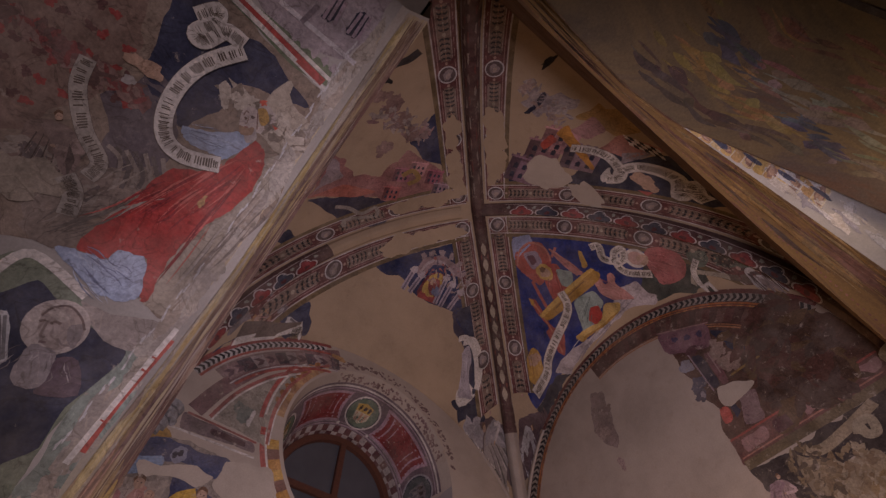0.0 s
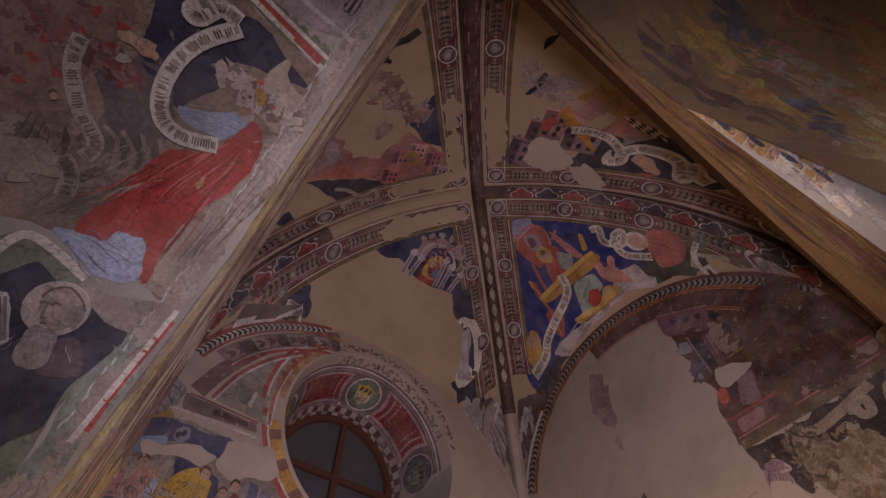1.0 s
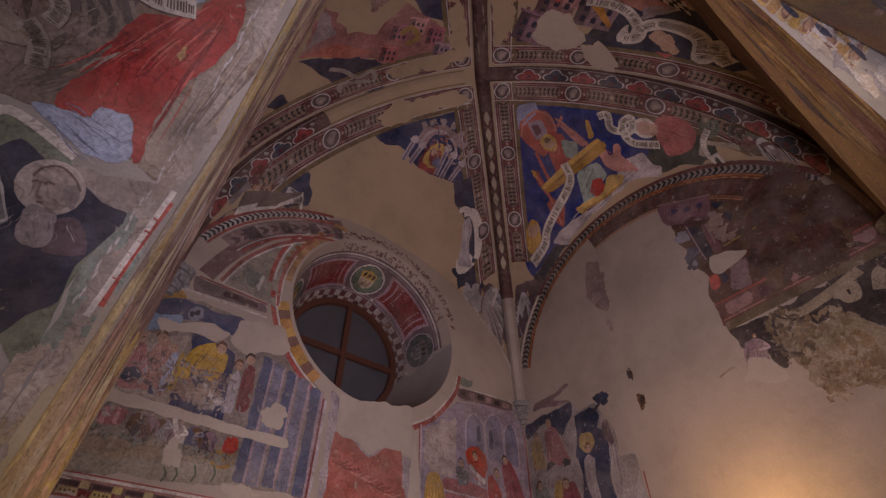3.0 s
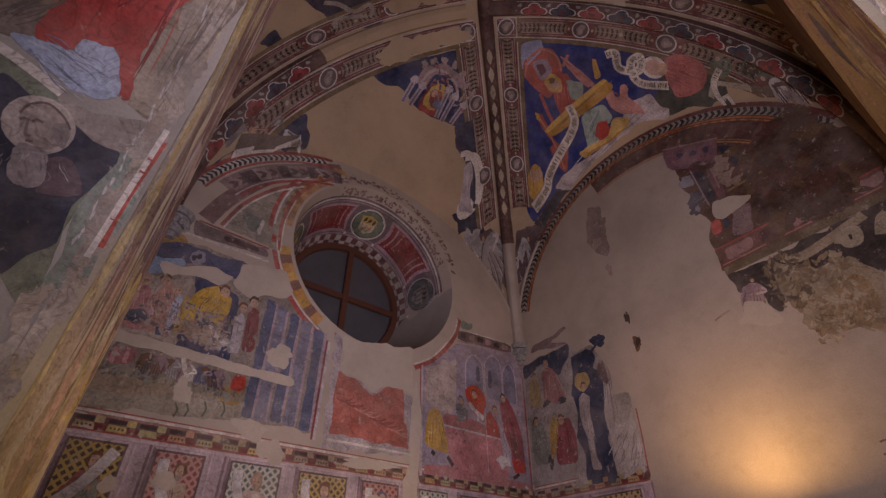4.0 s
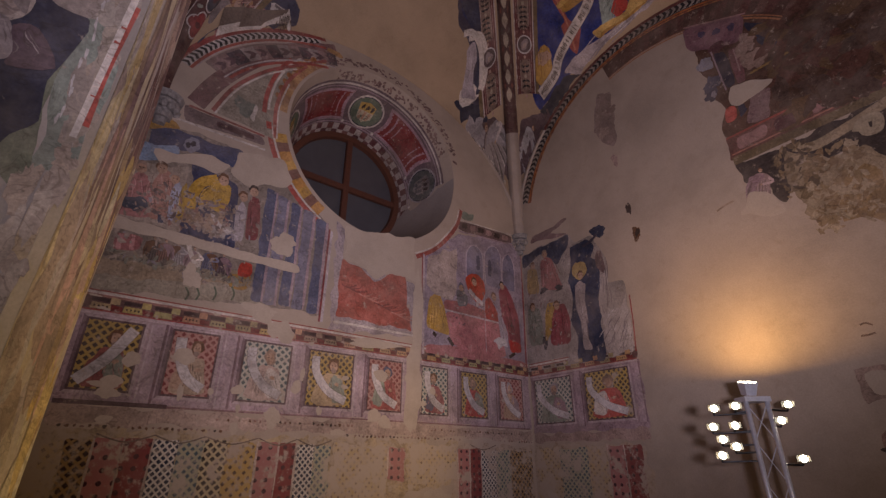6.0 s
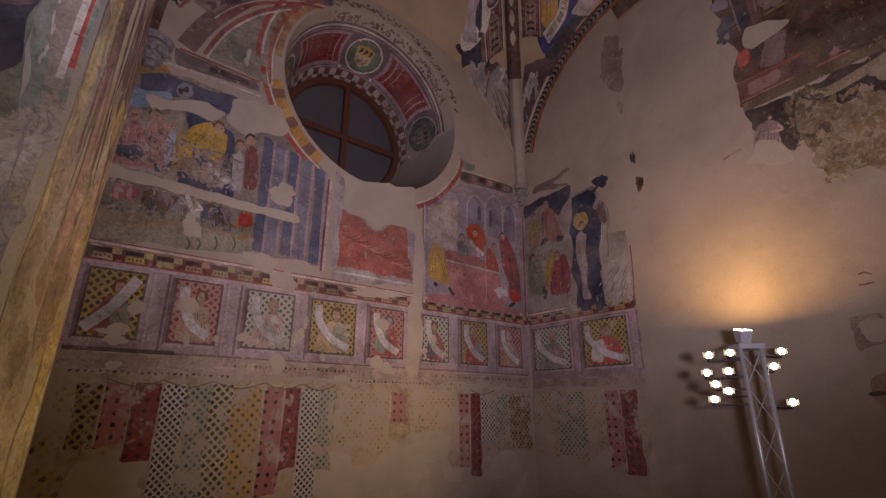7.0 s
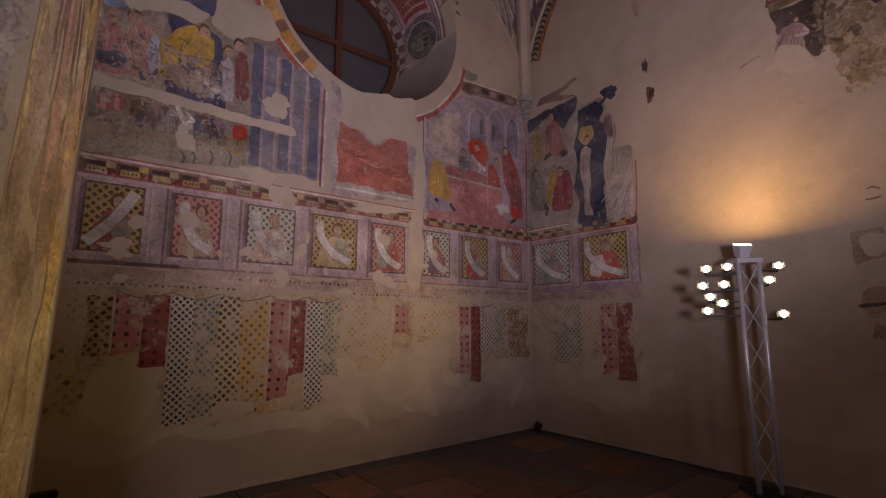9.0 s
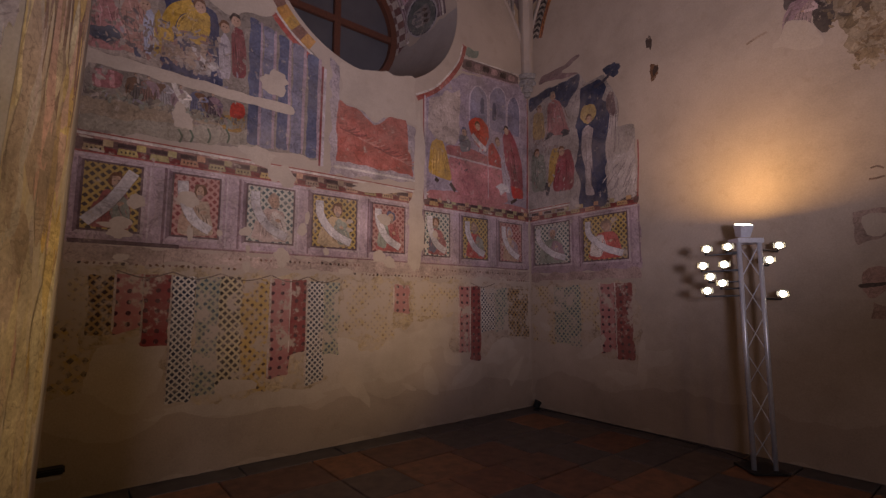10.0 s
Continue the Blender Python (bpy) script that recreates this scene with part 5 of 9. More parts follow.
tagged(paint("fresco_feast_scene", north, [
    (ragged([(4.09, 3.33), (4.1, 4.74), (4.82, 5.35), (6.13, 5.58), (6.35, 5.33), (6.35, 3.33)], 0.012, 1), (0.30,0.235,0.265), 0)], step=0, parts=[
    ("arch", [(soft([(4.98, 4.55), (4.99, 4.99), (5.05, 5.15), (5.16, 5.24), (5.28, 5.21), (5.37, 5.09), (5.38, 4.65)]), (0.20,0.175,0.225), 2), *strips([(4.98, 4.55), (4.99, 4.99), (5.05, 5.15), (5.16, 5.24), (5.28, 5.21), (5.37, 5.09), (5.38, 4.65)], 0.022, (0.42,0.34,0.37), 3), *[(soft(q), (0.05,0.05,0.09), 4) for q in ([(5.22, 4.79), (5.22, 5.03), (5.26, 5.08), (5.30, 5.04), (5.30, 4.80)],)]]),
    ("arch", [(soft([(5.42, 4.58), (5.42, 5.11), (5.52, 5.29), (5.66, 5.36), (5.78, 5.29), (5.82, 5.14), (5.81, 4.56)]), (0.22,0.19,0.24), 2), *strips([(5.42, 4.58), (5.42, 5.11), (5.52, 5.29), (5.66, 5.36), (5.78, 5.29), (5.82, 5.14), (5.81, 4.56)], 0.022, (0.42,0.34,0.37), 3), (soft([(5.48, 4.74), (5.49, 5.01), (5.53, 5.07), (5.58, 5.02), (5.57, 4.74)]), (0.05,0.05,0.09), 4)]),
    ("arch", [(soft([(5.84, 4.62), (5.86, 5.08), (5.93, 5.23), (6.03, 5.30), (6.12, 5.21), (6.16, 5.03), (6.15, 4.58)]), (0.17,0.15,0.20), 2), *strips([(5.84, 4.62), (5.86, 5.08), (5.93, 5.23), (6.03, 5.30), (6.12, 5.21), (6.16, 5.03), (6.15, 4.58)], 0.02, (0.40,0.32,0.35), 3)]),
    ("floor_band", [(soft([(4.17, 3.36), (4.71, 3.41), (5.84, 3.36), (6.28, 3.35), (6.28, 3.27), (4.17, 3.22)]), (0.38,0.15,0.14), 3)]),
    ("table", [(soft([(4.51, 3.97), (5.71, 3.96), (5.79, 3.60), (5.83, 3.36), (4.66, 3.39)], 0.003), (0.44,0.17,0.165), 4), (soft([(4.50, 4.11), (4.96, 4.16), (5.71, 4.05), (5.71, 3.94), (4.51, 3.95)], 0.003), (0.30,0.11,0.10), 4), *strips([(4.51, 3.95), (5.71, 3.94)], 0.03, (0.48,0.38,0.36), 6), *strips([(5.38, 4.57), (5.38, 3.41)], 0.014, (0.46,0.36,0.35), 6)]),
    ("yellow_robe", [*robed([(4.21, 4.07), (4.31, 4.17), (4.42, 4.17), (4.51, 3.98), (4.62, 3.56), (4.41, 3.57), (4.16, 3.62)], (0.46,0.26,0.045), 6, (4.35, 4.11), (4.41, 3.58), 0.34, 14, 3), *strips([(4.29, 3.55), (4.35, 3.51)], 0.06, UMBER, 6), *strips([(4.58, 3.52), (4.68, 3.41)], 0.06, UMBER, 6)]),
    ("grey_figure", [*robed([(4.75, 4.31), (4.91, 4.37), (5.00, 4.25), (4.99, 4.11), (4.79, 4.05)], (0.13,0.12,0.12), 6, (4.85, 4.32), (4.90, 4.09), 0.2, 8, 5), *head(*(4.86, 4.39), 0.07, SLATE, 8)]),
    ("red_figure", [*robed([(4.95, 4.58), (5.08, 4.69), (5.24, 4.71), (5.38, 4.61), (5.41, 4.41), (5.26, 4.15), (5.11, 4.26), (4.99, 4.42)], (0.44,0.06,0.025), 7, (5.11, 4.63), (5.26, 4.21), 0.34, 14, 8), *head(*(5.15, 4.55), 0.075, BROWN, 10), *strips([(5.03, 4.39), (5.16, 4.29), (5.35, 4.19)], 0.075, (0.50,0.43,0.40), 10), *strips([(5.24, 4.28), (5.20, 4.13)], 0.06, (0.46,0.38,0.35), 10)]),
    ("red_mantle", robed([(5.39, 4.28), (5.49, 4.36), (5.68, 4.12), (5.72, 3.95), (5.38, 3.97)], (0.34,0.05,0.035), 7, (5.47, 4.30), (5.60, 3.96), 0.22, 9, 9)),
    ("pale_figure", [*robed([(5.67, 4.13), (5.77, 4.09), (5.91, 3.78), (5.86, 3.55), (5.72, 3.68)], (0.40,0.33,0.36), 9, (5.73, 4.11), (5.83, 3.58), 0.16, 8, 4), *head(*(5.60, 4.38), 0.075, BROWN, 9)]),
    ("tall_figure", [*robed([(5.72, 4.53), (5.89, 4.68), (6.05, 4.48), (6.20, 4.10), (6.21, 3.56), (5.96, 3.47), (5.83, 3.87), (5.76, 4.18)], (0.25,0.055,0.065), 8, (5.86, 4.60), (6.07, 3.51), 0.30, 18, 6), *head(*(5.81, 4.63), 0.075, UMBER, 11), (soft([(5.91, 3.69), (6.20, 3.66), (6.21, 3.50), (5.95, 3.47)]), (0.42,0.04,0.03), 11), *strips([(5.90, 3.39), (6.05, 3.47)], 0.05, UMBER, 12)]),
    ("dog", [(soft([(5.53, 3.61), (5.68, 3.70), (5.82, 3.68), (5.89, 3.55), (5.77, 3.56), (5.66, 3.48), (5.62, 3.58)]), (0.50,0.45,0.43), 11)]),
    ("edge", [*strips([(4.09, 4.78), (4.11, 3.21)], 0.05, (0.44,0.35,0.34), 4), *strips([(4.07, 4.78), (4.08, 3.21)], 0.02, (0.28,0.06,0.05), 5), *strips([(6.38, 5.43), (6.31, 3.27)], 0.035, (0.26,0.05,0.05), 5)]),
    ("plaster_loss", [(ragged([(4.18, 4.74), (4.41, 4.87), (4.75, 5.05), (4.76, 4.42), (4.68, 4.16), (4.46, 4.14), (4.28, 4.17), (4.16, 4.28)], 0.05, 3), (0.40,0.31,0.26), 12)]),
    ("brushwork", dabs(4.68, 3.75, 6.1, 4.4, 70, [(0.2,0.13,0.12), (0.34,0.27,0.24), (0.26,0.12,0.1), (0.12,0.08,0.08)], 13, 64, 0.02))]), "fresco of robed figures round a pink table in an arcaded hall", "fresco")

tagged(paint("fresco_arched_border", north, [
    *strips([(3.95, 4.7), (4.29, 4.92), (4.58, 5.22), (4.79, 5.54), (4.88, 5.84)], 0.09, (0.32,0.08,0.06), 1),
    *strips([(3.93, 4.74), (4.27, 4.95), (4.55, 5.25), (4.76, 5.56), (4.84, 5.83)], 0.03, IVORY, 2),
    (soft([(4.86, 5.63), (6.14, 5.72), (6.13, 5.54), (4.82, 5.42)]), (0.15,0.09,0.08), 1),
    *strips([(4.87, 5.64), (6.16, 5.74)], 0.025, IVORY, 2),
    *strips([(4.82, 5.41), (6.15, 5.53)], 0.03, LILAC, 2),
    (soft([(4.91, 5.6), (5.04, 5.61), (5.02, 5.51), (4.9, 5.5)]), UMBER, 2),
    (soft([(5.1, 5.61), (5.23, 5.63), (5.21, 5.52), (5.08, 5.51)]), (0.3,0.18,0.16), 2),
    (soft([(5.29, 5.63), (5.43, 5.64), (5.41, 5.54), (5.27, 5.52)]), UMBER, 2),
    (soft([(5.49, 5.64), (5.63, 5.65), (5.61, 5.55), (5.47, 5.54)]), (0.3,0.18,0.16), 2),
    (soft([(5.7, 5.66), (5.84, 5.67), (5.82, 5.56), (5.68, 5.55)]), UMBER, 2),
    (soft([(5.91, 5.67), (6.06, 5.68), (6.03, 5.57), (5.88, 5.56)]), (0.3,0.18,0.16), 2),
    (ragged([(4.94, 5.83), (5.19, 5.85), (5.15, 5.72), (4.9, 5.7)], 0.03, 1), SAGE, 1)], step=0), "red and white painted moulding curving under the round window", "fresco")

tagged(paint("fresco_lunette_border", north, [
    (ragged([(0.45, 5.76), (1.38, 5.74), (1.44, 5.63), (0.5, 5.55)], 0.01, 1), (0.2,0.14,0.13), 0),
    *strips([(0.37, 5.53), (1.46, 5.56)], 0.03, IVORY, 2),
    *strips([(0.49, 5.78), (1.42, 5.76)], 0.03, (0.3,0.1,0.08), 2)], step=0, parts=[
    ("dark_panel", [(soft([(0.83, 5.71), (1.29, 5.72), (1.29, 5.64), (0.83, 5.63)]), (0.10,0.05,0.05), 2)]),
    ("green_field", [(ragged([(0.75, 5.84), (0.93, 6.33), (1.28, 6.83), (1.68, 7.18), (1.58, 6.84), (1.5, 6.35), (1.55, 5.77)], 0.015, 1), (0.30,0.25,0.19), 0), (blob(1.12, 6.09, 0.16, 0.12, 0.4), (0.2,0.2,0.16), 2), (soft([(1.25, 5.92), (1.27, 6.17), (1.23, 6.2), (1.19, 5.95)]), IVORY, 3)]),
    ("arched_moulding", [*strips([(0.75, 5.84), (0.93, 6.33), (1.28, 6.83), (1.68, 7.19), (2.12, 7.57)], 0.05, (0.30,0.1,0.08), 3), *strips([(0.78, 5.81), (0.97, 6.31), (1.3, 6.78), (1.69, 7.13)], 0.025, IVORY, 3)]),
    ("inner_moulding", [*strips([(1.56, 5.8), (1.5, 6.29), (1.59, 6.81), (1.83, 7.28)], 0.05, (0.36,0.12,0.09), 3), *strips([(1.58, 5.8), (1.54, 6.31), (1.62, 6.79)], 0.02, IVORY, 4)]),
    ("outer_band", [*strips([(0.55, 5.84), (0.75, 6.35), (1.15, 6.98), (1.67, 7.52), (2.26, 7.89)], 0.22, (0.20,0.11,0.10), 1)])]), "painted frieze and arched borders in the lunette beside the round window", "fresco")

tagged(paint("fresco_rocky_scene", east, [
    (ragged([(-5.55, 5.33), (-5.12, 5.40), (-4.74, 5.39), (-4.49, 5.40), (-4.37, 5.20), (-4.06, 5.21), (-3.91, 4.93), (-3.84, 4.73), (-3.86, 4.34), (-3.61, 4.28), (-3.59, 4.07), (-3.59, 3.62), (-3.61, 3.23), (-4.05, 3.19), (-4.82, 3.18), (-5.61, 3.21)], 0.02, 1), (0.31,0.26,0.225), 0)], step=0, parts=[
    ("dark_hill", [(ragged([(-5.54, 5.32), (-5.12, 5.38), (-4.74, 5.38), (-4.49, 5.38), (-4.52, 5.20), (-4.68, 5.03), (-4.78, 4.92), (-4.94, 5.12), (-5.13, 5.23), (-5.33, 5.16), (-5.53, 5.09)], 0.02, 1), (0.06,0.06,0.085), 1)]),
    ("water", [(ragged([(-4.48, 5.13), (-4.28, 5.16), (-4.13, 5.16), (-4.02, 4.99), (-4.10, 4.83), (-3.96, 4.73), (-3.98, 4.37), (-4.06, 4.13), (-4.00, 3.95), (-4.08, 3.76), (-4.03, 3.40), (-4.10, 3.18), (-4.59, 3.21), (-4.53, 3.59), (-4.63, 3.86), (-4.53, 4.23), (-4.59, 4.55), (-4.50, 4.83)], 0.015, 1), (0.03,0.037,0.075), 2)]),
    ("tree", [(blob(*(-3.91, 5.23), 0.13, 0.11, 0.3), (0.035,0.04,0.07), 3), *strips([(-3.94, 5.19), (-4.08, 5.10), (-4.23, 5.07)], 0.05, (0.06,0.05,0.07), 3)]),
    ("rock", [(ragged([(-4.73, 4.83), (-4.65, 5.01), (-4.47, 5.20), (-4.50, 4.89), (-4.59, 4.73)], 0.012, 1), (0.36,0.30,0.265), 3), *folds(*(-4.51, 5.17), *(-4.67, 4.80), 0.2, 8, (0.18,0.14,0.13), (0.46,0.40,0.36), 4, 4)]),
    ("rock", [(ragged([(-3.95, 4.85), (-3.86, 4.74), (-3.86, 4.34), (-3.94, 4.17), (-3.91, 3.83), (-4.03, 3.67), (-4.06, 4.11), (-3.98, 4.37)], 0.02, 2), (0.36,0.30,0.265), 3), *folds(*(-3.88, 4.77), *(-3.98, 3.71), 0.2, 14, (0.19,0.15,0.14), (0.46,0.40,0.36), 4, 5)]),
    ("rock", [(ragged([(-3.92, 3.88), (-3.72, 3.90), (-3.60, 4.08), (-3.60, 3.62), (-3.62, 3.25), (-4.04, 3.21), (-4.07, 3.54), (-3.96, 3.71)], 0.02, 3), (0.37,0.31,0.275), 3), *folds(*(-3.62, 3.85), *(-4.03, 3.23), 0.7, 24, (0.20,0.16,0.15), (0.48,0.42,0.38), 4, 6)]),
    ("rock", [(ragged([(-5.56, 4.62), (-5.15, 4.51), (-4.69, 4.35), (-4.58, 4.50), (-4.55, 4.24), (-4.63, 3.86), (-4.54, 3.59), (-4.59, 3.22), (-4.82, 3.20), (-4.63, 3.51), (-4.61, 3.85), (-4.78, 4.30), (-5.56, 4.39)], 0.015, 4), (0.34,0.28,0.245), 2)]),
    ("far_robe", robed([(-5.46, 5.00), (-5.36, 5.04), (-5.23, 4.96), (-5.21, 4.51), (-5.49, 4.56)], (0.36,0.24,0.10), 5, (-5.35, 5.01), (-5.35, 4.54), 0.3, 12, 2) + head(*(-5.32, 5.06), 0.07, BROWN, 8)),
    ("far_robe", robed([(-5.15, 5.09), (-5.00, 5.14), (-4.88, 5.06), (-4.79, 4.76), (-4.70, 4.45), (-5.15, 4.55)], (0.32,0.13,0.12), 5, (-4.99, 5.08), (-4.93, 4.51), 0.5, 16, 3) + head(*(-5.03, 5.20), 0.075, (0.3, 0.22, 0.16), 8)),
    ("near_robe", robed([(-5.53, 4.27), (-5.39, 4.31), (-5.23, 4.21), (-5.20, 3.61), (-5.53, 3.62)], (0.20,0.20,0.155), 5, (-5.37, 4.25), (-5.37, 3.62), 0.35, 14, 4) + head(*(-5.40, 4.29), 0.075, BROWN, 8)),
    ("near_robe", robed([(-5.13, 4.13), (-5.06, 4.29), (-4.93, 4.28), (-4.85, 4.06), (-4.98, 3.83), (-5.18, 3.62)], (0.40,0.25,0.07), 5, (-5.00, 4.26), (-5.10, 3.65), 0.25, 10, 5)),
    ("near_robe", robed([(-4.96, 4.13), (-4.83, 4.21), (-4.71, 4.20), (-4.63, 3.91), (-4.67, 3.52), (-5.09, 3.56)], (0.24,0.055,0.06), 6, (-4.81, 4.16), (-4.87, 3.54), 0.45, 16, 6) + head(*(-4.88, 4.20), 0.08, BROWN, 9)),
    ("bather", [(soft([(-4.47, 4.44), (-4.37, 4.51), (-4.26, 4.41), (-4.31, 4.20), (-4.30, 3.93), (-4.35, 3.60), (-4.27, 3.36), (-4.45, 3.38), (-4.42, 3.76), (-4.50, 4.08)], 0.004), (0.37,0.30,0.275), 4), *folds(*(-4.37, 4.46), *(-4.37, 3.41), 0.16, 12, (0.20,0.15,0.14), (0.46,0.39,0.36), 5, 3), (blob(*(-4.35, 4.68), 0.14, 0.16, 0.1), (0.42,0.29,0.11), 5), *head(*(-4.34, 4.59), 0.07, BROWN, 6)]),
    ("standing_figure", robed([(-4.03, 4.82), (-3.96, 4.91), (-3.90, 4.87), (-3.87, 4.58), (-3.91, 4.49), (-4.02, 4.62)], (0.14,0.085,0.085), 5, (-3.95, 4.87), (-3.95, 4.53), 0.18, 8, 7)),
    ("shadow", [(blob(*(-5.12, 4.54), 0.08, 0.05, 0.4), (0.05,0.045,0.05), 6)]),
    ("shadow", [(blob(*(-4.79, 4.50), 0.09, 0.05, 0.4), (0.05,0.045,0.05), 6)]),
    ("shadow", [(blob(*(-5.18, 3.64), 0.07, 0.1, 0.4), (0.045,0.04,0.045), 6)]),
    ("edge", [*strips([(-3.55, 4.04), (-3.56, 3.66), (-3.59, 3.22)], 0.02, (0.28,0.06,0.05), 2)]),
    ("frieze", [(ragged([(-5.32, 5.53), (-5.26, 5.65), (-4.86, 5.66), (-4.49, 5.73), (-4.48, 5.68), (-4.83, 5.58), (-4.83, 5.49)], 0.02, 7), (0.20,0.13,0.12), 1), (ragged([(-5.18, 5.54), (-4.86, 5.55), (-4.51, 5.42), (-4.83, 5.43)], 0.02, 2), (0.24,0.15,0.14), 2)]),
    ("brushwork", dabs(-5.5, 3.5, -4.8, 5.1, 110, [(0.1,0.08,0.075), (0.28,0.23,0.2), (0.2,0.15,0.13), (0.24,0.14,0.12), (0.36,0.30,0.26)], 9, 64, 0.02))]), "fresco of robed figures on rocky banks beside dark water", "fresco")

tagged(paint("fresco_lunette_ruin", east, [
    (ragged([(-1.86, 8.03), (-1.1, 7.58), (-0.52, 7.3), (-0.02, 6.9), (0.22, 6.45), (0.36, 5.95), (0.38, 5.71), (-1.75, 5.8), (-1.8, 5.99), (-1.68, 6.27), (-1.82, 6.57), (-1.76, 6.82), (-1.85, 7.08), (-1.83, 7.48)], 0.03, 1), (0.10,0.048,0.03), 0),
    ], step=0, parts=[
    ("tower", [(soft([(-1.91, 8.04), (-1.11, 7.61), (-1.25, 7.18), (-1.58, 7.32), (-1.93, 7.54)]), (0.21,0.105,0.115), 2), *[(blob(*q, 0.05, 0.06, 0.3), (0.07,0.05,0.09), 3) for q in ((-1.69, 7.70), (-1.50, 7.59), (-1.31, 7.51))], (blob(*(-1.56, 7.32), 0.11, 0.09, 0.1), (0.10,0.045,0.045), 3), *strips([(-1.90, 8.02), (-1.53, 7.82), (-1.10, 7.59)], 0.025, (0.32,0.18,0.16), 3)]),
    ("column", [(soft([(-1.63, 7.24), (-1.47, 7.17), (-1.46, 6.57), (-1.59, 6.56)]), (0.035,0.03,0.05), 3), *strips([(-1.64, 7.30), (-1.62, 6.91), (-1.60, 6.54)], 0.022, LILAC, 4)]),
    ("column", [(soft([(-1.45, 7.16), (-1.31, 7.12), (-1.34, 6.54), (-1.45, 6.54)]), (0.20,0.085,0.085), 3), *strips([(-1.37, 7.13), (-1.38, 6.55)], 0.02, (0.36,0.22,0.2), 4)]),
    ("hooded_figure", [(blob(*(-1.76, 7.14), 0.10, 0.13, 0.3), (0.27,0.25,0.27), 4), (blob(*(-1.74, 6.76), 0.13, 0.12, 0.4), (0.09,0.085,0.12), 3), (blob(*(-1.79, 6.58), 0.09, 0.09, 0.4), (0.05,0.05,0.08), 4), (blob(*(-1.76, 6.58), 0.04, 0.05, 0.3), (0.30,0.26,0.27), 5)]),
    ("night_sky", [(ragged([(-1.14, 7.44), (-0.94, 7.25), (-0.88, 6.89), (-1.00, 6.75), (-1.08, 7.02)], 0.03, 1), (0.03,0.03,0.05), 3)]),
    ("pale_figure", [(blob(*(-1.23, 7.09), 0.13, 0.16, 0.4), (0.30,0.20,0.155), 4), (blob(*(-1.17, 6.79), 0.15, 0.18, 0.4), (0.28,0.185,0.14), 4)]),
    ("gilt_line", [*strips([(-1.28, 6.60), (-1.05, 6.61), (-0.82, 6.61)], 0.035, (0.30,0.18,0.06), 4)]),
    ("red_cloth", [(ragged([(-1.67, 6.25), (-1.56, 6.22), (-1.59, 6.04), (-1.71, 6.04)], 0.012, 1), (0.40,0.085,0.06), 6), (soft([(-1.53, 6.29), (-1.46, 6.22), (-1.44, 6.08), (-1.54, 6.01)]), (0.04,0.035,0.055), 5), (ragged([(-1.38, 6.33), (-1.14, 6.25), (-1.25, 5.84), (-1.48, 5.88)], 0.03, 2), (0.22,0.135,0.125), 3)]),
    ("plaster_loss", [(ragged([(-1.54, 6.54), (-1.30, 6.50), (-1.07, 6.34), (-1.21, 6.26), (-1.52, 6.21), (-1.61, 6.32)], 0.02, 3), M_LOSS, 8)]),
    ("brushwork", dabs(-1.04, 5.66, -0.07, 7.22, 150, [(0.075,0.038,0.022), (0.12,0.066,0.03), (0.10,0.042,0.028), (0.085,0.05,0.036)], 3, 8, 0.16))]), "dark fresco remains of painted buildings and reddish hills", "fresco")

tagged(paint("fresco_lunette_frieze", east, [
    (ragged([(-1.77, 5.81), (0.21, 5.85), (0.07, 5.54), (-1.79, 5.45)], 0.012, 1), (0.15,0.065,0.05), 1),
    *strips([(-1.78, 5.8), (0.21, 5.85)], 0.028, (0.30,0.07,0.05), 3),
    *strips([(-1.76, 5.53), (0.1, 5.61)], 0.02, (0.36,0.16,0.11), 3),
    *strips([(-1.77, 5.43), (0.36, 5.51)], 0.12, (0.15,0.105,0.055), 3), (ragged([(0.05, 5.56), (0.38, 5.57), (0.38, 5.86), (0.05, 5.84)], 0.01, 1), (0.14,0.06,0.045), 1), (ragged([(-0.1, 5.44), (0.38, 5.48), (0.38, 4.3), (0.1, 4.4), (-0.3, 4.6)], 0.03, 2), (0.05,0.035,0.03), 0),
    (ragged([(-1.65, 5.74), (-1.31, 5.76), (-1.34, 5.6), (-1.66, 5.57)], 0.015, 0), (0.3,0.16,0.14), 3),
    (ragged([(-1.2, 5.75), (-0.89, 5.77), (-0.92, 5.62), (-1.22, 5.59)], 0.015, 1), (0.09,0.035,0.035), 3),
    (ragged([(-0.79, 5.77), (-0.51, 5.78), (-0.54, 5.64), (-0.82, 5.61)], 0.015, 2), (0.3,0.16,0.14), 3),
    (ragged([(-0.42, 5.78), (-0.15, 5.79), (-0.19, 5.65), (-0.45, 5.63)], 0.015, 3), (0.09,0.035,0.035), 3),
    (ragged([(-0.07, 5.79), (0.18, 5.8), (0.14, 5.67), (-0.1, 5.64)], 0.015, 4), (0.3,0.16,0.14), 3)], step=0), "red painted frieze with dark panels under the lunette", "fresco")

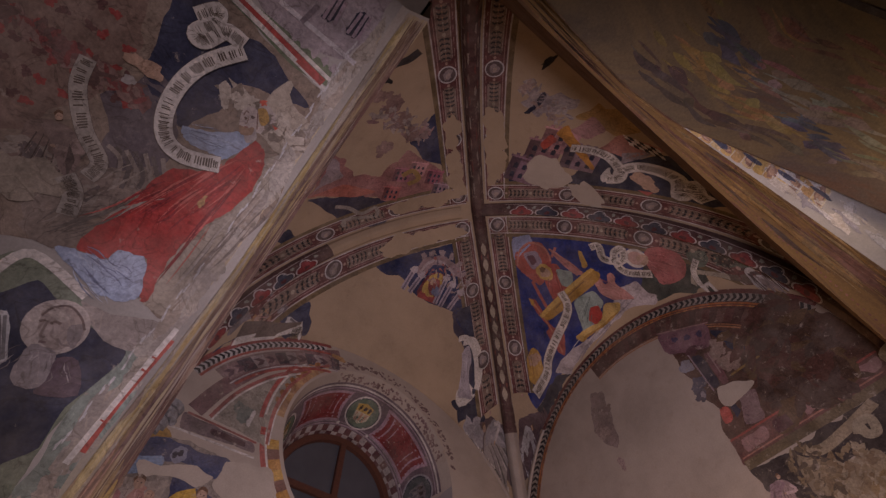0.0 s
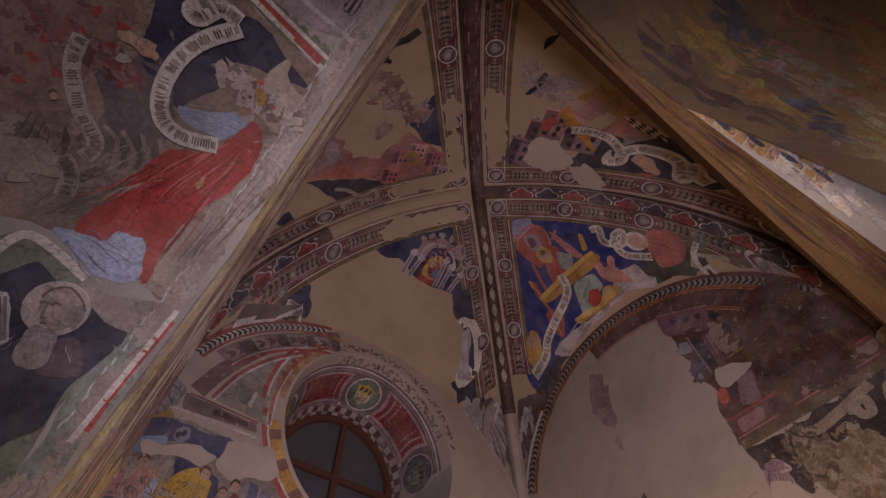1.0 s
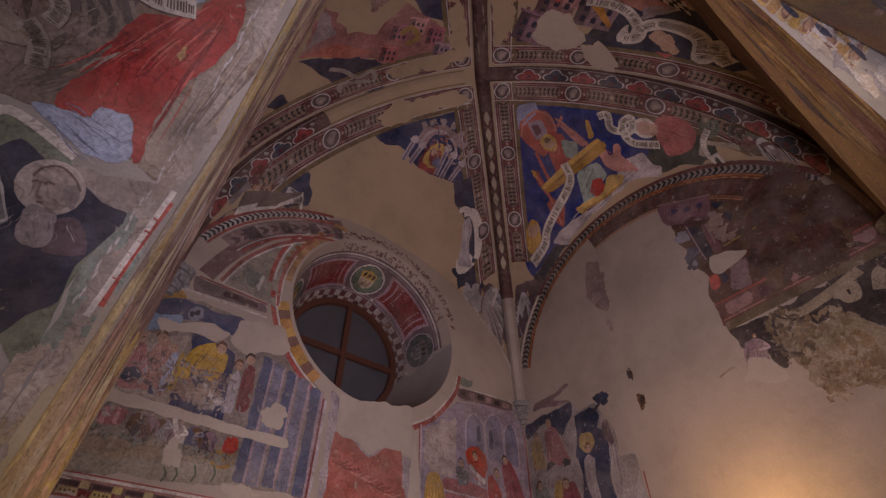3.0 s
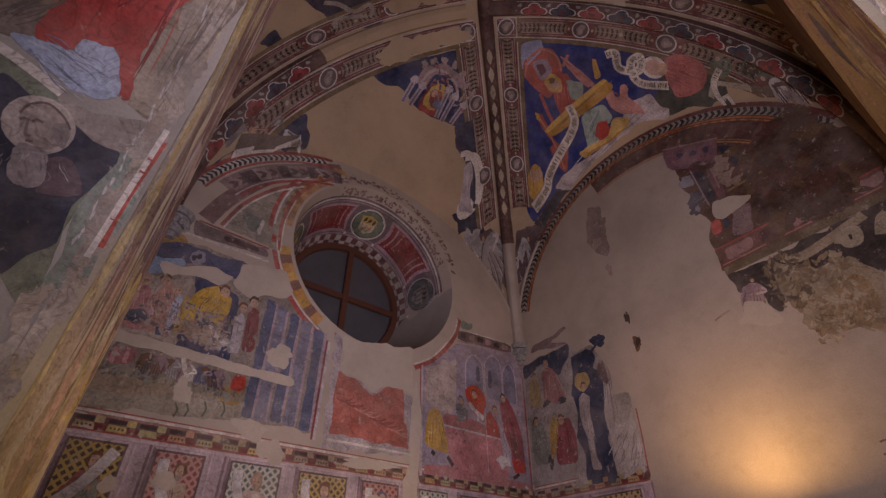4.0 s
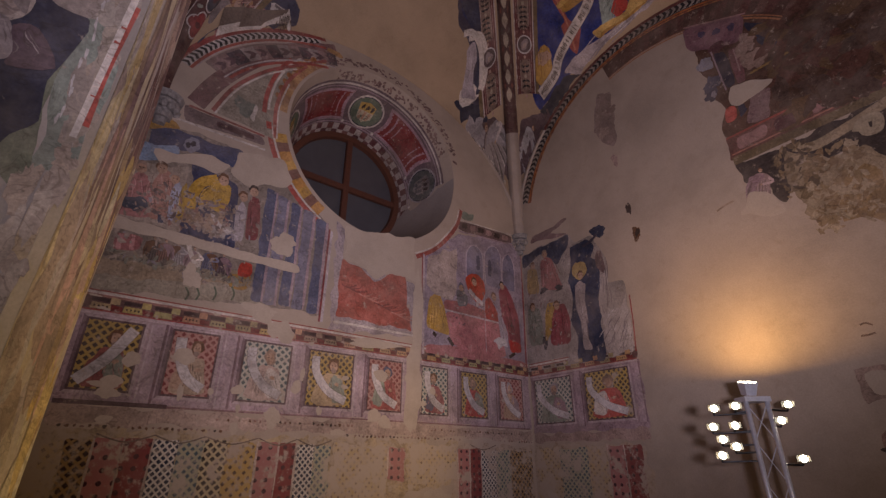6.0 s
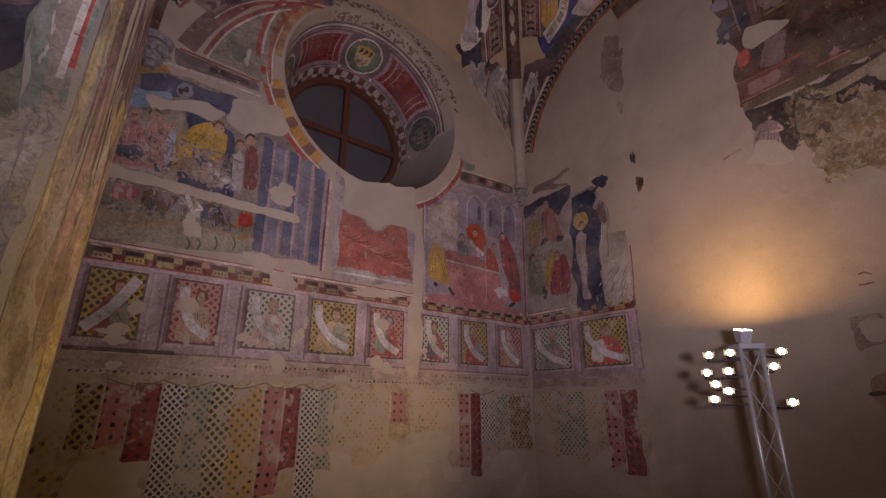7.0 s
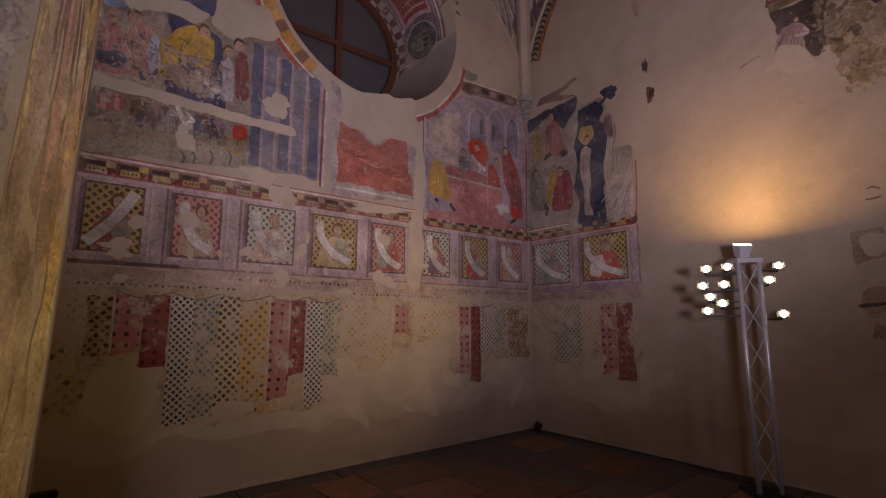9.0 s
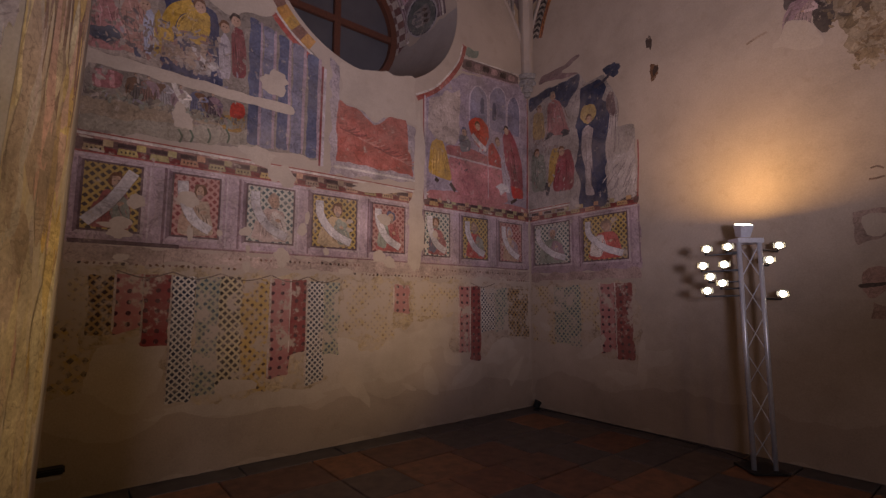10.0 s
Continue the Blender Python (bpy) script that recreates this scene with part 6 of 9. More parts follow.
tagged(paint("fresco_scroll_fragment", east, [
    (ragged([(-1.75, 5.38), (-1.34, 5.35), (0.03, 5.46), (-0.32, 4.66), (-0.44, 4.81), (-0.67, 4.98), (-0.99, 4.97), (-1.24, 4.92), (-1.36, 4.63), (-1.44, 4.71), (-1.48, 5), (-1.69, 5.05)], 0.035, 1), (0.045,0.032,0.028), 0),
    (ragged([(-1.25, 5.3), (-1.06, 5.15), (-0.87, 4.95), (-0.52, 4.98), (-0.44, 4.81), (-0.35, 4.63), (-0.6, 4.03), (-1.22, 4.4), (-1.29, 4.9)], 0.05, 3), (0.28,0.205,0.125), 2),
    (ragged([(-0.84, 4.72), (-0.58, 4.76), (-0.49, 4.51), (-0.6, 4.07), (-0.93, 4.2)], 0.05, 4), (0.25,0.16,0.075), 3),
    *strips([(-1.11, 5.29), (-0.94, 5.2), (-0.61, 5.26), (-0.26, 5.36), (-0.19, 5.38)], 0.12, (0.32,0.24,0.15), 4),
    *strips([(-0.53, 5.16), (-0.46, 5.26), (-0.34, 5.25), (-0.37, 5.11), (-0.46, 5.12), (-0.47, 5.22)], 0.1, (0.38,0.3,0.2), 5),
    *strips([(-0.16, 5.07), (-0.08, 5.24), (-0.01, 5.28)], 0.12, (0.38,0.3,0.2), 4),
    (ragged([(-1.86, 4.67), (-1.7, 4.92), (-1.53, 4.84), (-1.42, 4.68), (-1.4, 4.52), (-1.64, 4.55)], 0.03, 1), M_LOSS, 12)], step=0, parts=[
    ("brushwork", dabs(-1.15, 4.13, -0.58, 5.1, 190, [(0.24,0.165,0.09), (0.29,0.22,0.14), (0.2,0.13,0.07), (0.33,0.25,0.16)], 4, 1, 0.05)),
    ("figure", figure(-1.64, 4.75, 0.47, (0.3,0.2,0.18), MAUVE, -0.29, False, 4, wide=1.6)),
    ("brushwork", dabs(-1.34, 4.61, -0.95, 5.35, 70, [(0.1,0.07,0.045), (0.16,0.11,0.06), (0.22,0.15,0.08)], 6, 15, 0.045))]), "dark fresco fragment with a pale curling scroll and faded figures", "fresco")

tagged(paint("fresco_corner_fragment", east, [
    (ragged([(-3.5, 7.82), (-3.28, 7.72), (-3.28, 7.41), (-3.3, 7.06), (-3.29, 6.71), (-3.4, 6.64), (-3.6, 6.9), (-3.65, 7.28)], 0.05, 1), (0.24,0.17,0.14), 1),
    (blob(-3.33, 7.37, 0.12, 0.08, 0.4), (0.17,0.11,0.09), 2),
    (blob(-3.51, 6.98, 0.1, 0.12, 0.4), (0.33,0.24,0.19), 3),
    (blob(-3.4, 6.35, 0.05, 0.12, 0.4), (0.3,0.2,0.17), 2)], step=0), "small ragged fresco remnant near the vault springing", "fresco")

tagged(paint("wall_scar", east, [(blob(-3.27, 4.95, 0.075, 0.10, 0.4), BROWN, 1)], parts=[
    ("hole", [(blob(-3.25, 4.96, 0.04, 0.06, 0.4), UMBER, 2)]),
    ("hole", [(blob(-3.32, 5.4, 0.04, 0.11, 0.4), UMBER, 1)]),
    ("scratch", strips([(-2.12, 4.83), (-2.01, 4.87), (-1.9, 4.89)], 0.03, (0.26,0.18,0.12), 1)),
    ("scratch", strips([(-1.14, 2.96), (-1.08, 2.96), (-1.02, 2.97)], 0.02, (0.18,0.11,0.08), 1)),
    ("scratch", strips([(-1.12, 3.07), (-1.07, 3.08), (-1.02, 3.05)], 0.018, (0.18,0.11,0.08), 1))]), "small dark holes and scratches in the plaster", "fresco")

tagged(paint("fresco_low_fragment", east, [
    (ragged([(-1.28, 2.63), (-1.18, 2.66), (-1.04, 2.66), (-1.06, 2.38), (-1.21, 2.34), (-1.29, 2.32)], 0.03, 1), (0.31,0.21,0.165), 0),
    (ragged([(-1.21, 2.59), (-1.04, 2.6), (-1.06, 2.4), (-1.19, 2.4)], 0.03, 1), M_LOSS, 2),
    (ragged([(-1.25, 2.03), (-1.08, 2.08), (-1.1, 1.84), (-1.2, 1.78), (-1.27, 1.85)], 0.04, 1), (0.29,0.17,0.13), 0),
    (ragged([(-1.28, 1.91), (-1.09, 1.93), (-1.09, 1.9), (-1.27, 1.87)], 0.02, 1), UMBER, 2),
    (blob(-1.15, 1.63, 0.06, 0.09, 0.5), (0.27,0.17,0.13), 2)], step=0), "faded red fresco fragments low on the wall", "fresco")

tagged(paint("fresco_throned_scholar", vault, [
    (ragged([(3.95, 2.62), (4.84, 1.66), (5.57, 0.94), (6.1, 1.39), (6.1, 1.68), (6.16, 2.22), (6.2, 2.82), (6.25, 3.5), (6.28, 4.15), (6.24, 4.7), (6.08, 4.7), (5.14, 3.77)], 0.01, 1), BLUE, 0),
    (ragged([(5.58, 1.01), (6.05, 0.45), (6.37, 0.72), (6.33, 1.41), (6.32, 1.56), (6.09, 1.66)], 0.02, 1), (0.04,0.045,0.035), 1),
    (ragged([(6.37, 3.75), (6.23, 4.01), (6.26, 4.71), (6.37, 4.56), (6.37, 4.3)], 0.02, 1), (0.02,0.02,0.03), 2)], step=0.1, parts=[
    ("white_cloth", [(ragged([(5.88, 1.96), (5.95, 1.59), (6.16, 1.59), (6.25, 1.49), (6.34, 1.62), (6.22, 2.02), (6.29, 2.70), (6.30, 3.31), (6.36, 3.78), (6.19, 3.99), (6.14, 3.73), (6.18, 3.26), (6.26, 2.61)], 0.012, 1), (0.46,0.38,0.36), 2), *folds(*(6.05, 1.62), *(6.33, 3.78), 0.3, 12, (0.30,0.25,0.25), (0.52,0.45,0.42), 3, 4)]),
    ("throne", [(soft([(4.24, 2.87), (4.26, 2.51), (4.46, 2.35), (4.79, 2.43), (4.98, 2.68), (5.04, 3.01), (4.85, 3.05), (4.64, 3.07), (4.44, 3.06)]), (0.36,0.085,0.06), 4), (soft([(3.99, 2.70), (4.18, 2.39), (4.34, 2.46), (4.37, 2.83), (4.35, 3.01)]), (0.28,0.29,0.40), 4), (soft([(4.36, 2.78), (4.49, 2.54), (4.76, 2.63), (4.73, 2.90)]), (0.27,0.20,0.23), 5), (soft([(4.45, 2.77), (4.51, 2.65), (4.67, 2.70), (4.66, 2.83)]), (0.12,0.05,0.06), 6),
        *strips([(4.46, 3.04), (4.29, 2.78), (4.31, 2.51), (4.58, 2.39), (4.83, 2.50)], 0.035, (0.46,0.17,0.12), 6), *strips([(4.87, 3.06), (5.14, 3.16), (5.42, 3.25)], 0.06, (0.32,0.08,0.06), 4), *strips([(4.79, 2.43), (4.70, 2.23)], 0.05, (0.40,0.13,0.10), 4), (soft([(5.04, 3.37), (5.16, 3.29), (5.65, 3.44), (5.90, 3.33), (6.15, 3.64), (6.04, 3.69), (5.67, 3.61), (5.66, 3.49), (5.33, 3.47)]), (0.31,0.075,0.055), 4), *strips([(5.10, 3.36), (5.68, 3.48), (6.08, 3.63)], 0.03, (0.46,0.17,0.10), 6), (soft([(5.04, 3.37), (5.12, 3.33), (5.25, 3.40), (5.16, 3.43)]), GOLD, 6)]),
    ("seated_figure", [(soft([(4.79, 2.63), (4.92, 2.45), (5.29, 2.52), (5.47, 2.78), (5.38, 3.05), (5.02, 2.88)]), (0.33,0.06,0.045), 7), (soft([(4.98, 2.55), (5.22, 2.34), (5.44, 2.57), (5.28, 2.71)]), (0.25,0.29,0.24), 8), *folds(*(4.94, 2.59), *(5.39, 2.93), 0.3, 14, (0.13,0.02,0.02), (0.46,0.16,0.12), 8, 3), (blob(*(4.90, 2.75), 0.17, 0.15, 0.1), (0.46,0.28,0.07), 8), (blob(*(4.92, 2.75), 0.095, 0.09, 0.15), FLESH, 9), (blob(*(4.84, 2.74), 0.06, 0.05, 0.3), BROWN, 10)]),
    ("wing", [(soft([(4.60, 2.34), (4.75, 2.30), (5.13, 2.23), (5.37, 2.20), (5.32, 2.35), (4.92, 2.39)]), (0.42,0.17,0.14), 6), *folds(*(4.65, 2.36), *(5.35, 2.26), 0.12, 8, (0.26,0.07,0.06), (0.52,0.28,0.22), 7, 2)]),
    ("hand", [(soft([(5.42, 2.14), (5.47, 2.01), (5.69, 2.07), (5.74, 2.02), (5.61, 1.90), (5.62, 1.81), (5.71, 1.82), (5.79, 1.91), (6.08, 1.84), (6.15, 1.85), (5.99, 2.16), (5.78, 2.26)]), (0.48,0.22,0.18), 7), *folds(*(5.53, 2.12), *(6.10, 1.92), 0.2, 8, (0.30,0.11,0.09), (0.55,0.31,0.25), 8, 7)]),
    ("robe", [(soft([(5.60, 2.75), (5.67, 2.31), (5.94, 2.32), (6.00, 2.56), (6.10, 2.85), (6.11, 3.05), (5.86, 2.90)]), (0.28,0.32,0.27), 8), *folds(*(5.71, 2.39), *(6.08, 2.99), 0.34, 20, (0.11,0.14,0.12), (0.42,0.46,0.40), 9, 6)]),
    ("cushion", [(soft([(5.86, 2.61), (5.91, 2.44), (6.09, 2.52), (6.13, 2.74), (6.00, 2.80)]), (0.42,0.05,0.035), 11)]),
    ("desk", [(soft([(5.38, 3.47), (5.36, 2.05), (5.53, 1.98), (5.62, 2.10), (5.60, 3.40)]), (0.38,0.20,0.04), 9), (soft([(5.38, 3.47), (5.36, 2.05), (5.43, 2.02), (5.47, 3.45)]), (0.55,0.33,0.08), 10), (soft([(4.99, 1.97), (5.06, 1.93), (5.33, 2.05), (5.29, 2.16)]), (0.50,0.29,0.07), 9), *strips([(5.50, 3.11), (5.47, 2.31)], 0.02, (0.20,0.10,0.03), 11)]),
    ("footstool", [(soft([(5.94, 2.34), (6.07, 2.09), (6.18, 2.21), (6.22, 2.63), (6.19, 2.94), (6.19, 3.19), (6.05, 3.24), (6.07, 2.95), (6.13, 2.60)]), (0.55,0.35,0.11), 9), (soft([(6.18, 2.21), (6.22, 2.63), (6.19, 2.94), (6.19, 3.19), (6.14, 3.08), (6.19, 2.68), (6.16, 2.32)]), (0.36,0.19,0.045), 10)]),
    ("scroll", scroll([(5.35, 2.81), (5.59, 2.89), (5.73, 3.11), (5.85, 3.51), (5.98, 3.93), (6.11, 4.16), (6.14, 4.56)], 0.15, 13, IVORY)),
    ("winged_head", [(soft([(5.72, 4.28), (5.66, 4.03), (5.80, 3.98), (6.09, 4.18), (6.15, 4.43), (5.96, 4.51)]), (0.46,0.25,0.05), 6), (blob(*(5.82, 4.16), 0.1, 0.13, 0.3), FLESH, 8), *folds(*(5.69, 4.07), *(6.11, 4.42), 0.3, 10, (0.20,0.09,0.02), (0.58,0.38,0.12), 7, 5)]),
    ("scroll", scroll([(5.09, 1.76), (5.16, 1.63), (5.36, 1.73), (5.5, 1.62), (5.4, 1.51), (5.41, 1.37), (5.56, 1.46), (5.58, 1.62), (5.77, 1.59), (5.97, 1.29)], 0.13, 13, IVORY)),
    ("scroll", scroll([(6.03, 0.57), (6.17, 0.75), (6.34, 0.8), (6.34, 0.67)], 0.07, 12, IVORY)),
    ("flying_figure", [(soft([(5.7, 1.22), (5.6, 1.02), (5.69, 0.83), (5.88, 0.7), (6.04, 0.74), (6.18, 0.9), (6.21, 1.11), (6.16, 1.3), (5.95, 1.27)]), (0.36,0.11,0.095), 7), *folds(5.73, 1.19, 6.17, 0.93, 0.5, 20, (0.2,0.05,0.05), (0.48,0.2,0.17), 8, 5), (blob(5.72, 1.23, 0.1, 0.09, 0.2), FLESH, 9), (disc(5.65, 1.3, 0.17), IVORY, 8), (disc(5.65, 1.3, 0.12), (0.5,0.3,0.24), 9), (ragged([(5.91, 0.61), (5.95, 0.38), (6.12, 0.5), (6.11, 0.67)], 0.03, 1), (0.14,0.15,0.11), 4)])]), "vivid fresco of a reader at a gold desk on blue", "fresco")

tagged(paint("fresco_winged_reader", vault, [
    (ragged([(5.96, 0.49), (5.92, -0), (6.06, -0.32), (6.19, -0.4), (6.25, -0.4), (6.3, -0.13), (6.28, 0.35), (6.22, 0.91)], 0.015, 1), (0.07,0.035,0.03), 0),
    (ragged([(5.93, 0.22), (5.97, -0.04), (6.24, 0.07), (6.16, 0.42)], 0.02, 1), (0.09,0.1,0.075), 3),
    (blob(5.97, 0.22, 0.05, 0.04, 0.4), UMBER, 4),
    (blob(5.98, 0.16, 0.05, 0.04, 0.4), UMBER, 4),
    (blob(5.98, 0.1, 0.05, 0.04, 0.4), UMBER, 4),
    (blob(5.95, 0.04, 0.05, 0.04, 0.4), UMBER, 4),
    (blob(5.94, -0.02, 0.05, 0.04, 0.4), UMBER, 4),
    (blob(6.06, 0.27, 0.05, 0.04, 0.4), UMBER, 4),
    (blob(6.07, 0.21, 0.05, 0.04, 0.4), UMBER, 4),
    (blob(6.07, 0.15, 0.05, 0.04, 0.4), UMBER, 4),
    (blob(6.08, 0.08, 0.05, 0.04, 0.4), UMBER, 4),
    (blob(6.08, 0.02, 0.05, 0.04, 0.4), UMBER, 4),
    (blob(6.13, 0.32, 0.05, 0.04, 0.4), UMBER, 4),
    (blob(6.15, 0.26, 0.05, 0.04, 0.4), UMBER, 4),
    (blob(6.16, 0.2, 0.05, 0.04, 0.4), UMBER, 4),
    (blob(6.16, 0.13, 0.05, 0.04, 0.4), UMBER, 4),
    (ragged([(6.17, 0.03), (6.06, -0.26), (6.05, -0.4), (6.17, -0.4), (6.26, -0.21), (6.31, 0.05)], 0.015, 1), (0.17,0.055,0.04), 4),
    (blob(6.12, -0.03, 0.1, 0.1, 0.2), FLESH, 6)], step=0.1, parts=[
    ("scroll", scroll([(6.3, 0.89), (6.18, 0.74), (6.23, 0.58), (6.32, 0.32), (6.31, 0.15)], 0.06, 7, (0.36,0.3,0.22)))]), "fresco of a reclining figure with a scroll beside foliage", "fresco")

tagged(paint("fresco_angel", vault, [
    (ragged([(5.07, 5.55), (5.46, 5.37), (5.84, 5.28), (6.16, 5.57), (5.86, 5.6), (5.51, 5.6)], 0.03, 1), (0.10,0.06,0.06), 0),
    (blob(5.27, 5.58, 0.2, 0.15, 0.4), GREY, 4),
    (ragged([(6.09, 5.07), (6.37, 4.49), (6.37, 4.87), (6.37, 5.17), (6.32, 5.5)], 0.02, 1), (0.10,0.06,0.06), 0),
    (soft([(5.09, 5.6), (5.29, 5.6), (5.37, 5.6), (5.17, 5.6)]), IVORY, 3),
    (soft([(5.2, 5.6), (5.4, 5.6), (5.48, 5.6), (5.29, 5.6)]), BLACK, 3),
    (soft([(5.33, 5.6), (5.53, 5.6), (5.61, 5.6), (5.41, 5.6)]), IVORY, 3),
    (soft([(5.45, 5.6), (5.64, 5.6), (5.73, 5.6), (5.52, 5.6)]), BLACK, 3),
    (soft([(5.56, 5.6), (5.77, 5.6), (5.85, 5.6), (5.65, 5.6)]), IVORY, 3),
    (soft([(5.69, 5.6), (5.9, 5.6), (5.98, 5.6), (5.77, 5.6)]), BLACK, 3),
    (soft([(5.81, 5.6), (6.01, 5.6), (6.09, 5.59), (5.89, 5.6)]), IVORY, 3),
    (ragged([(4.68, 5.49), (4.93, 5.36), (5.36, 5.35), (5.45, 5.41), (4.93, 5.59)], 0.03, 1), NIGHT, 1),
    (ragged([(4.71, 5.36), (4.92, 5.19), (5.1, 5.25), (4.98, 5.43), (4.8, 5.48)], 0.03, 1), IVORY, 3),
    (ragged([(3.92, 4.45), (4.15, 4.22), (5.26, 5.4), (4.93, 5.36), (4.49, 4.83), (4.15, 4.72)], 0.03, 1), (0.05,0.04,0.06), 0)], step=0.1, parts=[
    ("figure", figure(6.04, 5.59, 0.64, (0.28,0.23,0.2), GREY, 1.79, False, 3, wide=1.7)),
    ("figure", figure(6.37, 5.33, 0.44, (0.36,0.32,0.3), GREY, 2.95, False, 3, wide=1.7)),
    ("scroll", scroll([(4.43, 4.76), (4.62, 4.67), (4.84, 4.78), (5.03, 5), (5.09, 5.19)], 0.12, 5, IVORY, False))]), "pale robed angel pair beside the corner rib", "fresco")

tagged(paint("fresco_left_prophet", vault, [
    (ragged([(0.37, 5.60), (0.47, 5.60), (0.66, 5.57), (0.84, 5.49), (1.09, 5.40), (1.35, 5.26), (1.53, 5.46), (1.56, 5.57), (1.26, 5.60), (0.82, 5.60), (0.56, 5.60)], 0.02, 1), (0.045,0.045,0.075), 0)], step=0.1, parts=[
    ("robe", [(soft([(0.52, 5.60), (0.64, 5.58), (0.79, 5.53), (0.99, 5.48), (1.14, 5.54), (1.08, 5.60), (0.80, 5.60)]), (0.30,0.12,0.115), 2), (soft([(0.70, 5.56), (0.80, 5.50), (0.96, 5.53), (0.93, 5.60), (0.80, 5.59)]), (0.20,0.22,0.32), 3), *folds(*(1.01, 5.51), *(0.57, 5.60), 0.2, 18, (0.14,0.05,0.05), (0.44,0.24,0.21), 4, 3)]),
    ("head", [(blob(*(0.76, 5.50), 0.12, 0.08, 0.2), (0.34,0.18,0.08), 4), (blob(*(0.73, 5.51), 0.06, 0.045, 0.2), FLESH, 5)]),
    ("rock_face", [(ragged([(0.44, 5.57), (0.56, 5.53), (0.66, 5.48), (0.54, 5.42), (0.47, 5.46), (0.41, 5.52)], 0.03, 2), (0.25,0.20,0.19), 1), *dabs(0.6, 5.25, 1.0, 5.45, 14, [(0.36,0.31,0.29), (0.16,0.12,0.12)], 2, 4, 0.05)]),
    ("scroll", scroll([(0.56, 5.60), (0.80, 5.60), (1.08, 5.60), (1.38, 5.56), (1.44, 5.53)], 0.16, 9, IVORY)),
    ("book", [(soft([(1.12, 5.45), (1.39, 5.49), (1.47, 5.54), (1.27, 5.54), (1.14, 5.51)]), (0.46,0.41,0.37), 8), *strips([(1.18, 5.47), (1.40, 5.52)], 0.02, (0.12,0.1,0.1), 9)])]), "fresco fragment of a pink robed figure holding a scroll", "fresco")

tagged(paint("fresco_church_fragment", vault, [
    (ragged([(2.07, 4.48), (2.36, 4.22), (2.60, 3.99), (3.19, 3.45), (3.51, 3.56), (3.88, 3.76), (4.23, 4.09), (4.55, 4.43), (4.64, 4.63), (4.53, 4.65), (4.26, 4.61), (4.08, 4.56), (4.00, 4.47), (3.71, 4.49), (3.50, 4.54), (3.11, 4.57), (2.82, 4.50), (2.57, 4.44), (2.32, 4.53)], 0.02, 1), (0.02,0.026,0.075), 0)], step=0.1, parts=[
    ("gable", [(soft([(2.81, 4.26), (2.81, 3.99), (2.99, 3.85), (3.11, 3.75), (3.34, 3.77), (3.57, 3.78), (3.76, 3.94), (3.57, 3.94), (3.30, 3.89), (3.05, 3.99), (2.99, 4.25)]), (0.30,0.20,0.19), 3), *strips([(2.90, 4.27), (2.94, 4.02), (3.12, 3.89), (3.47, 3.92), (3.68, 4.09)], 0.05, (0.40,0.31,0.29), 5), *[(blob(*q, 0.06, 0.06, 0.4), (0.34,0.25,0.23), 5) for q in ((2.79, 3.96), (2.90, 3.84), (3.07, 3.73), (3.28, 3.70), (3.50, 3.73), (3.69, 3.83), (3.89, 3.93))]]),
    ("niche", [(soft([(3.04, 4.55), (3.05, 4.20), (3.18, 4.06), (3.39, 4.03), (3.50, 4.20), (3.54, 4.52), (3.30, 4.55)]), (0.14,0.025,0.03), 4), (soft([(3.08, 4.57), (3.11, 4.45), (3.49, 4.43), (3.52, 4.52), (3.30, 4.55)]), (0.30,0.05,0.04), 5)]),
    ("enthroned_figure", [(blob(*(3.27, 4.28), 0.19, 0.2, 0.2), (0.44,0.27,0.07), 6), (blob(*(3.29, 4.29), 0.12, 0.14, 0.2), (0.22,0.06,0.05), 7), (blob(*(3.24, 4.24), 0.06, 0.06, 0.2), FLESH, 8), (blob(*(3.38, 4.35), 0.1, 0.07, 0.3), (0.16,0.16,0.22), 8)]),
    *[("column", [*strips([a, b], 0.10, (0.34,0.27,0.29), 6), *strips([a, b], 0.03, (0.13,0.10,0.13), 7), (blob(*b, 0.08, 0.06, 0.2), (0.42,0.34,0.33), 8)]) for a, b in (((2.76, 4.59), (2.77, 4.23)), ((2.91, 4.58), (2.96, 4.24)), ((3.62, 4.52), (3.61, 4.10)), ((3.81, 4.48), (3.86, 4.13)), ((3.49, 4.52), (3.44, 4.05)))],
    ("dark_field", [(ragged([(4.01, 4.48), (4.23, 4.09), (4.66, 4.52), (5.06, 5.10), (5.08, 5.32), (4.67, 4.85), (4.35, 4.64)], 0.02, 2), (0.035,0.035,0.06), 3)]),
    ("robe", [(ragged([(4.51, 4.91), (4.57, 4.76), (4.75, 4.91), (4.88, 5.17), (5.05, 5.31), (4.77, 5.41), (4.67, 5.18)], 0.02, 3), (0.36,0.30,0.30), 4), *folds(*(4.57, 4.84), *(4.90, 5.35), 0.2, 10, (0.20,0.16,0.17), (0.46,0.40,0.38), 5, 3)]),
    ("scroll", scroll([(4.31, 4.77), (4.45, 4.69), (4.66, 4.74), (4.84, 4.87), (5.04, 5.11)], 0.09, 8, IVORY, False)),
    ("brushwork", dabs(2.93, 3.8, 3.9, 4.3, 60, [(0.3,0.2,0.17), (0.12,0.08,0.1), (0.30,0.10,0.08), (0.36,0.3,0.25)], 8, 1, 0.035))]), "fresco fragment of a gabled canopy with figures on blue", "fresco")

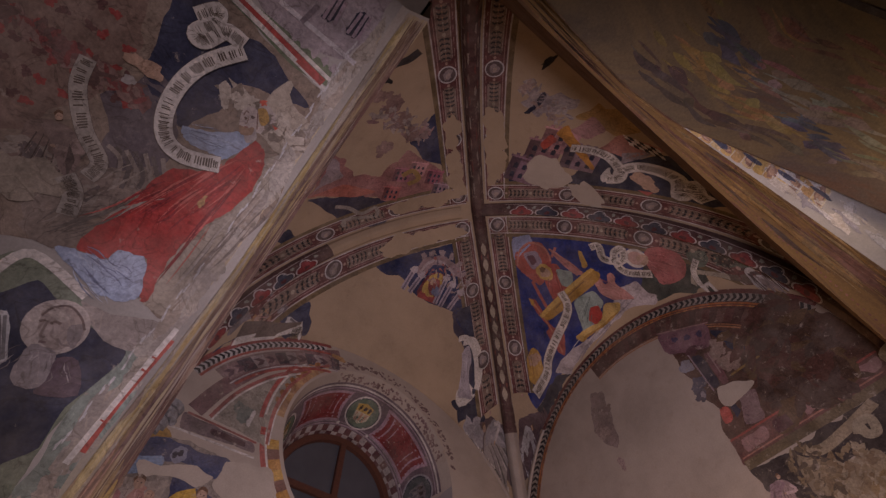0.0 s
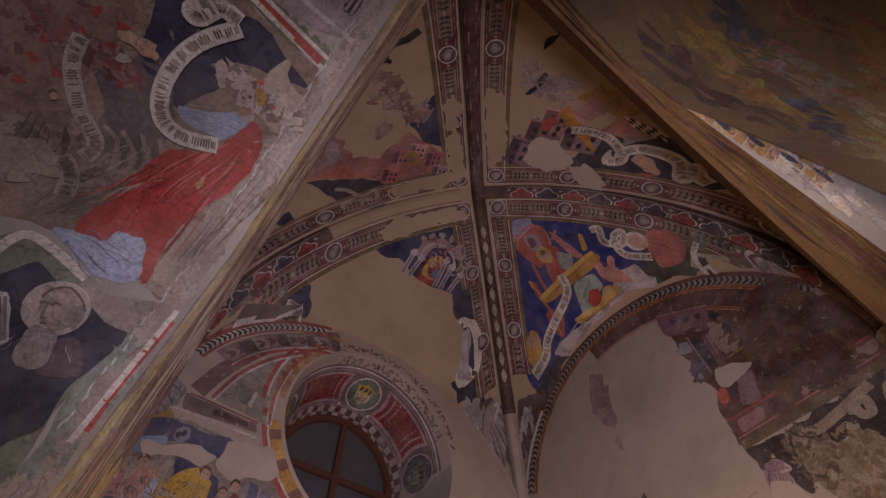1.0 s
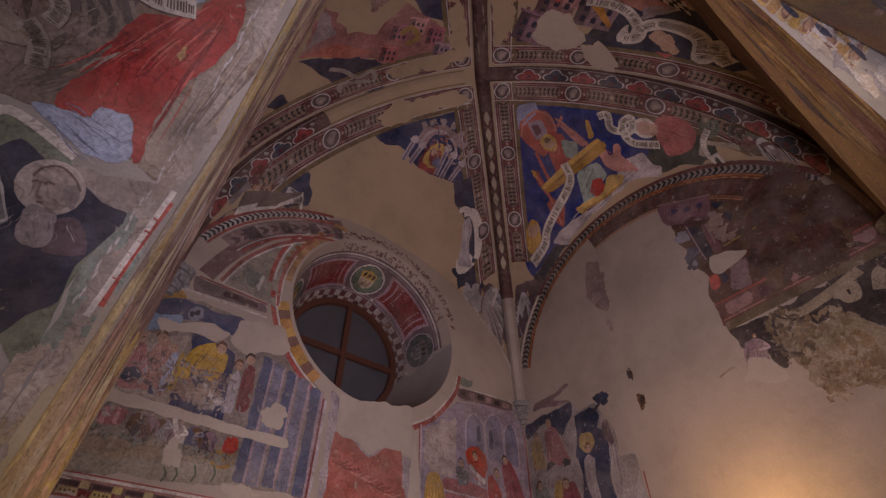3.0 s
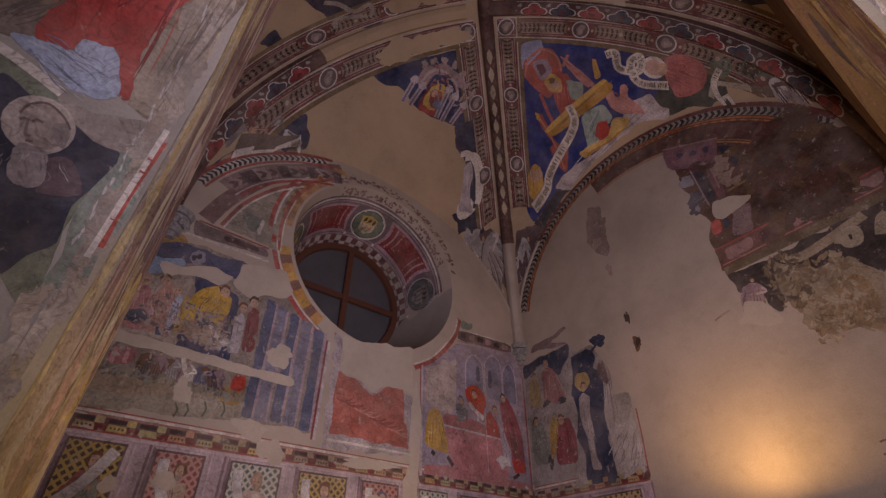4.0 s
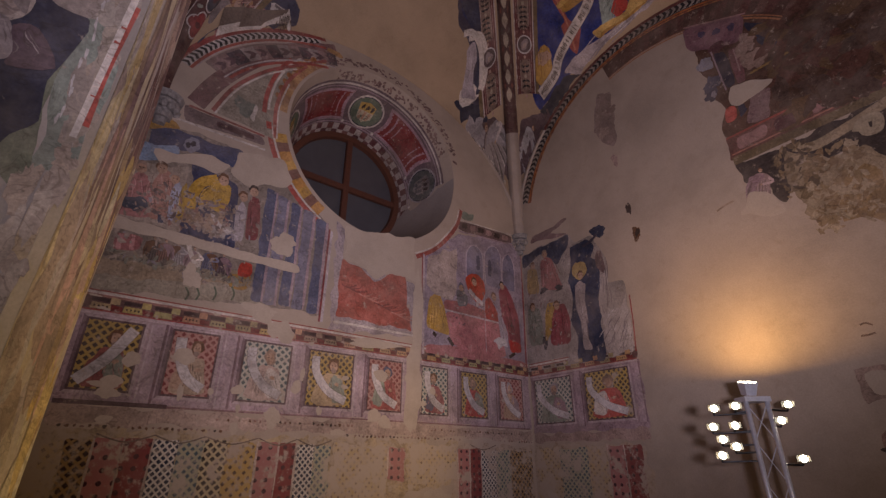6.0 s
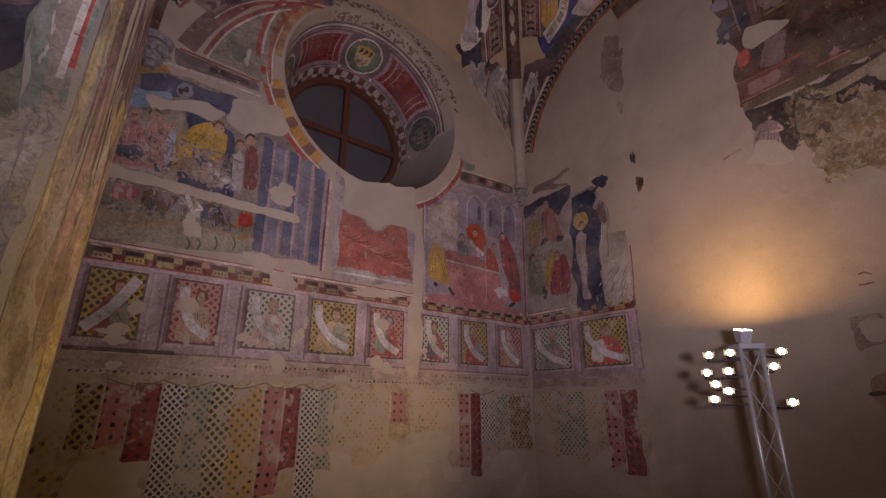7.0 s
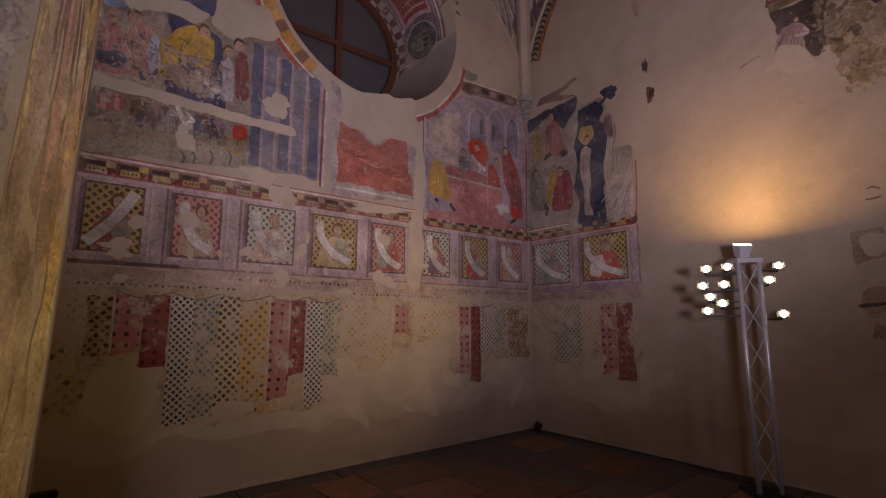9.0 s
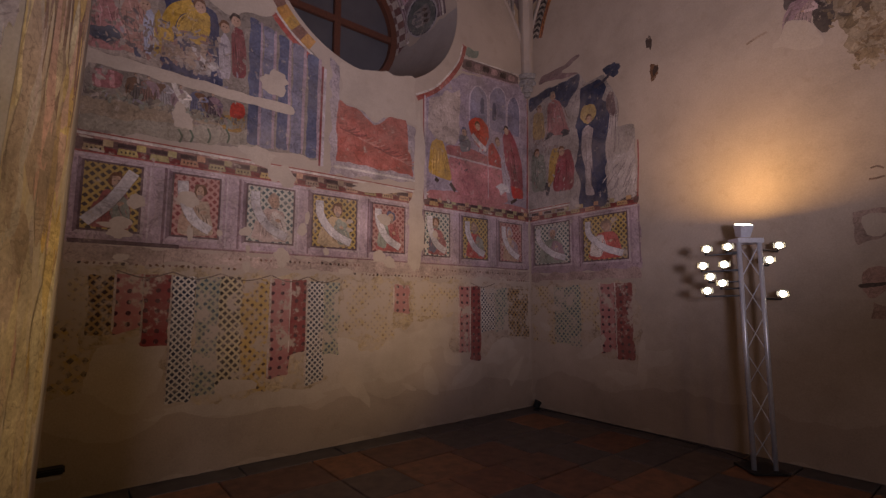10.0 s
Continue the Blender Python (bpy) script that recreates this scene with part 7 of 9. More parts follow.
tagged(paint("fresco_far_dark", vault, [
    (ragged([(0.33, 3.66), (0.56, 3.57), (1.82, 3.2), (1.91, 3.49), (1.72, 3.91), (1.14, 4.16), (0.86, 3.91)], 0.04, 1), (0.035,0.03,0.05), 0),
    (ragged([(0.26, 4.4), (0.34, 4.23), (0.68, 4.55), (0.59, 4.89)], 0.03, 1), NIGHT, 0)], step=0.1, parts=[
    ("scroll", scroll([(0.77, 3.73), (0.98, 3.71), (1.25, 3.76), (1.4, 3.57), (1.52, 3.72), (1.34, 3.82), (1.07, 3.96), (1.13, 4.1)], 0.07, 4, (0.3,0.25,0.2), False))]), "dark fresco patch with a looping scroll", "fresco")

tagged(paint("fresco_red_city", vault, [
    (ragged([(0.31, 3.61), (0.24, 2.7), (0.72, 3.08), (1.11, 2.95), (1.2, 2.32), (2.11, 2.38), (2.45, 2.71), (2.12, 3.11), (1.49, 3.38), (0.89, 3.38)], 0.04, 1), (0.30,0.13,0.11), 0),
    (ragged([(0.31, 3.61), (0.65, 3.28), (1.21, 3.27), (0.94, 3.48)], 0.02, 1), (0.38,0.12,0.08), 2),
    (ragged([(0.33, 3.5), (0.28, 2.84), (0.58, 3.12)], 0.03, 1), (0.3,0.22,0.21), 2),
    (ragged([(1.15, 2.17), (1.19, 1.52), (2.04, 2.29), (1.57, 2.37)], 0.03, 1), (0.04,0.04,0.075), 1),
    *strips([(1.43, 2.8), (1.53, 2.63), (1.72, 2.73), (1.62, 2.91)], 0.09, OCHRE, 9),
    (blob(0.32, 1.65, 0.1, 0.12, 0.5), (0.25,0.15,0.12), 2),
    (blob(0.56, 1.79, 0.1, 0.12, 0.5), (0.25,0.15,0.12), 2),
    (blob(0.82, 1.94, 0.1, 0.12, 0.5), (0.25,0.15,0.12), 2),
    (blob(1.1, 2.08, 0.1, 0.12, 0.5), (0.25,0.15,0.12), 2),
    (blob(0.86, 2.48, 0.1, 0.12, 0.5), (0.25,0.15,0.12), 2),
    (blob(0.54, 1.71, 0.1, 0.12, 0.5), (0.25,0.15,0.12), 2),
    (blob(0.8, 1.85, 0.1, 0.12, 0.5), (0.25,0.15,0.12), 2),
    (blob(1.08, 2, 0.1, 0.12, 0.5), (0.25,0.15,0.12), 2),
    (blob(0.84, 2.4, 0.1, 0.12, 0.5), (0.25,0.15,0.12), 2),
    (blob(0.53, 1.63, 0.1, 0.12, 0.5), (0.25,0.15,0.12), 2),
    *strips([(0.2, 1.44), (0.2, 1.19), (0.32, 1.02), (0.38, 0.84)], 0.1, BLACK, 3),
    (blob(0.21, 1.39, 0.1, 0.07, 0.4), BLACK, 4)], step=0.1, parts=[
    ("building", building(1.46, 2.92, 0.28, 0.28, (0.34,0.12,0.14), 2.82, 4, 2, 3)),
    ("building", building(1.64, 2.7, 0.28, 0.28, PINK, 2.81, 4, 2, 3)),
    ("building", building(2, 2.71, 0.28, 0.29, (0.28,0.08,0.1), 2.79, 4, 2, 3)),
    ("building", building(1.52, 3.34, 0.28, 0.29, ROSE, 2.83, 4, 2, 3)),
    ("building", building(2.27, 2.89, 0.28, 0.30, MAUVE, 2.77, 4, 2, 3))]), "worn fresco of pink and red roofs with a dark sky", "fresco")

tagged(paint("fresco_tower_city", vault, [
    (ragged([(3.12, 1.98), (2.93, 1.57), (3.77, 0.97), (3.7, 0.2), (4.06, 0.01), (4.18, -0.29), (4.68, -0.29), (5.22, -0.38), (5.3, 0.05), (4.64, 0.45), (4.16, 1.1)], 0.02, 1), (0.03,0.03,0.05), 0),
    (soft([(2.92, 0.91), (2.88, 0.65), (3.05, 0.65), (3.06, 0.94)]), (0.45,0.08,0.05), 9),
    (ragged([(2.93, 0.58), (2.91, 0.37), (3.84, 0.59), (3.87, 0.66)], 0.01, 1), (0.5,0.22,0.04), 8),
    (ragged([(3.03, 0.4), (3.01, 0.02), (3.33, 0.05), (3.32, 0.32)], 0.02, 1), (0.34,0.17,0.15), 8),
    (ragged([(3.58, 0.35), (3.51, -0.04), (4.07, -0.32), (3.98, 0.12)], 0.02, 1), (0.36,0.15,0.11), 8),
    (ragged([(3.84, 0.12), (4.08, -0.28), (4.01, 0.32)], 0.02, 1), (0.28,0.22,0.21), 8),
    (soft([(3.52, -0.08), (3.59, -0.1), (3.67, -0.09), (3.6, -0.06)]), IVORY, 10),
    (soft([(3.6, -0.06), (3.67, -0.09), (3.75, -0.08), (3.68, -0.05)]), BLACK, 10),
    (soft([(3.68, -0.05), (3.75, -0.08), (3.82, -0.06), (3.75, -0.03)]), IVORY, 10),
    (soft([(3.59, -0.1), (3.66, -0.13), (3.75, -0.12), (3.67, -0.09)]), BLACK, 10),
    (soft([(3.67, -0.09), (3.75, -0.12), (3.83, -0.1), (3.75, -0.08)]), IVORY, 10),
    (soft([(3.75, -0.08), (3.83, -0.1), (3.9, -0.09), (3.82, -0.06)]), BLACK, 10),
    (soft([(3.66, -0.13), (3.74, -0.16), (3.82, -0.14), (3.75, -0.12)]), IVORY, 10),
    (soft([(3.75, -0.12), (3.82, -0.14), (3.89, -0.13), (3.83, -0.1)]), BLACK, 10),
    (soft([(3.83, -0.1), (3.89, -0.13), (3.97, -0.12), (3.9, -0.09)]), IVORY, 10),
    (soft([(3.74, -0.16), (3.81, -0.18), (3.89, -0.17), (3.82, -0.14)]), BLACK, 10),
    (soft([(3.82, -0.14), (3.89, -0.17), (3.96, -0.16), (3.89, -0.13)]), IVORY, 10),
    (soft([(3.89, -0.13), (3.96, -0.16), (4.04, -0.14), (3.97, -0.12)]), BLACK, 10),
    (soft([(3.81, -0.18), (3.89, -0.21), (3.96, -0.2), (3.89, -0.17)]), IVORY, 10),
    (soft([(3.89, -0.17), (3.96, -0.2), (4.04, -0.18), (3.96, -0.16)]), BLACK, 10),
    (soft([(3.96, -0.16), (4.04, -0.18), (4.12, -0.17), (4.04, -0.14)]), IVORY, 10),
    (soft([(3.89, -0.21), (3.96, -0.24), (4.03, -0.22), (3.96, -0.2)]), BLACK, 10),
    (soft([(3.96, -0.2), (4.03, -0.22), (4.11, -0.21), (4.04, -0.18)]), IVORY, 10),
    (soft([(4.04, -0.18), (4.11, -0.21), (4.18, -0.2), (4.12, -0.17)]), BLACK, 10),
    (soft([(3.96, -0.24), (4.02, -0.26), (4.1, -0.25), (4.03, -0.22)]), IVORY, 10),
    (soft([(4.03, -0.22), (4.1, -0.25), (4.17, -0.24), (4.11, -0.21)]), BLACK, 10),
    (soft([(4.11, -0.21), (4.17, -0.24), (4.25, -0.22), (4.18, -0.2)]), IVORY, 10),
    (ragged([(4.05, 0.63), (3.97, 0.43), (4.19, 0.55), (4.19, 0.7)], 0.03, 1), IVORY, 9),
    (blob(4.49, 0.22, 0.22, 0.12, 0.3), FLESH, 9),
    ([(4.59, 0.4), (4.75, 0.25), (4.77, 0.35)], (0.4,0.09,0.07), 9),
    (blob(3.45, 1.24, 0.36, 0.36, 0.25), M_LOSS, 14),
    (blob(4.27, 1.06, 0.4, 0.16, 0.3), M_LOSS, 14),
    (ragged([(2.13, 0.58), (2.19, 0.26), (2.64, -0.01), (2.74, 0.1), (2.48, 0.59)], 0.05, 1), (0.3,0.24,0.22), 1),
    (ragged([(2.3, 0.66), (2.21, 0.23), (2.3, 0.27), (2.36, 0.63)], 0.03, 1), NIGHT, 2),
    (blob(1.86, -0.11, 0.05, 0.12, 0.4), BLACK, 2),
    (ragged([(2.87, 0.19), (2.86, -0.16), (3.5, -0.32), (3.61, -0.29), (3.51, -0)], 0.04, 1), (0.34,0.19,0.06), 0)], step=0.1, parts=[
    ("building", building(3.23, 1.72, 0.55, 0.52, (0.2,0.11,0.13), 2.73, 3, 2, 3)),
    ("building", building(3.21, 1.22, 0.55, 0.50, (0.26,0.13,0.13), 2.64, 3, 2, 3)),
    ("building", building(3.21, 0.86, 0.55, 0.47, PINK, 2.60, 3, 2, 3)),
    ("building", building(3.7, 0.85, 0.55, 0.49, MAUVE, 2.56, 3, 2, 3)),
    ("scroll", scroll([(3.3, 0.61), (3.53, 0.42), (3.8, 0.31), (4.12, 0.34)], 0.15, 11, IVORY)),
    ("scroll", scroll([(4.15, 0.6), (4.24, 0.47), (4.13, 0.31), (4.21, 0.09), (4.45, -0.08), (4.68, -0.13), (4.94, 0.01), (4.92, -0.1), (4.78, -0.24), (5.01, -0.18), (5.13, -0.21)], 0.2, 11, IVORY))]), "fresco of tilted towers, a scroll and a black and white checker", "fresco")

tagged(paint("fresco_soffit_prophet", soffit, [
    (ragged([(-1.23, 4.14), (-1.97, 5.31), (-0.99, 6.14), (-0.67, 5.95), (-0.17, 5.88), (-0.14, 5.67), (-0.02, 5.07), (-0.2, 4.15), (-0.88, 4.25)], 0.02, 1), (0.24,0.17,0.12), 0),
    (ragged([(-1.07, 5.36), (-1.17, 5.92), (-1.03, 6.03), (-0.85, 5.89), (-0.64, 5.9), (-0.38, 5.83), (-0.19, 5.76), (-0.5, 5.67), (-0.61, 5.61), (-0.6, 5.46), (-0.73, 5.2), (-0.88, 5.24)], 0.03, 1), (0.03,0.03,0.055), 1),
    (ragged([(-1.16, 5.1), (-1.02, 5.41), (-0.78, 5.24), (-0.67, 4.88), (-0.89, 4.72)], 0.04, 1), (0.12,0.09,0.09), 1),
    (ragged([(-1.54, 4.61), (-1.94, 5.3), (-1.27, 5.87), (-1.12, 5.48), (-1.22, 5.01), (-1.34, 4.77)], 0.05, 1), (0.20,0.125,0.09), 1)], step=0.1, parts=[
    ("red_ground", [(blob(-1.79, 5.25, 0.03, 0.025, 0.5), (0.12,0.055,0.045), 2), (blob(-1.6, 5.26, 0.03, 0.025, 0.5), (0.28,0.05,0.04), 2), (blob(-1.4, 5.27, 0.03, 0.025, 0.5), (0.12,0.055,0.045), 2), (blob(-1.19, 5.28, 0.03, 0.025, 0.5), (0.28,0.05,0.04), 2), (blob(-1.5, 4.86, 0.03, 0.025, 0.5), (0.12,0.055,0.045), 2), (blob(-1.61, 5.4, 0.03, 0.025, 0.5), (0.28,0.05,0.04), 2), (blob(-1.4, 5.41, 0.03, 0.025, 0.5), (0.12,0.055,0.045), 2), (blob(-1.19, 5.42, 0.03, 0.025, 0.5), (0.28,0.05,0.04), 2), (blob(-1.51, 5, 0.03, 0.025, 0.5), (0.12,0.055,0.045), 2), (blob(-1.31, 5, 0.03, 0.025, 0.5), (0.28,0.05,0.04), 2), (blob(-1.41, 5.55, 0.03, 0.025, 0.5), (0.12,0.055,0.045), 2), (blob(-1.72, 5.13, 0.03, 0.025, 0.5), (0.28,0.05,0.04), 2), (blob(-1.52, 5.13, 0.03, 0.025, 0.5), (0.12,0.055,0.045), 2), (blob(-1.32, 5.13, 0.03, 0.025, 0.5), (0.28,0.05,0.04), 2), (blob(-1.1, 5.14, 0.03, 0.025, 0.5), (0.12,0.055,0.045), 2), (blob(-1.72, 5.26, 0.03, 0.025, 0.5), (0.28,0.05,0.04), 2), (blob(-1.53, 5.26, 0.03, 0.025, 0.5), (0.12,0.055,0.045), 2), (blob(-1.33, 5.27, 0.03, 0.025, 0.5), (0.28,0.05,0.04), 2), (blob(-1.11, 5.28, 0.03, 0.025, 0.5), (0.12,0.055,0.045), 2), (blob(-1.43, 4.86, 0.03, 0.025, 0.5), (0.28,0.05,0.04), 2), (blob(-1.54, 5.4, 0.03, 0.025, 0.5), (0.12,0.055,0.045), 2), (blob(-1.33, 5.41, 0.03, 0.025, 0.5), (0.28,0.05,0.04), 2), (blob(-1.64, 5, 0.03, 0.025, 0.5), (0.12,0.055,0.045), 2), (blob(-1.44, 5, 0.03, 0.025, 0.5), (0.28,0.05,0.04), 2), (blob(-1.23, 5, 0.03, 0.025, 0.5), (0.12,0.055,0.045), 2), (blob(-1.33, 5.55, 0.03, 0.025, 0.5), (0.28,0.05,0.04), 2), (blob(-1.65, 5.13, 0.03, 0.025, 0.5), (0.12,0.055,0.045), 2), (blob(-1.45, 5.13, 0.03, 0.025, 0.5), (0.28,0.05,0.04), 2), (blob(-1.24, 5.14, 0.03, 0.025, 0.5), (0.12,0.055,0.045), 2), (blob(-1.03, 5.14, 0.03, 0.025, 0.5), (0.28,0.05,0.04), 2)]),
    ("rock_face", [(ragged([(-0.66, 5.61), (-0.46, 5.6), (-0.38, 5.83), (-0.14, 5.67), (-0.18, 5.39), (-0.36, 5.43)], 0.04, 1), (0.38,0.30,0.22), 2), (ragged([(-0.24, 5.3), (-0.13, 5.56), (-0.15, 4.73), (-0.26, 4.67)], 0.03, 1), (0.3,0.24,0.18), 2), (ragged([(-0.38, 4.59), (-0.19, 4.79), (-0.21, 4.16), (-0.36, 4.19)], 0.03, 1), (0.33,0.26,0.19), 2), *folds(-1.02, 4.29, -0.76, 4.93, 0.5, 30, (0.15,0.115,0.09), (0.31,0.245,0.19), 3, 7), *folds(-0.22, 4.23, -0.1, 5.27, 0.2, 20, (0.19,0.145,0.115), (0.37,0.3,0.24), 3, 8), (ragged([(-1.21, 4.41), (-1.01, 4.67), (-0.72, 4.92), (-0.73, 4.71), (-0.83, 4.26), (-1.04, 4.24)], 0.05, 1), (0.23,0.17,0.13), 2)]),
    ("drapery", [*strips([(-0.99, 4.88), (-0.89, 4.84), (-0.83, 4.68)], 0.025, (0.27,0.21,0.165), 3), *strips([(-0.95, 4.9), (-0.84, 4.84), (-0.8, 4.7)], 0.025, (0.13,0.1,0.085), 3), *strips([(-0.9, 4.91), (-0.79, 4.83), (-0.76, 4.73)], 0.025, (0.27,0.21,0.165), 3), *strips([(-0.86, 4.93), (-0.75, 4.83), (-0.73, 4.75)], 0.025, (0.13,0.1,0.085), 3), *strips([(-0.81, 4.95), (-0.7, 4.83), (-0.69, 4.78)], 0.025, (0.27,0.21,0.165), 3), *strips([(-0.77, 4.96), (-0.65, 4.83), (-0.65, 4.8)], 0.025, (0.13,0.1,0.085), 3), *strips([(-0.72, 4.98), (-0.6, 4.82), (-0.62, 4.83)], 0.025, (0.27,0.21,0.165), 3)]),
    ("robe", [(soft([(-0.35, 5.39), (-0.27, 5.36), (-0.21, 5.25), (-0.20, 5.07), (-0.24, 4.92), (-0.30, 4.78), (-0.35, 4.62), (-0.36, 4.42), (-0.32, 4.20), (-0.35, 4.18), (-0.42, 4.29), (-0.46, 4.42), (-0.61, 4.39), (-0.63, 4.30), (-0.80, 4.28), (-0.78, 4.49), (-0.70, 4.71), (-0.70, 4.80), (-0.65, 4.96), (-0.47, 5.06), (-0.43, 5.12), (-0.39, 5.27)], 0.006), (0.35,0.04,0.032), 4), *folds(*(-0.34, 5.25), *(-0.64, 4.38), 0.26, 22, (0.24,0.03,0.03), (0.50,0.12,0.09), 5, 9), *folds(*(-0.29, 5.24), *(-0.34, 4.23), 0.09, 14, (0.20,0.025,0.025), (0.48,0.11,0.085), 6, 4), *folds(*(-0.49, 5.02), *(-0.78, 4.31), 0.3, 12, (0.24,0.03,0.03), (0.50,0.12,0.09), 6, 12), (soft([(-0.42, 4.85), (-0.41, 4.92), (-0.39, 4.93), (-0.39, 4.83)]), (0.45,0.25,0.10), 8)]),
    ("sleeve", [(soft([(-0.75, 5.21), (-0.67, 5.24), (-0.58, 5.28), (-0.45, 5.38), (-0.39, 5.46), (-0.36, 5.38), (-0.38, 5.29), (-0.44, 5.17), (-0.53, 5.16), (-0.62, 5.14), (-0.70, 5.16)], 0.006), (0.30,0.34,0.42), 4), *folds(*(-0.70, 5.21), *(-0.41, 5.31), 0.16, 16, (0.15,0.17,0.23), (0.42,0.46,0.52), 5, 7)]),
    ("tunic", [(soft([(-0.88, 4.24), (-0.80, 4.28), (-0.63, 4.30), (-0.61, 4.39), (-0.46, 4.42), (-0.36, 4.20), (-0.44, 4.13), (-0.59, 4.12)], 0.006), (0.34,0.37,0.45), 4), *folds(*(-0.78, 4.27), *(-0.42, 4.16), 0.25, 26, (0.17,0.18,0.25), (0.45,0.47,0.53), 5, 5)]),
    ("brushwork", dabs(-1.36, 4.57, -0.86, 4.67, 110, [(0.18,0.13,0.1), (0.28,0.22,0.17), (0.14,0.105,0.09), (0.25,0.18,0.14)], 3, 36, 0.04)),
    ("brushwork", dabs(-1.79, 5.18, -0.95, 5.25, 90, [(0.22,0.06,0.05), (0.13,0.07,0.055), (0.24,0.14,0.11), (0.17,0.08,0.065)], 3, 43, 0.045)),
    ("brushwork", dabs(-0.66, 5.5, -0.09, 5.57, 60, [(0.42,0.34,0.26), (0.2,0.15,0.11)], 3, 50, 0.05)),
    ("scroll", scroll([(-0.68, 5.81), (-0.81, 5.63), (-0.87, 5.45), (-0.86, 5.25), (-0.78, 5.1), (-0.64, 5.06), (-0.44, 5.13)], 0.1, 10, IVORY)),
    ("scroll", scroll([(-0.99, 5.81), (-0.91, 5.91), (-0.89, 5.84), (-0.95, 5.73), (-0.89, 5.72), (-0.82, 5.84), (-0.7, 5.84)], 0.1, 10, IVORY)),
    ("scroll", scroll([(-1.32, 5.25), (-1.28, 5.08), (-1.13, 4.89), (-0.97, 4.77), (-0.97, 4.66)], 0.09, 8, (0.36,0.30,0.24))),
    ("scroll", scroll([(-1.06, 4.61), (-0.97, 4.54), (-0.93, 4.42)], 0.1, 8, (0.36,0.30,0.24))),
    ("figure", figure(-1.17, 4.51, 0.42, (0.2,0.13,0.1), (0.24,0.16,0.13), 0.25, False, 4, wide=2)),
    ("head", [(disc(-0.4, 5.52, 0.095), (0.42,0.33,0.275), 5), (soft([(-0.46, 5.61), (-0.43, 5.64), (-0.41, 5.61), (-0.43, 5.59)]), (0.5,0.1,0.06), 7), ([(-0.32, 5.53), (-0.28, 5.53), (-0.29, 5.51)], (0.5,0.1,0.06), 7), (ragged([(-0.44, 5.56), (-0.4, 5.59), (-0.35, 5.54), (-0.36, 5.49), (-0.39, 5.5)], 0.005, 1), (0.42,0.24,0.07), 7), (ragged([(-0.51, 5.51), (-0.46, 5.56), (-0.41, 5.52), (-0.39, 5.45), (-0.43, 5.4), (-0.48, 5.41)], 0.004, 1), (0.43,0.335,0.28), 8), (ragged([(-0.48, 5.41), (-0.44, 5.42), (-0.4, 5.45), (-0.39, 5.4), (-0.44, 5.37)], 0.008, 1), (0.30,0.18,0.11), 9), *strips([(-0.49, 5.48), (-0.49, 5.51), (-0.47, 5.51)], 0.008, (0.2,0.12,0.09), 10), (blob(-0.44, 5.5, 0.012, 0.01, 0.2), (0.1,0.06,0.05), 10), (blob(-0.47, 5.47, 0.01, 0.009, 0.2), (0.12,0.07,0.05), 10), *strips([(-0.46, 5.49), (-0.45, 5.45), (-0.46, 5.44)], 0.007, (0.26,0.17,0.13), 10), *strips([(-0.45, 5.42), (-0.43, 5.43)], 0.007, (0.3,0.1,0.08), 11), *strips([(-0.43, 5.54), (-0.38, 5.45)], 0.008, (0.22,0.13,0.1), 9), (ragged([(-0.43, 5.39), (-0.39, 5.44), (-0.35, 5.39), (-0.39, 5.34)], 0.006, 1), (0.38,0.31,0.27), 7), (blob(-1.07, 5.39, 0.1, 0.05, 0.4), FLESH, 7), (blob(-1.1, 5.27, 0.035, 0.03, 0.3), (0.36,0.3,0.26), 8)]),
    ("worn_patch", [(blob(-1.21, 4.49, 0.18, 0.14, 0.4), (0.3,0.235,0.17), 9)])]), "large fresco of a red robed figure with a curling lettered scroll", "fresco")

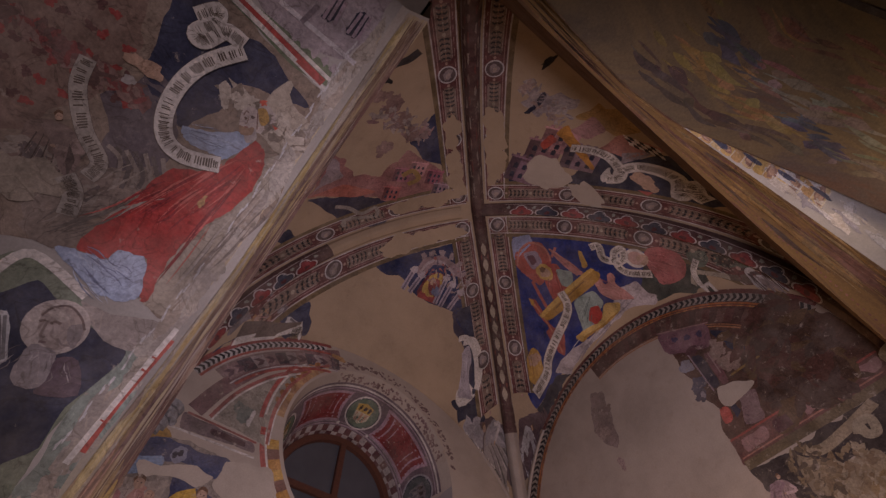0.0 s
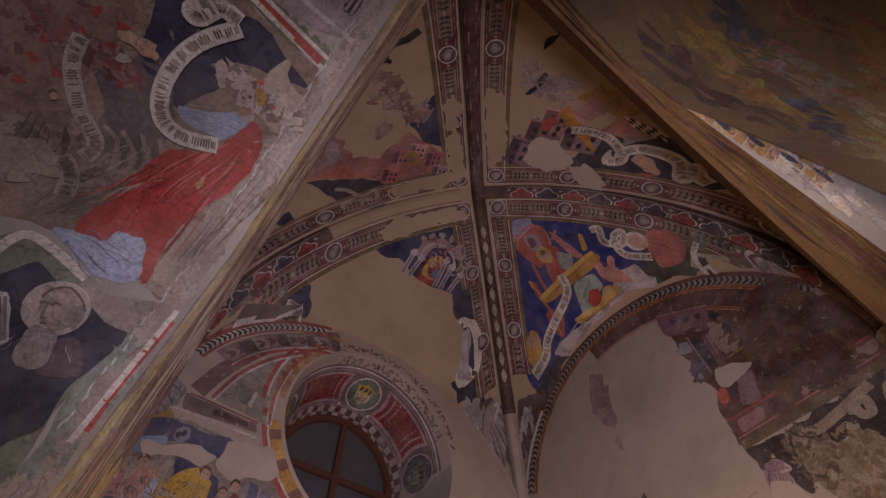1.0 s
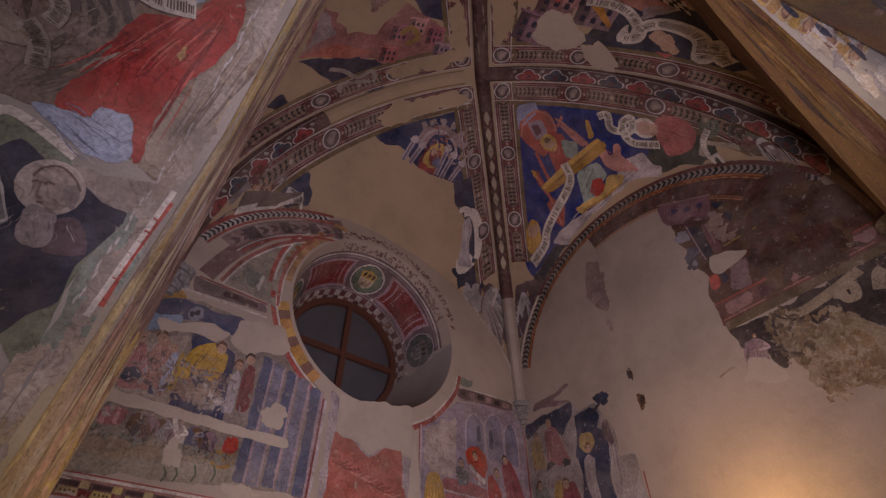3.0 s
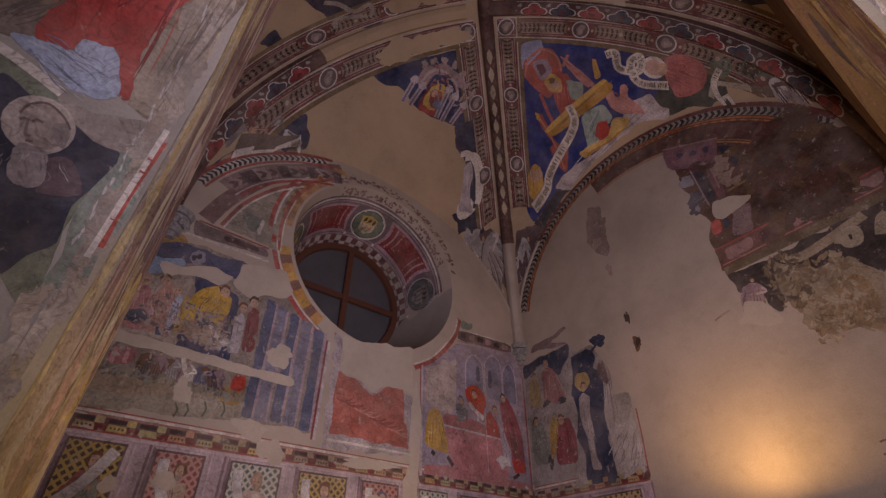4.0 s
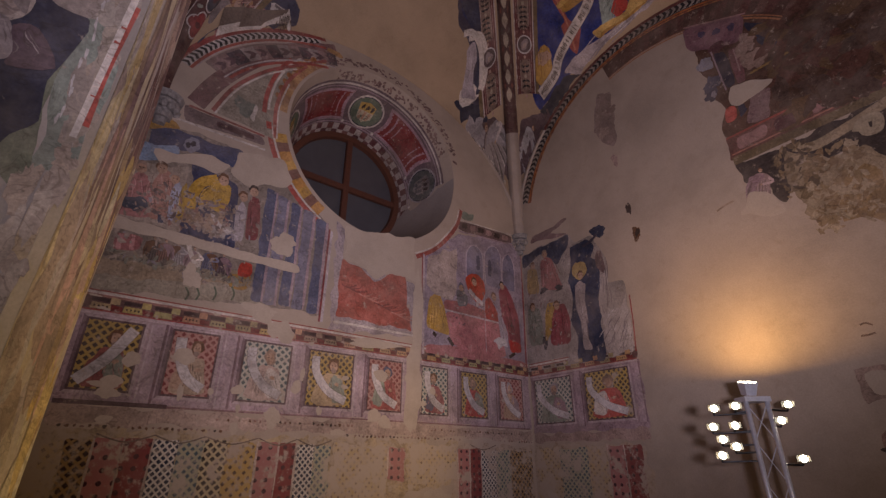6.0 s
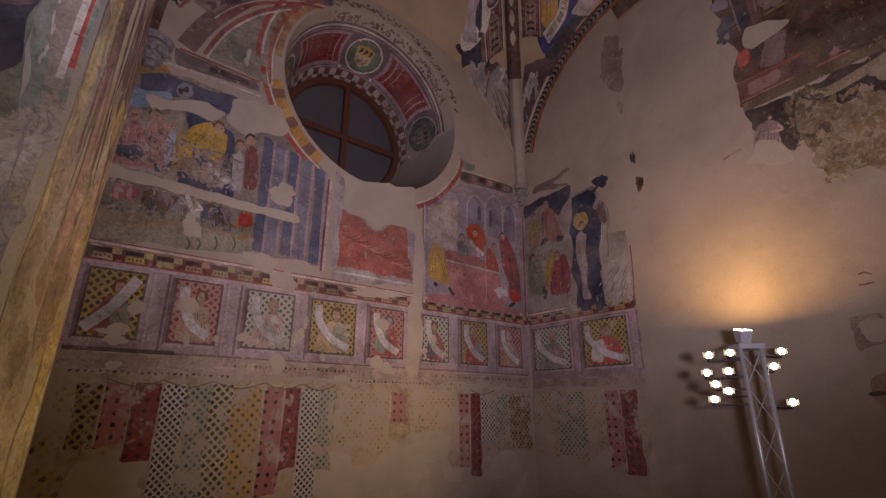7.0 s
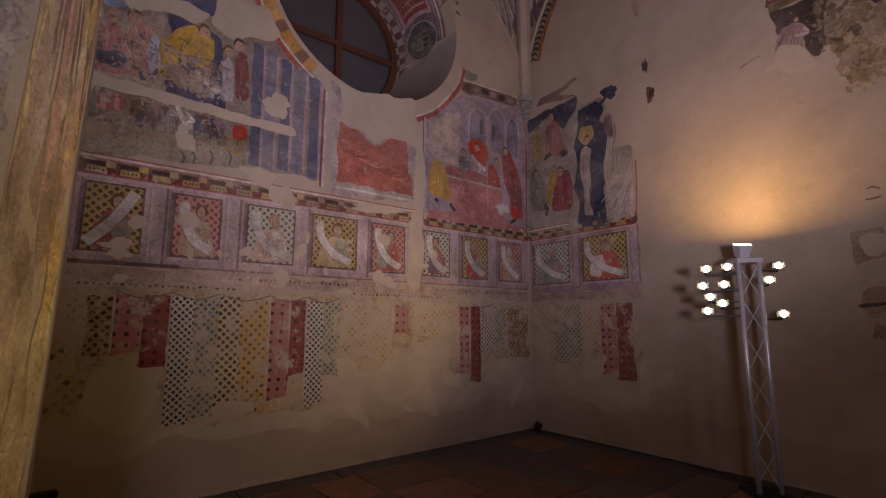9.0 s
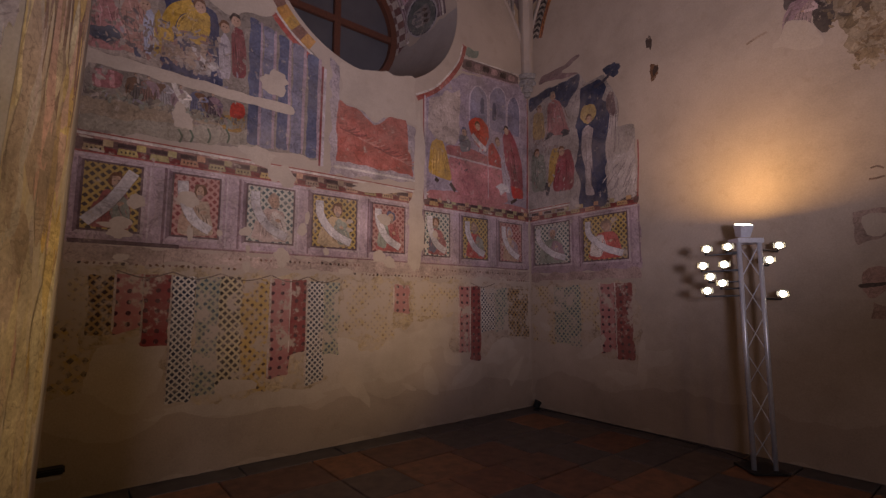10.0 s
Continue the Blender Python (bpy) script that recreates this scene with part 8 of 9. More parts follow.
tagged(paint("fresco_soffit_castle", soffit, [
    (ragged([(-0.96, 6.16), (-0.16, 6.8), (-0.11, 6.4), (-0.18, 6.14), (-0.3, 6.09), (-0.55, 6.05)], 0.015, 1), (0.33,0.26,0.25), 0),
    (soft([(-0.96, 6.09), (-0.59, 6.06), (-0.2, 6.05), (-0.18, 5.92), (-0.43, 5.91), (-0.99, 6.03)]), (0.14,0.16,0.09), 1)], step=0.1, parts=[
    ("striped_border", [*strips([(-0.98, 6.04), (-0.17, 5.91)], 0.03, IVORY, 3), *strips([(-0.92, 6.05), (-0.21, 5.94)], 0.05, (0.36,0.05,0.04), 3), *strips([(-0.89, 6.08), (-0.18, 5.98)], 0.025, IVORY, 3)]),
    ("barred_window", [(soft([(-0.43, 6.26), (-0.42, 6.42), (-0.35, 6.43), (-0.36, 6.26)]), NIGHT, 4), *strips([(-0.41, 6.26), (-0.41, 6.42)], 0.02, LILAC, 5), *strips([(-0.38, 6.27), (-0.38, 6.42)], 0.02, LILAC, 5), *strips([(-0.34, 6.27), (-0.35, 6.42)], 0.02, LILAC, 5)]),
    ("barred_window", [(soft([(-0.27, 6.27), (-0.26, 6.44), (-0.18, 6.44), (-0.19, 6.28)]), NIGHT, 4), *strips([(-0.25, 6.28), (-0.24, 6.43)], 0.02, LILAC, 5), *strips([(-0.21, 6.28), (-0.21, 6.44)], 0.02, LILAC, 5), *strips([(-0.18, 6.29), (-0.18, 6.44)], 0.02, LILAC, 5)]),
    ("barred_window", [(soft([(-0.58, 6.31), (-0.56, 6.47), (-0.49, 6.47), (-0.5, 6.31)]), NIGHT, 4), *strips([(-0.56, 6.31), (-0.55, 6.46)], 0.02, LILAC, 5), *strips([(-0.52, 6.32), (-0.52, 6.47)], 0.02, LILAC, 5), *strips([(-0.49, 6.32), (-0.49, 6.47)], 0.02, LILAC, 5)]),
    ("moulding", [*strips([(-0.66, 6.18), (-0.11, 6.16)], 0.03, (0.5,0.43,0.4), 3), *strips([(-0.5, 6.16), (-0.47, 6.3)], 0.03, (0.2,0.15,0.15), 3), (soft([(-0.52, 6.06), (-0.5, 6.1), (-0.46, 6.08), (-0.48, 6.03)]), (0.36,0.28,0.27), 3), (soft([(-0.45, 6.05), (-0.43, 6.1), (-0.39, 6.07), (-0.41, 6.03)]), (0.36,0.28,0.27), 3), (soft([(-0.37, 6.05), (-0.35, 6.09), (-0.32, 6.07), (-0.33, 6.02)]), (0.36,0.28,0.27), 3), (soft([(-0.3, 6.05), (-0.28, 6.09), (-0.24, 6.07), (-0.26, 6.02)]), (0.36,0.28,0.27), 3), (soft([(-0.23, 6.04), (-0.21, 6.09), (-0.17, 6.06), (-0.19, 6.02)]), (0.36,0.28,0.27), 3)])]), "fresco of pink castle walls with barred windows above a striped border", "fresco")

tagged(paint("fresco_soffit_saint", soffit, [
    (soft([(-1.13, 4), (-0.94, 4.18), (-0.6, 4.1), (-0.58, 4.02), (-0.25, 3.93), (-0.24, 3.8), (-0.32, 3.46), (-0.28, 3.12), (-0.31, 2.94)]), (0.17,0.18,0.12), 0),
    (ragged([(-1, 3.82), (-0.83, 4.05), (-0.72, 4.01), (-0.51, 3.96), (-0.25, 3.91), (-0.28, 3.71), (-0.33, 3.54), (-0.32, 3.35), (-0.45, 3.12)], 0.015, 1), (0.025,0.027,0.05), 1)], step=0.1, parts=[
    ("frame", [*strips([(-1.01, 3.98), (-0.93, 4.16), (-0.59, 4.08)], 0.05, IVORY, 3)]),
    ("halo", [(disc(-0.61, 3.88, 0.15), (0.42,0.34,0.285), 3)]),
    ("head", [(ragged([(-0.71, 3.92), (-0.68, 3.96), (-0.62, 4), (-0.54, 3.97), (-0.49, 3.93), (-0.48, 3.86), (-0.51, 3.81), (-0.54, 3.77), (-0.59, 3.77), (-0.63, 3.79), (-0.67, 3.83), (-0.69, 3.87)], 0.006, 1), (0.30,0.23,0.19), 5), *strips([(-0.7, 3.9), (-0.68, 3.96), (-0.62, 4), (-0.54, 3.97), (-0.49, 3.92)], 0.012, (0.13,0.085,0.07), 7), (ragged([(-0.56, 3.91), (-0.51, 3.94), (-0.48, 3.87), (-0.48, 3.81), (-0.53, 3.85)], 0.012, 1), (0.2,0.16,0.145), 6), *strips([(-0.69, 3.87), (-0.67, 3.89)], 0.014, (0.15,0.1,0.08), 8), *strips([(-0.64, 3.88), (-0.63, 3.9), (-0.6, 3.9)], 0.013, (0.15,0.1,0.08), 8), *strips([(-0.66, 3.89), (-0.65, 3.84), (-0.64, 3.81), (-0.62, 3.81)], 0.012, (0.17,0.12,0.1), 8), *strips([(-0.63, 3.78), (-0.6, 3.79)], 0.013, (0.16,0.1,0.09), 8), *strips([(-0.57, 3.83), (-0.53, 3.81), (-0.5, 3.82)], 0.01, (0.2,0.15,0.13), 8), (blob(-0.61, 3.85, 0.035, 0.04, 0.3), (0.36,0.28,0.235), 7), (blob(-0.64, 3.94, 0.06, 0.03, 0.3), (0.35,0.28,0.23), 7)]),
    ("beard", [(ragged([(-0.62, 3.76), (-0.54, 3.77), (-0.49, 3.69), (-0.49, 3.59), (-0.55, 3.56), (-0.63, 3.58), (-0.65, 3.67), (-0.65, 3.74)], 0.02, 1), (0.27,0.22,0.205), 6), *folds(-0.59, 3.76, -0.56, 3.59, 0.4, 22, (0.17,0.135,0.125), (0.36,0.30,0.275), 7, 3)]),
    ("robe", [(ragged([(-0.51, 3.74), (-0.42, 3.77), (-0.32, 3.62), (-0.49, 3.55), (-0.48, 3.63)], 0.01, 1), (0.10,0.062,0.072), 7)]),
    ("book", [(soft([(-0.9, 3.83), (-0.82, 3.85), (-0.68, 3.65), (-0.73, 3.59)]), (0.5,0.46,0.42), 4), *strips([(-0.88, 3.81), (-0.74, 3.61)], 0.015, (0.2,0.18,0.17), 5), *strips([(-0.86, 3.82), (-0.73, 3.62)], 0.015, (0.2,0.18,0.17), 5), *strips([(-0.85, 3.82), (-0.71, 3.63)], 0.015, (0.2,0.18,0.17), 5), *strips([(-0.83, 3.83), (-0.7, 3.64)], 0.015, (0.2,0.18,0.17), 5)]),
    ("border", [(ragged([(-0.59, 4.04), (-0.19, 4.13), (-0.08, 4.12), (-0.13, 3.99), (-0.27, 3.92), (-0.43, 3.93)], 0.03, 1), (0.30,0.24,0.2), 2), (ragged([(-0.25, 3.93), (-0.12, 4.17), (-0.09, 3.52), (-0.14, 3.17), (-0.28, 3.12), (-0.3, 3.47)], 0.02, 1), (0.22,0.24,0.19), 1), *strips([(-0.09, 4.07), (-0.13, 3.7), (-0.14, 3.39)], 0.04, (0.36,0.07,0.05), 4), *strips([(-0.1, 4.14), (-0.14, 3.7), (-0.17, 3.32)], 0.03, IVORY, 4)])]), "fresco of a haloed grey-bearded head in a dark octagonal frame", "fresco")
for box, count, tones, seed in (((0.40, 1.72, 1.33, 2.12), 90, [(0.30, 0.22, 0.19), (0.24, 0.16, 0.14), (0.36, 0.28, 0.23), (0.30, 0.17, 0.15)], 3), ((1.91, 0.21, 2.83, 0.47), 90, [(0.32, 0.25, 0.22), (0.36, 0.29, 0.25), (0.22, 0.17, 0.17), (0.30, 0.20, 0.16)], 9)):
    tagged(paint("fresco_remnant", vault, dabs(*box, count, tones, 1, seed, 0.055), step=0.1), "faint scraps of pale fresco on bare vault plaster", "fresco", "fresco remnants", "stuff")
# ornament painted on the ribs
RIB_ACROSS = (0.0, 0.083, 0.129, 0.219, 0.265, 0.348)


def rib_skin(rings):
    """The moulded face of a rib as a surface: u metres along it, v metres across from its middle."""
    run = [0.0]
    for a, b in zip(rings, rings[1:]):
        run.append(run[-1] + ((b[3] + b[4]) - (a[3] + a[4])).length / 2)

    def at(u, v, off=0.0):
        i = max(k for k in range(len(run) - 1) if run[k] <= max(0.0, u))
        t = min(1.0, (u - run[i]) / (run[i + 1] - run[i]))
        w = min(0.3479, max(0.0, v + 0.174))
        k = max(n for n in range(5) if RIB_ACROSS[n] <= w)
        f = (w - RIB_ACROSS[k]) / (RIB_ACROSS[k + 1] - RIB_ACROSS[k])
        p = rings[i][k + 1].lerp(rings[i][k + 2], f).lerp(rings[i + 1][k + 1].lerp(rings[i + 1][k + 2], f), t)
        core = ((rings[i][0] + rings[i][7]) / 2).lerp((rings[i + 1][0] + rings[i + 1][7]) / 2, t)
        return p + (p - core).normalized() * (off + 0.002)
    return at, run[-1]


for key, (cx, cy) in corners.items():
    pts, rings = rib(cx, cy)
    face, length = rib_skin(rings)
    WEAR[face] = 0.1
    start, end = (2.6 if key == "ne" else 0.9), (3.55 if key == "nw" else length - 0.35)
    shapes, pieces = [], []
    n = int((end - start) / 0.25)
    for a in (-0.168, 0.158):
        shapes += [(rect(start + 0.25 * k, a, start + 0.25 * k + 0.25, a + 0.010), (0.38, 0.31, 0.27), 1) for k in range(n)]
    step, u, count = (0.33 if key == "ne" else 0.47), start + 0.25, 0
    while u < end - 0.2:
        if key == "sw":
            shapes += [(blob(u + 0.1 * q, 0.05 * q, 0.12, 0.018, 0.4, 12, count), ((0.20, 0.13, 0.10), (0.16, 0.05, 0.04), (0.30, 0.23, 0.18))[(count + q) % 3], 2) for q in (-2, -1, 1, 2)]
        elif key == "ne":
            outline = [(u - 0.15, 0.0), (u - 0.06, 0.04), (u, 0.058), (u + 0.06, 0.04), (u + 0.15, 0.0), (u + 0.06, -0.04), (u, -0.058), (u - 0.06, -0.04)]
            pieces.append(("lozenge", [(soft(outline, 0.006), (0.36, 0.285, 0.20), 2)]))
            shapes += [(blob(u + 0.165, q, 0.05, 0.02, 0.4, 10, count), ((0.20, 0.07, 0.05), (0.13, 0.10, 0.08))[count % 2], 2) for q in (-0.07, 0.07)]
        else:
            def foil(size):
                return [(u + size * 0.225 * math.cos(q) * (0.66 + 0.34 * abs(math.cos(2 * q))), size * 0.145 * math.sin(q) * (0.66 + 0.34 * abs(math.cos(2 * q)))) for q in (2 * math.pi * k / 32 for k in range(32))]
            heart = ((0.18, 0.032, 0.03), (0.04, 0.038, 0.05))[count % 2]
            pieces.append(("quatrefoil", [(foil(1.0), (0.44, 0.38, 0.34), 2), (foil(0.88), heart, 3), (foil(0.72), tuple(1.3 * c for c in heart), 4), (blob(u, 0, 0.05, 0.035, 0.4, 12, count), (0.10, 0.03, 0.03), 5)]))
            shapes += [(blob(u + 0.235, q, 0.035, 0.03, 0.4, 10, count), (0.24, 0.23, 0.18), 2) for q in (-0.1, 0.1)]
        u, count = u + step, count + 1
    tagged(paint("rib_ornament", face, shapes, step=0.06, parts=pieces), "pale lozenges between thin lines on a dark rib" if key == "ne" else "worn red and brown strokes on a dark rib" if key == "sw" else "red and dark quatrefoils outlined in white on a rib", "fresco", kind="structure")


# ---- borders of the lunettes ----
def lunette_curve(s, crown, drop=0.0):
    return SPRING + (crown - SPRING) * math.sqrt(max(0.0, 1 - s * s)) - drop


def lunette_band(at, crown, s0, s1, n, d0, d1, colour, layer):
    """Quads that follow the arched edge; at(s) gives u."""
    out = []
    for i in range(n):
        q = []
        for s, d in ((i, d0), (i + 1, d0), (i + 1, d1), (i, d1)):
            t = s0 + (s1 - s0) * s / n
            a = math.asin(max(-1, min(1, t)))
            hw = abs(at(1) - at(0))
            q.append((at(t) - d * math.sin(a) * (1 if at(1) > at(0) else -1), SPRING + (crown - SPRING) * math.cos(a) - d * math.cos(a)))
        out.append((q, colour[i % len(colour)] if isinstance(colour, list) else colour, layer))
    return out


def east_at(s):
    y = BY - s * ((BY - SY) if s > 0 else (NY - BY))
    return -y


def north_at(s):
    return BX + s * ((EX - BX) if s > 0 else (BX - WX))


def chevrons(at, crown, s0, s1, n, d0, d1, colour, layer):
    """Pointed marks in a row along the arched edge, evenly spaced by angle."""
    way = 1 if at(1) > at(0) else -1

    def spot(a, d):
        return (at(math.sin(a)) - d * math.sin(a) * way, SPRING + (crown - SPRING) * math.cos(a) - d * math.cos(a))
    a0, a1, dm = math.asin(s0), math.asin(s1), (d0 + d1) / 2
    k = (a1 - a0) / n
    return [([spot(a, d0), spot(a + 0.52 * k, d0), spot(a + 0.95 * k, dm), spot(a + 0.52 * k, d1), spot(a, d1), spot(a + 0.43 * k, dm)], colour, layer) for a in (a0 + k * i for i in range(n))]


shapes = lunette_band(east_at, 8.7, -0.97, 0.93, 60, -0.02, 0.06, (0.15, 0.045, 0.035), 0) + lunette_band(east_at, 8.7, -0.97, 0.93, 60, 0.06, 0.20, (0.31, 0.26, 0.21), 0)
shapes += chevrons(east_at, 8.7, -0.97, 0.93, 74, 0.065, 0.195, BLACK, 1)
shapes += lunette_band(east_at, 8.7, -0.97, 0.93, 60, 0.20, 0.215, (0.05, 0.03, 0.025), 1) + lunette_band(east_at, 8.7, -0.97, 0.93, 60, 0.215, 0.25, (0.40, 0.13, 0.035), 1) + lunette_band(east_at, 8.7, -0.97, 0.93, 60, 0.25, 0.265, (0.10, 0.03, 0.025), 1) + lunette_band(east_at, 8.7, -0.97, 0.93, 90, 0.265, 0.29, [(0.3, 0.1, 0.04), (0.45, 0.2, 0.06)], 1)
tagged(paint("lunette_edge", east, shapes), "painted black and white chevron border on the wall arch", "fresco", kind="structure")
shapes = lunette_band(east_at, 8.7, -0.25, 0.993, 40, 0.28, 0.62, (0.10, 0.048, 0.034), 0) + lunette_band(east_at, 8.7, -0.25, 0.993, 50, 0.60, 0.617, (0.34, 0.15, 0.07), 1) + lunette_band(east_at, 8.7, -0.25, 0.993, 50, 0.635, 0.66, (0.38, 0.17, 0.075), 1)
shapes += lunette_band(east_at, 8.7, 0.05, 0.99, 26, 0.33, 0.57, [(0.12, 0.05, 0.038), (0.09, 0.045, 0.032), (0.14, 0.075, 0.055)], 1)
tagged(paint("lunette_inner_border", east, shapes), "dim brown and red painted border in the lunette", "fresco", kind="structure")
shapes = lunette_band(north_at, 8.15, -0.96, -0.35, 20, -0.02, 0.05, (0.26, 0.055, 0.045), 0) + lunette_band(north_at, 8.15, -0.96, -0.38, 30, 0.05, 0.16, (0.50, 0.45, 0.40), 0)
shapes += chevrons(north_at, 8.15, -0.96, -0.39, 25, 0.055, 0.155, BLACK, 1)
shapes += lunette_band(north_at, 8.15, -0.96, -0.36, 24, 0.16, 0.20, (0.34, 0.08, 0.055), 1) + lunette_band(north_at, 8.15, -0.95, -0.34, 24, 0.20, 0.215, (0.44, 0.36, 0.32), 1) + lunette_band(north_at, 8.15, -0.93, -0.33, 24, 0.23, 0.50, (0.22, 0.15, 0.13), 1)
shapes += lunette_band(north_at, 8.15, -0.92, -0.31, 11, 0.26, 0.47, [(0.25, 0.16, 0.14), (0.09, 0.065, 0.065), (0.31, 0.24, 0.21)], 2) + chevrons(north_at, 8.15, -0.92, -0.31, 11, 0.31, 0.43, (0.12, 0.07, 0.07), 3)
shapes += lunette_band(north_at, 8.15, -0.93, -0.33, 24, 0.50, 0.52, (0.46, 0.40, 0.36), 3) + lunette_band(north_at, 8.15, -0.92, -0.38, 24, 0.535, 0.575, (0.32, 0.08, 0.06), 3)
tagged(paint("lunette_edge", north, shapes), "painted black and white chevron border, broken off at one end", "fresco", kind="structure")


# ---- round window's painted splay and rings ----
def splay(u, v, off=0.0):
    """u: angle in degrees, v: 0 at the wall, 1 at the glass."""
    a, r = radians(u), OR + (WR - OR) * v - off
    return Vector((OX + (WC[0] - OX) * v + r * math.cos(a), NY + WD * v - off * 0.3, OZ + (WC[1] - OZ) * v + r * math.sin(a)))


def splay_disc(u, v, r):
    return [(u + math.degrees(r * math.cos(6.2832 * i / 32) / 1.31), v + r * math.sin(6.2832 * i / 32) / 1.36) for i in range(32)]


def cusped(a0, a1, v0, v1, dent):
    """A panel whose short ends curve in round a roundel."""
    left = [(a0 + dent * math.sin(math.pi * k / 8), v0 + (v1 - v0) * k / 8) for k in range(9)]
    right = [(a1 - dent * math.sin(math.pi * k / 8), v1 - (v1 - v0) * k / 8) for k in range(9)]
    return left + right


shapes = [(rect(4, 0.16, 205, 0.80), (0.15, 0.10, 0.105), 0), (rect(4, 0.19, 205, 0.215), IVORY, 2), (rect(4, 0.235, 205, 0.25), LILAC, 2), (rect(-8, 0.765, 205, 0.785), LILAC, 2), (rect(-4, 0.735, 205, 0.745), (0.34, 0.25, 0.26), 2)]
pieces = []
for a0, a1 in ((107, 149), (27, 73), (186, 205)):
    pieces.append(("red_panel", [(cusped(a0 - 2, a1 + 2, 0.28, 0.73, 3), (0.36, 0.22, 0.24), 2), (cusped(a0, a1, 0.315, 0.695, 3), (0.19, 0.022, 0.02), 3)]))
for a in (90, 10, 169):
    worn = a == 10
    coat = [(splay_disc(a, 0.52, 0.335), IVORY if not worn else GREY, 4), (splay_disc(a, 0.52, 0.305), NIGHT, 5), (splay_disc(a, 0.52, 0.29), (0.13, 0.155, 0.10) if not worn else (0.10, 0.10, 0.09), 6)]
    field = [(a + 7.5, 0.41), (a + 6.0, 0.62), (a - 0.5, 0.68), (a - 6.5, 0.60), (a - 6.0, 0.41), (a + 0.5, 0.375)]
    coat += [(field, (0.50, 0.42, 0.28) if not worn else (0.26, 0.22, 0.19), 7), ([(a + 7.5, 0.41), (a + 6.8, 0.51), (a - 6.2, 0.51), (a - 6.0, 0.41), (a + 0.5, 0.375)], (0.46, 0.29, 0.07) if not worn else (0.16, 0.13, 0.12), 8)]
    coat += [([(a + q, 0.52), (a + q + 2.2, 0.52), (a + 0.8 * q + 1.8, 0.64), (a + 0.8 * q, 0.64)], (0.42, 0.24, 0.15) if not worn else (0.14, 0.12, 0.12), 8) for q in (-5.0, -0.9, 3.2)]
    coat += [(blob(a - 4 + 4 * k, 0.455, 1.2, 0.035, 0.5, 9, k), UMBER, 9) for k in range(3)]
    pieces.append(("roundel", coat))
    shapes += [(splay_disc(a + 14.8 * side, 0.75, 0.03), IVORY, 4) for side in (-1, 1)]
for row, (v0, v1) in enumerate(((0.80, 0.895), (0.895, 0.99))):
    a, n = -12.0, 0
    while a < 205:
        pieces.append(("check", [(rect(a, v0, a + 5.6, v1), ((0.42, 0.35, 0.30), (0.36, 0.29, 0.25))[n % 4 // 2] if (n + row) % 2 else ((0.11, 0.035, 0.035), (0.16, 0.06, 0.05))[n % 3 % 2], 2)]))
        a, n = a + 5.6, n + 1
r = random.Random(18)
specks = []
for k in range(150):
    specks.append((blob(r.uniform(24, 124), r.uniform(0.04, 0.145), 0.9, 0.017, 0.5, 7, k), ((0.16, 0.09, 0.08), (0.22, 0.13, 0.11))[k % 2], 1))
M_REVEAL = plaster("window_reveal", (0.30, 0.245, 0.21))
pieces.append(("brushwork", specks))
shapes += [([(-70, 0.0), (4, 0.0), (3, 0.12), (1, 0.2), (2, 0.26), (-2, 0.34), (-4, 0.42), (-3, 0.5), (-8, 0.6), (-10, 0.7), (-6, 0.77), (-8, 0.83), (-14, 0.9), (-12, 1.0), (-70, 1.0)], M_REVEAL, 11)]
tagged(paint("painted_splay", splay, shapes, step=6.0, parts=pieces), "window splay painted with red panels, shield roundels and a checkered rim", "fresco", kind="structure")


def ring(a0, a1, r0, r1, n, colour, layer):
    out = []
    for i in range(n):
        p, q = radians(a0 + (a1 - a0) * i / n), radians(a0 + (a1 - a0) * (i + 1) / n)
        out.append(([(OX + r * math.cos(a), OZ + r * math.sin(a)) for r, a in ((r0, p), (r1, p), (r1, q), (r0, q))], colour[i % len(colour)] if isinstance(colour, list) else colour, layer))
    return out


shapes = ring(133, 182, 1.56, 1.80, 9, [(0.45, 0.26, 0.12), (0.38, 0.2, 0.1)], 1) + ring(134, 184, 1.80, 1.83, 12, IVORY, 2) + ring(132, 186, 1.84, 1.90, 12, (0.36, 0.09, 0.07), 1)
shapes += ring(195, 238, 1.57, 1.74, 9, [(0.50, 0.28, 0.06), (0.2, 0.09, 0.06), (0.46, 0.22, 0.05)], 1) + ring(192, 240, 1.74, 1.77, 14, IVORY, 2) + ring(190, 240, 1.77, 1.84, 14, (0.36, 0.08, 0.06), 1)
shapes += [(blob(x, z, 0.05, 0.05, 0.3, 9, k), (0.3, 0.13, 0.05), 3) for k, (x, z) in enumerate([(OX + 1.72 * math.cos(radians(a)), OZ + 1.72 * math.sin(radians(a))) for a in (139, 144, 149, 154, 159, 164, 169, 174)])]
r = random.Random(8)
for k in range(120):
    a = radians(r.uniform(15, 125))
    d = r.uniform(1.57, 1.68)
    shapes.append((blob(OX + d * math.cos(a), OZ + d * math.sin(a), 0.03, 0.02, 0.5, 7, k), (0.16, 0.09, 0.08), 1))
shapes.append((blob(2.25, 7.82, 0.13, 0.06, 0.3, 12, 3), (0.36, 0.2, 0.08), 2))
tagged(paint("window_rings", north, shapes), "gilt and red painted ring fragments round the window", "fresco", kind="structure")


# ---- streaked marbling on the arch edges ----
def chamfer(u, v, off=0.0):
    a, b = soffit(edge_x(v) + 0.05, v, -0.06 + off), soffit(far_x(v), v, -0.55 + off)
    return a + (b - a) * u + Vector((off, 0, 0))


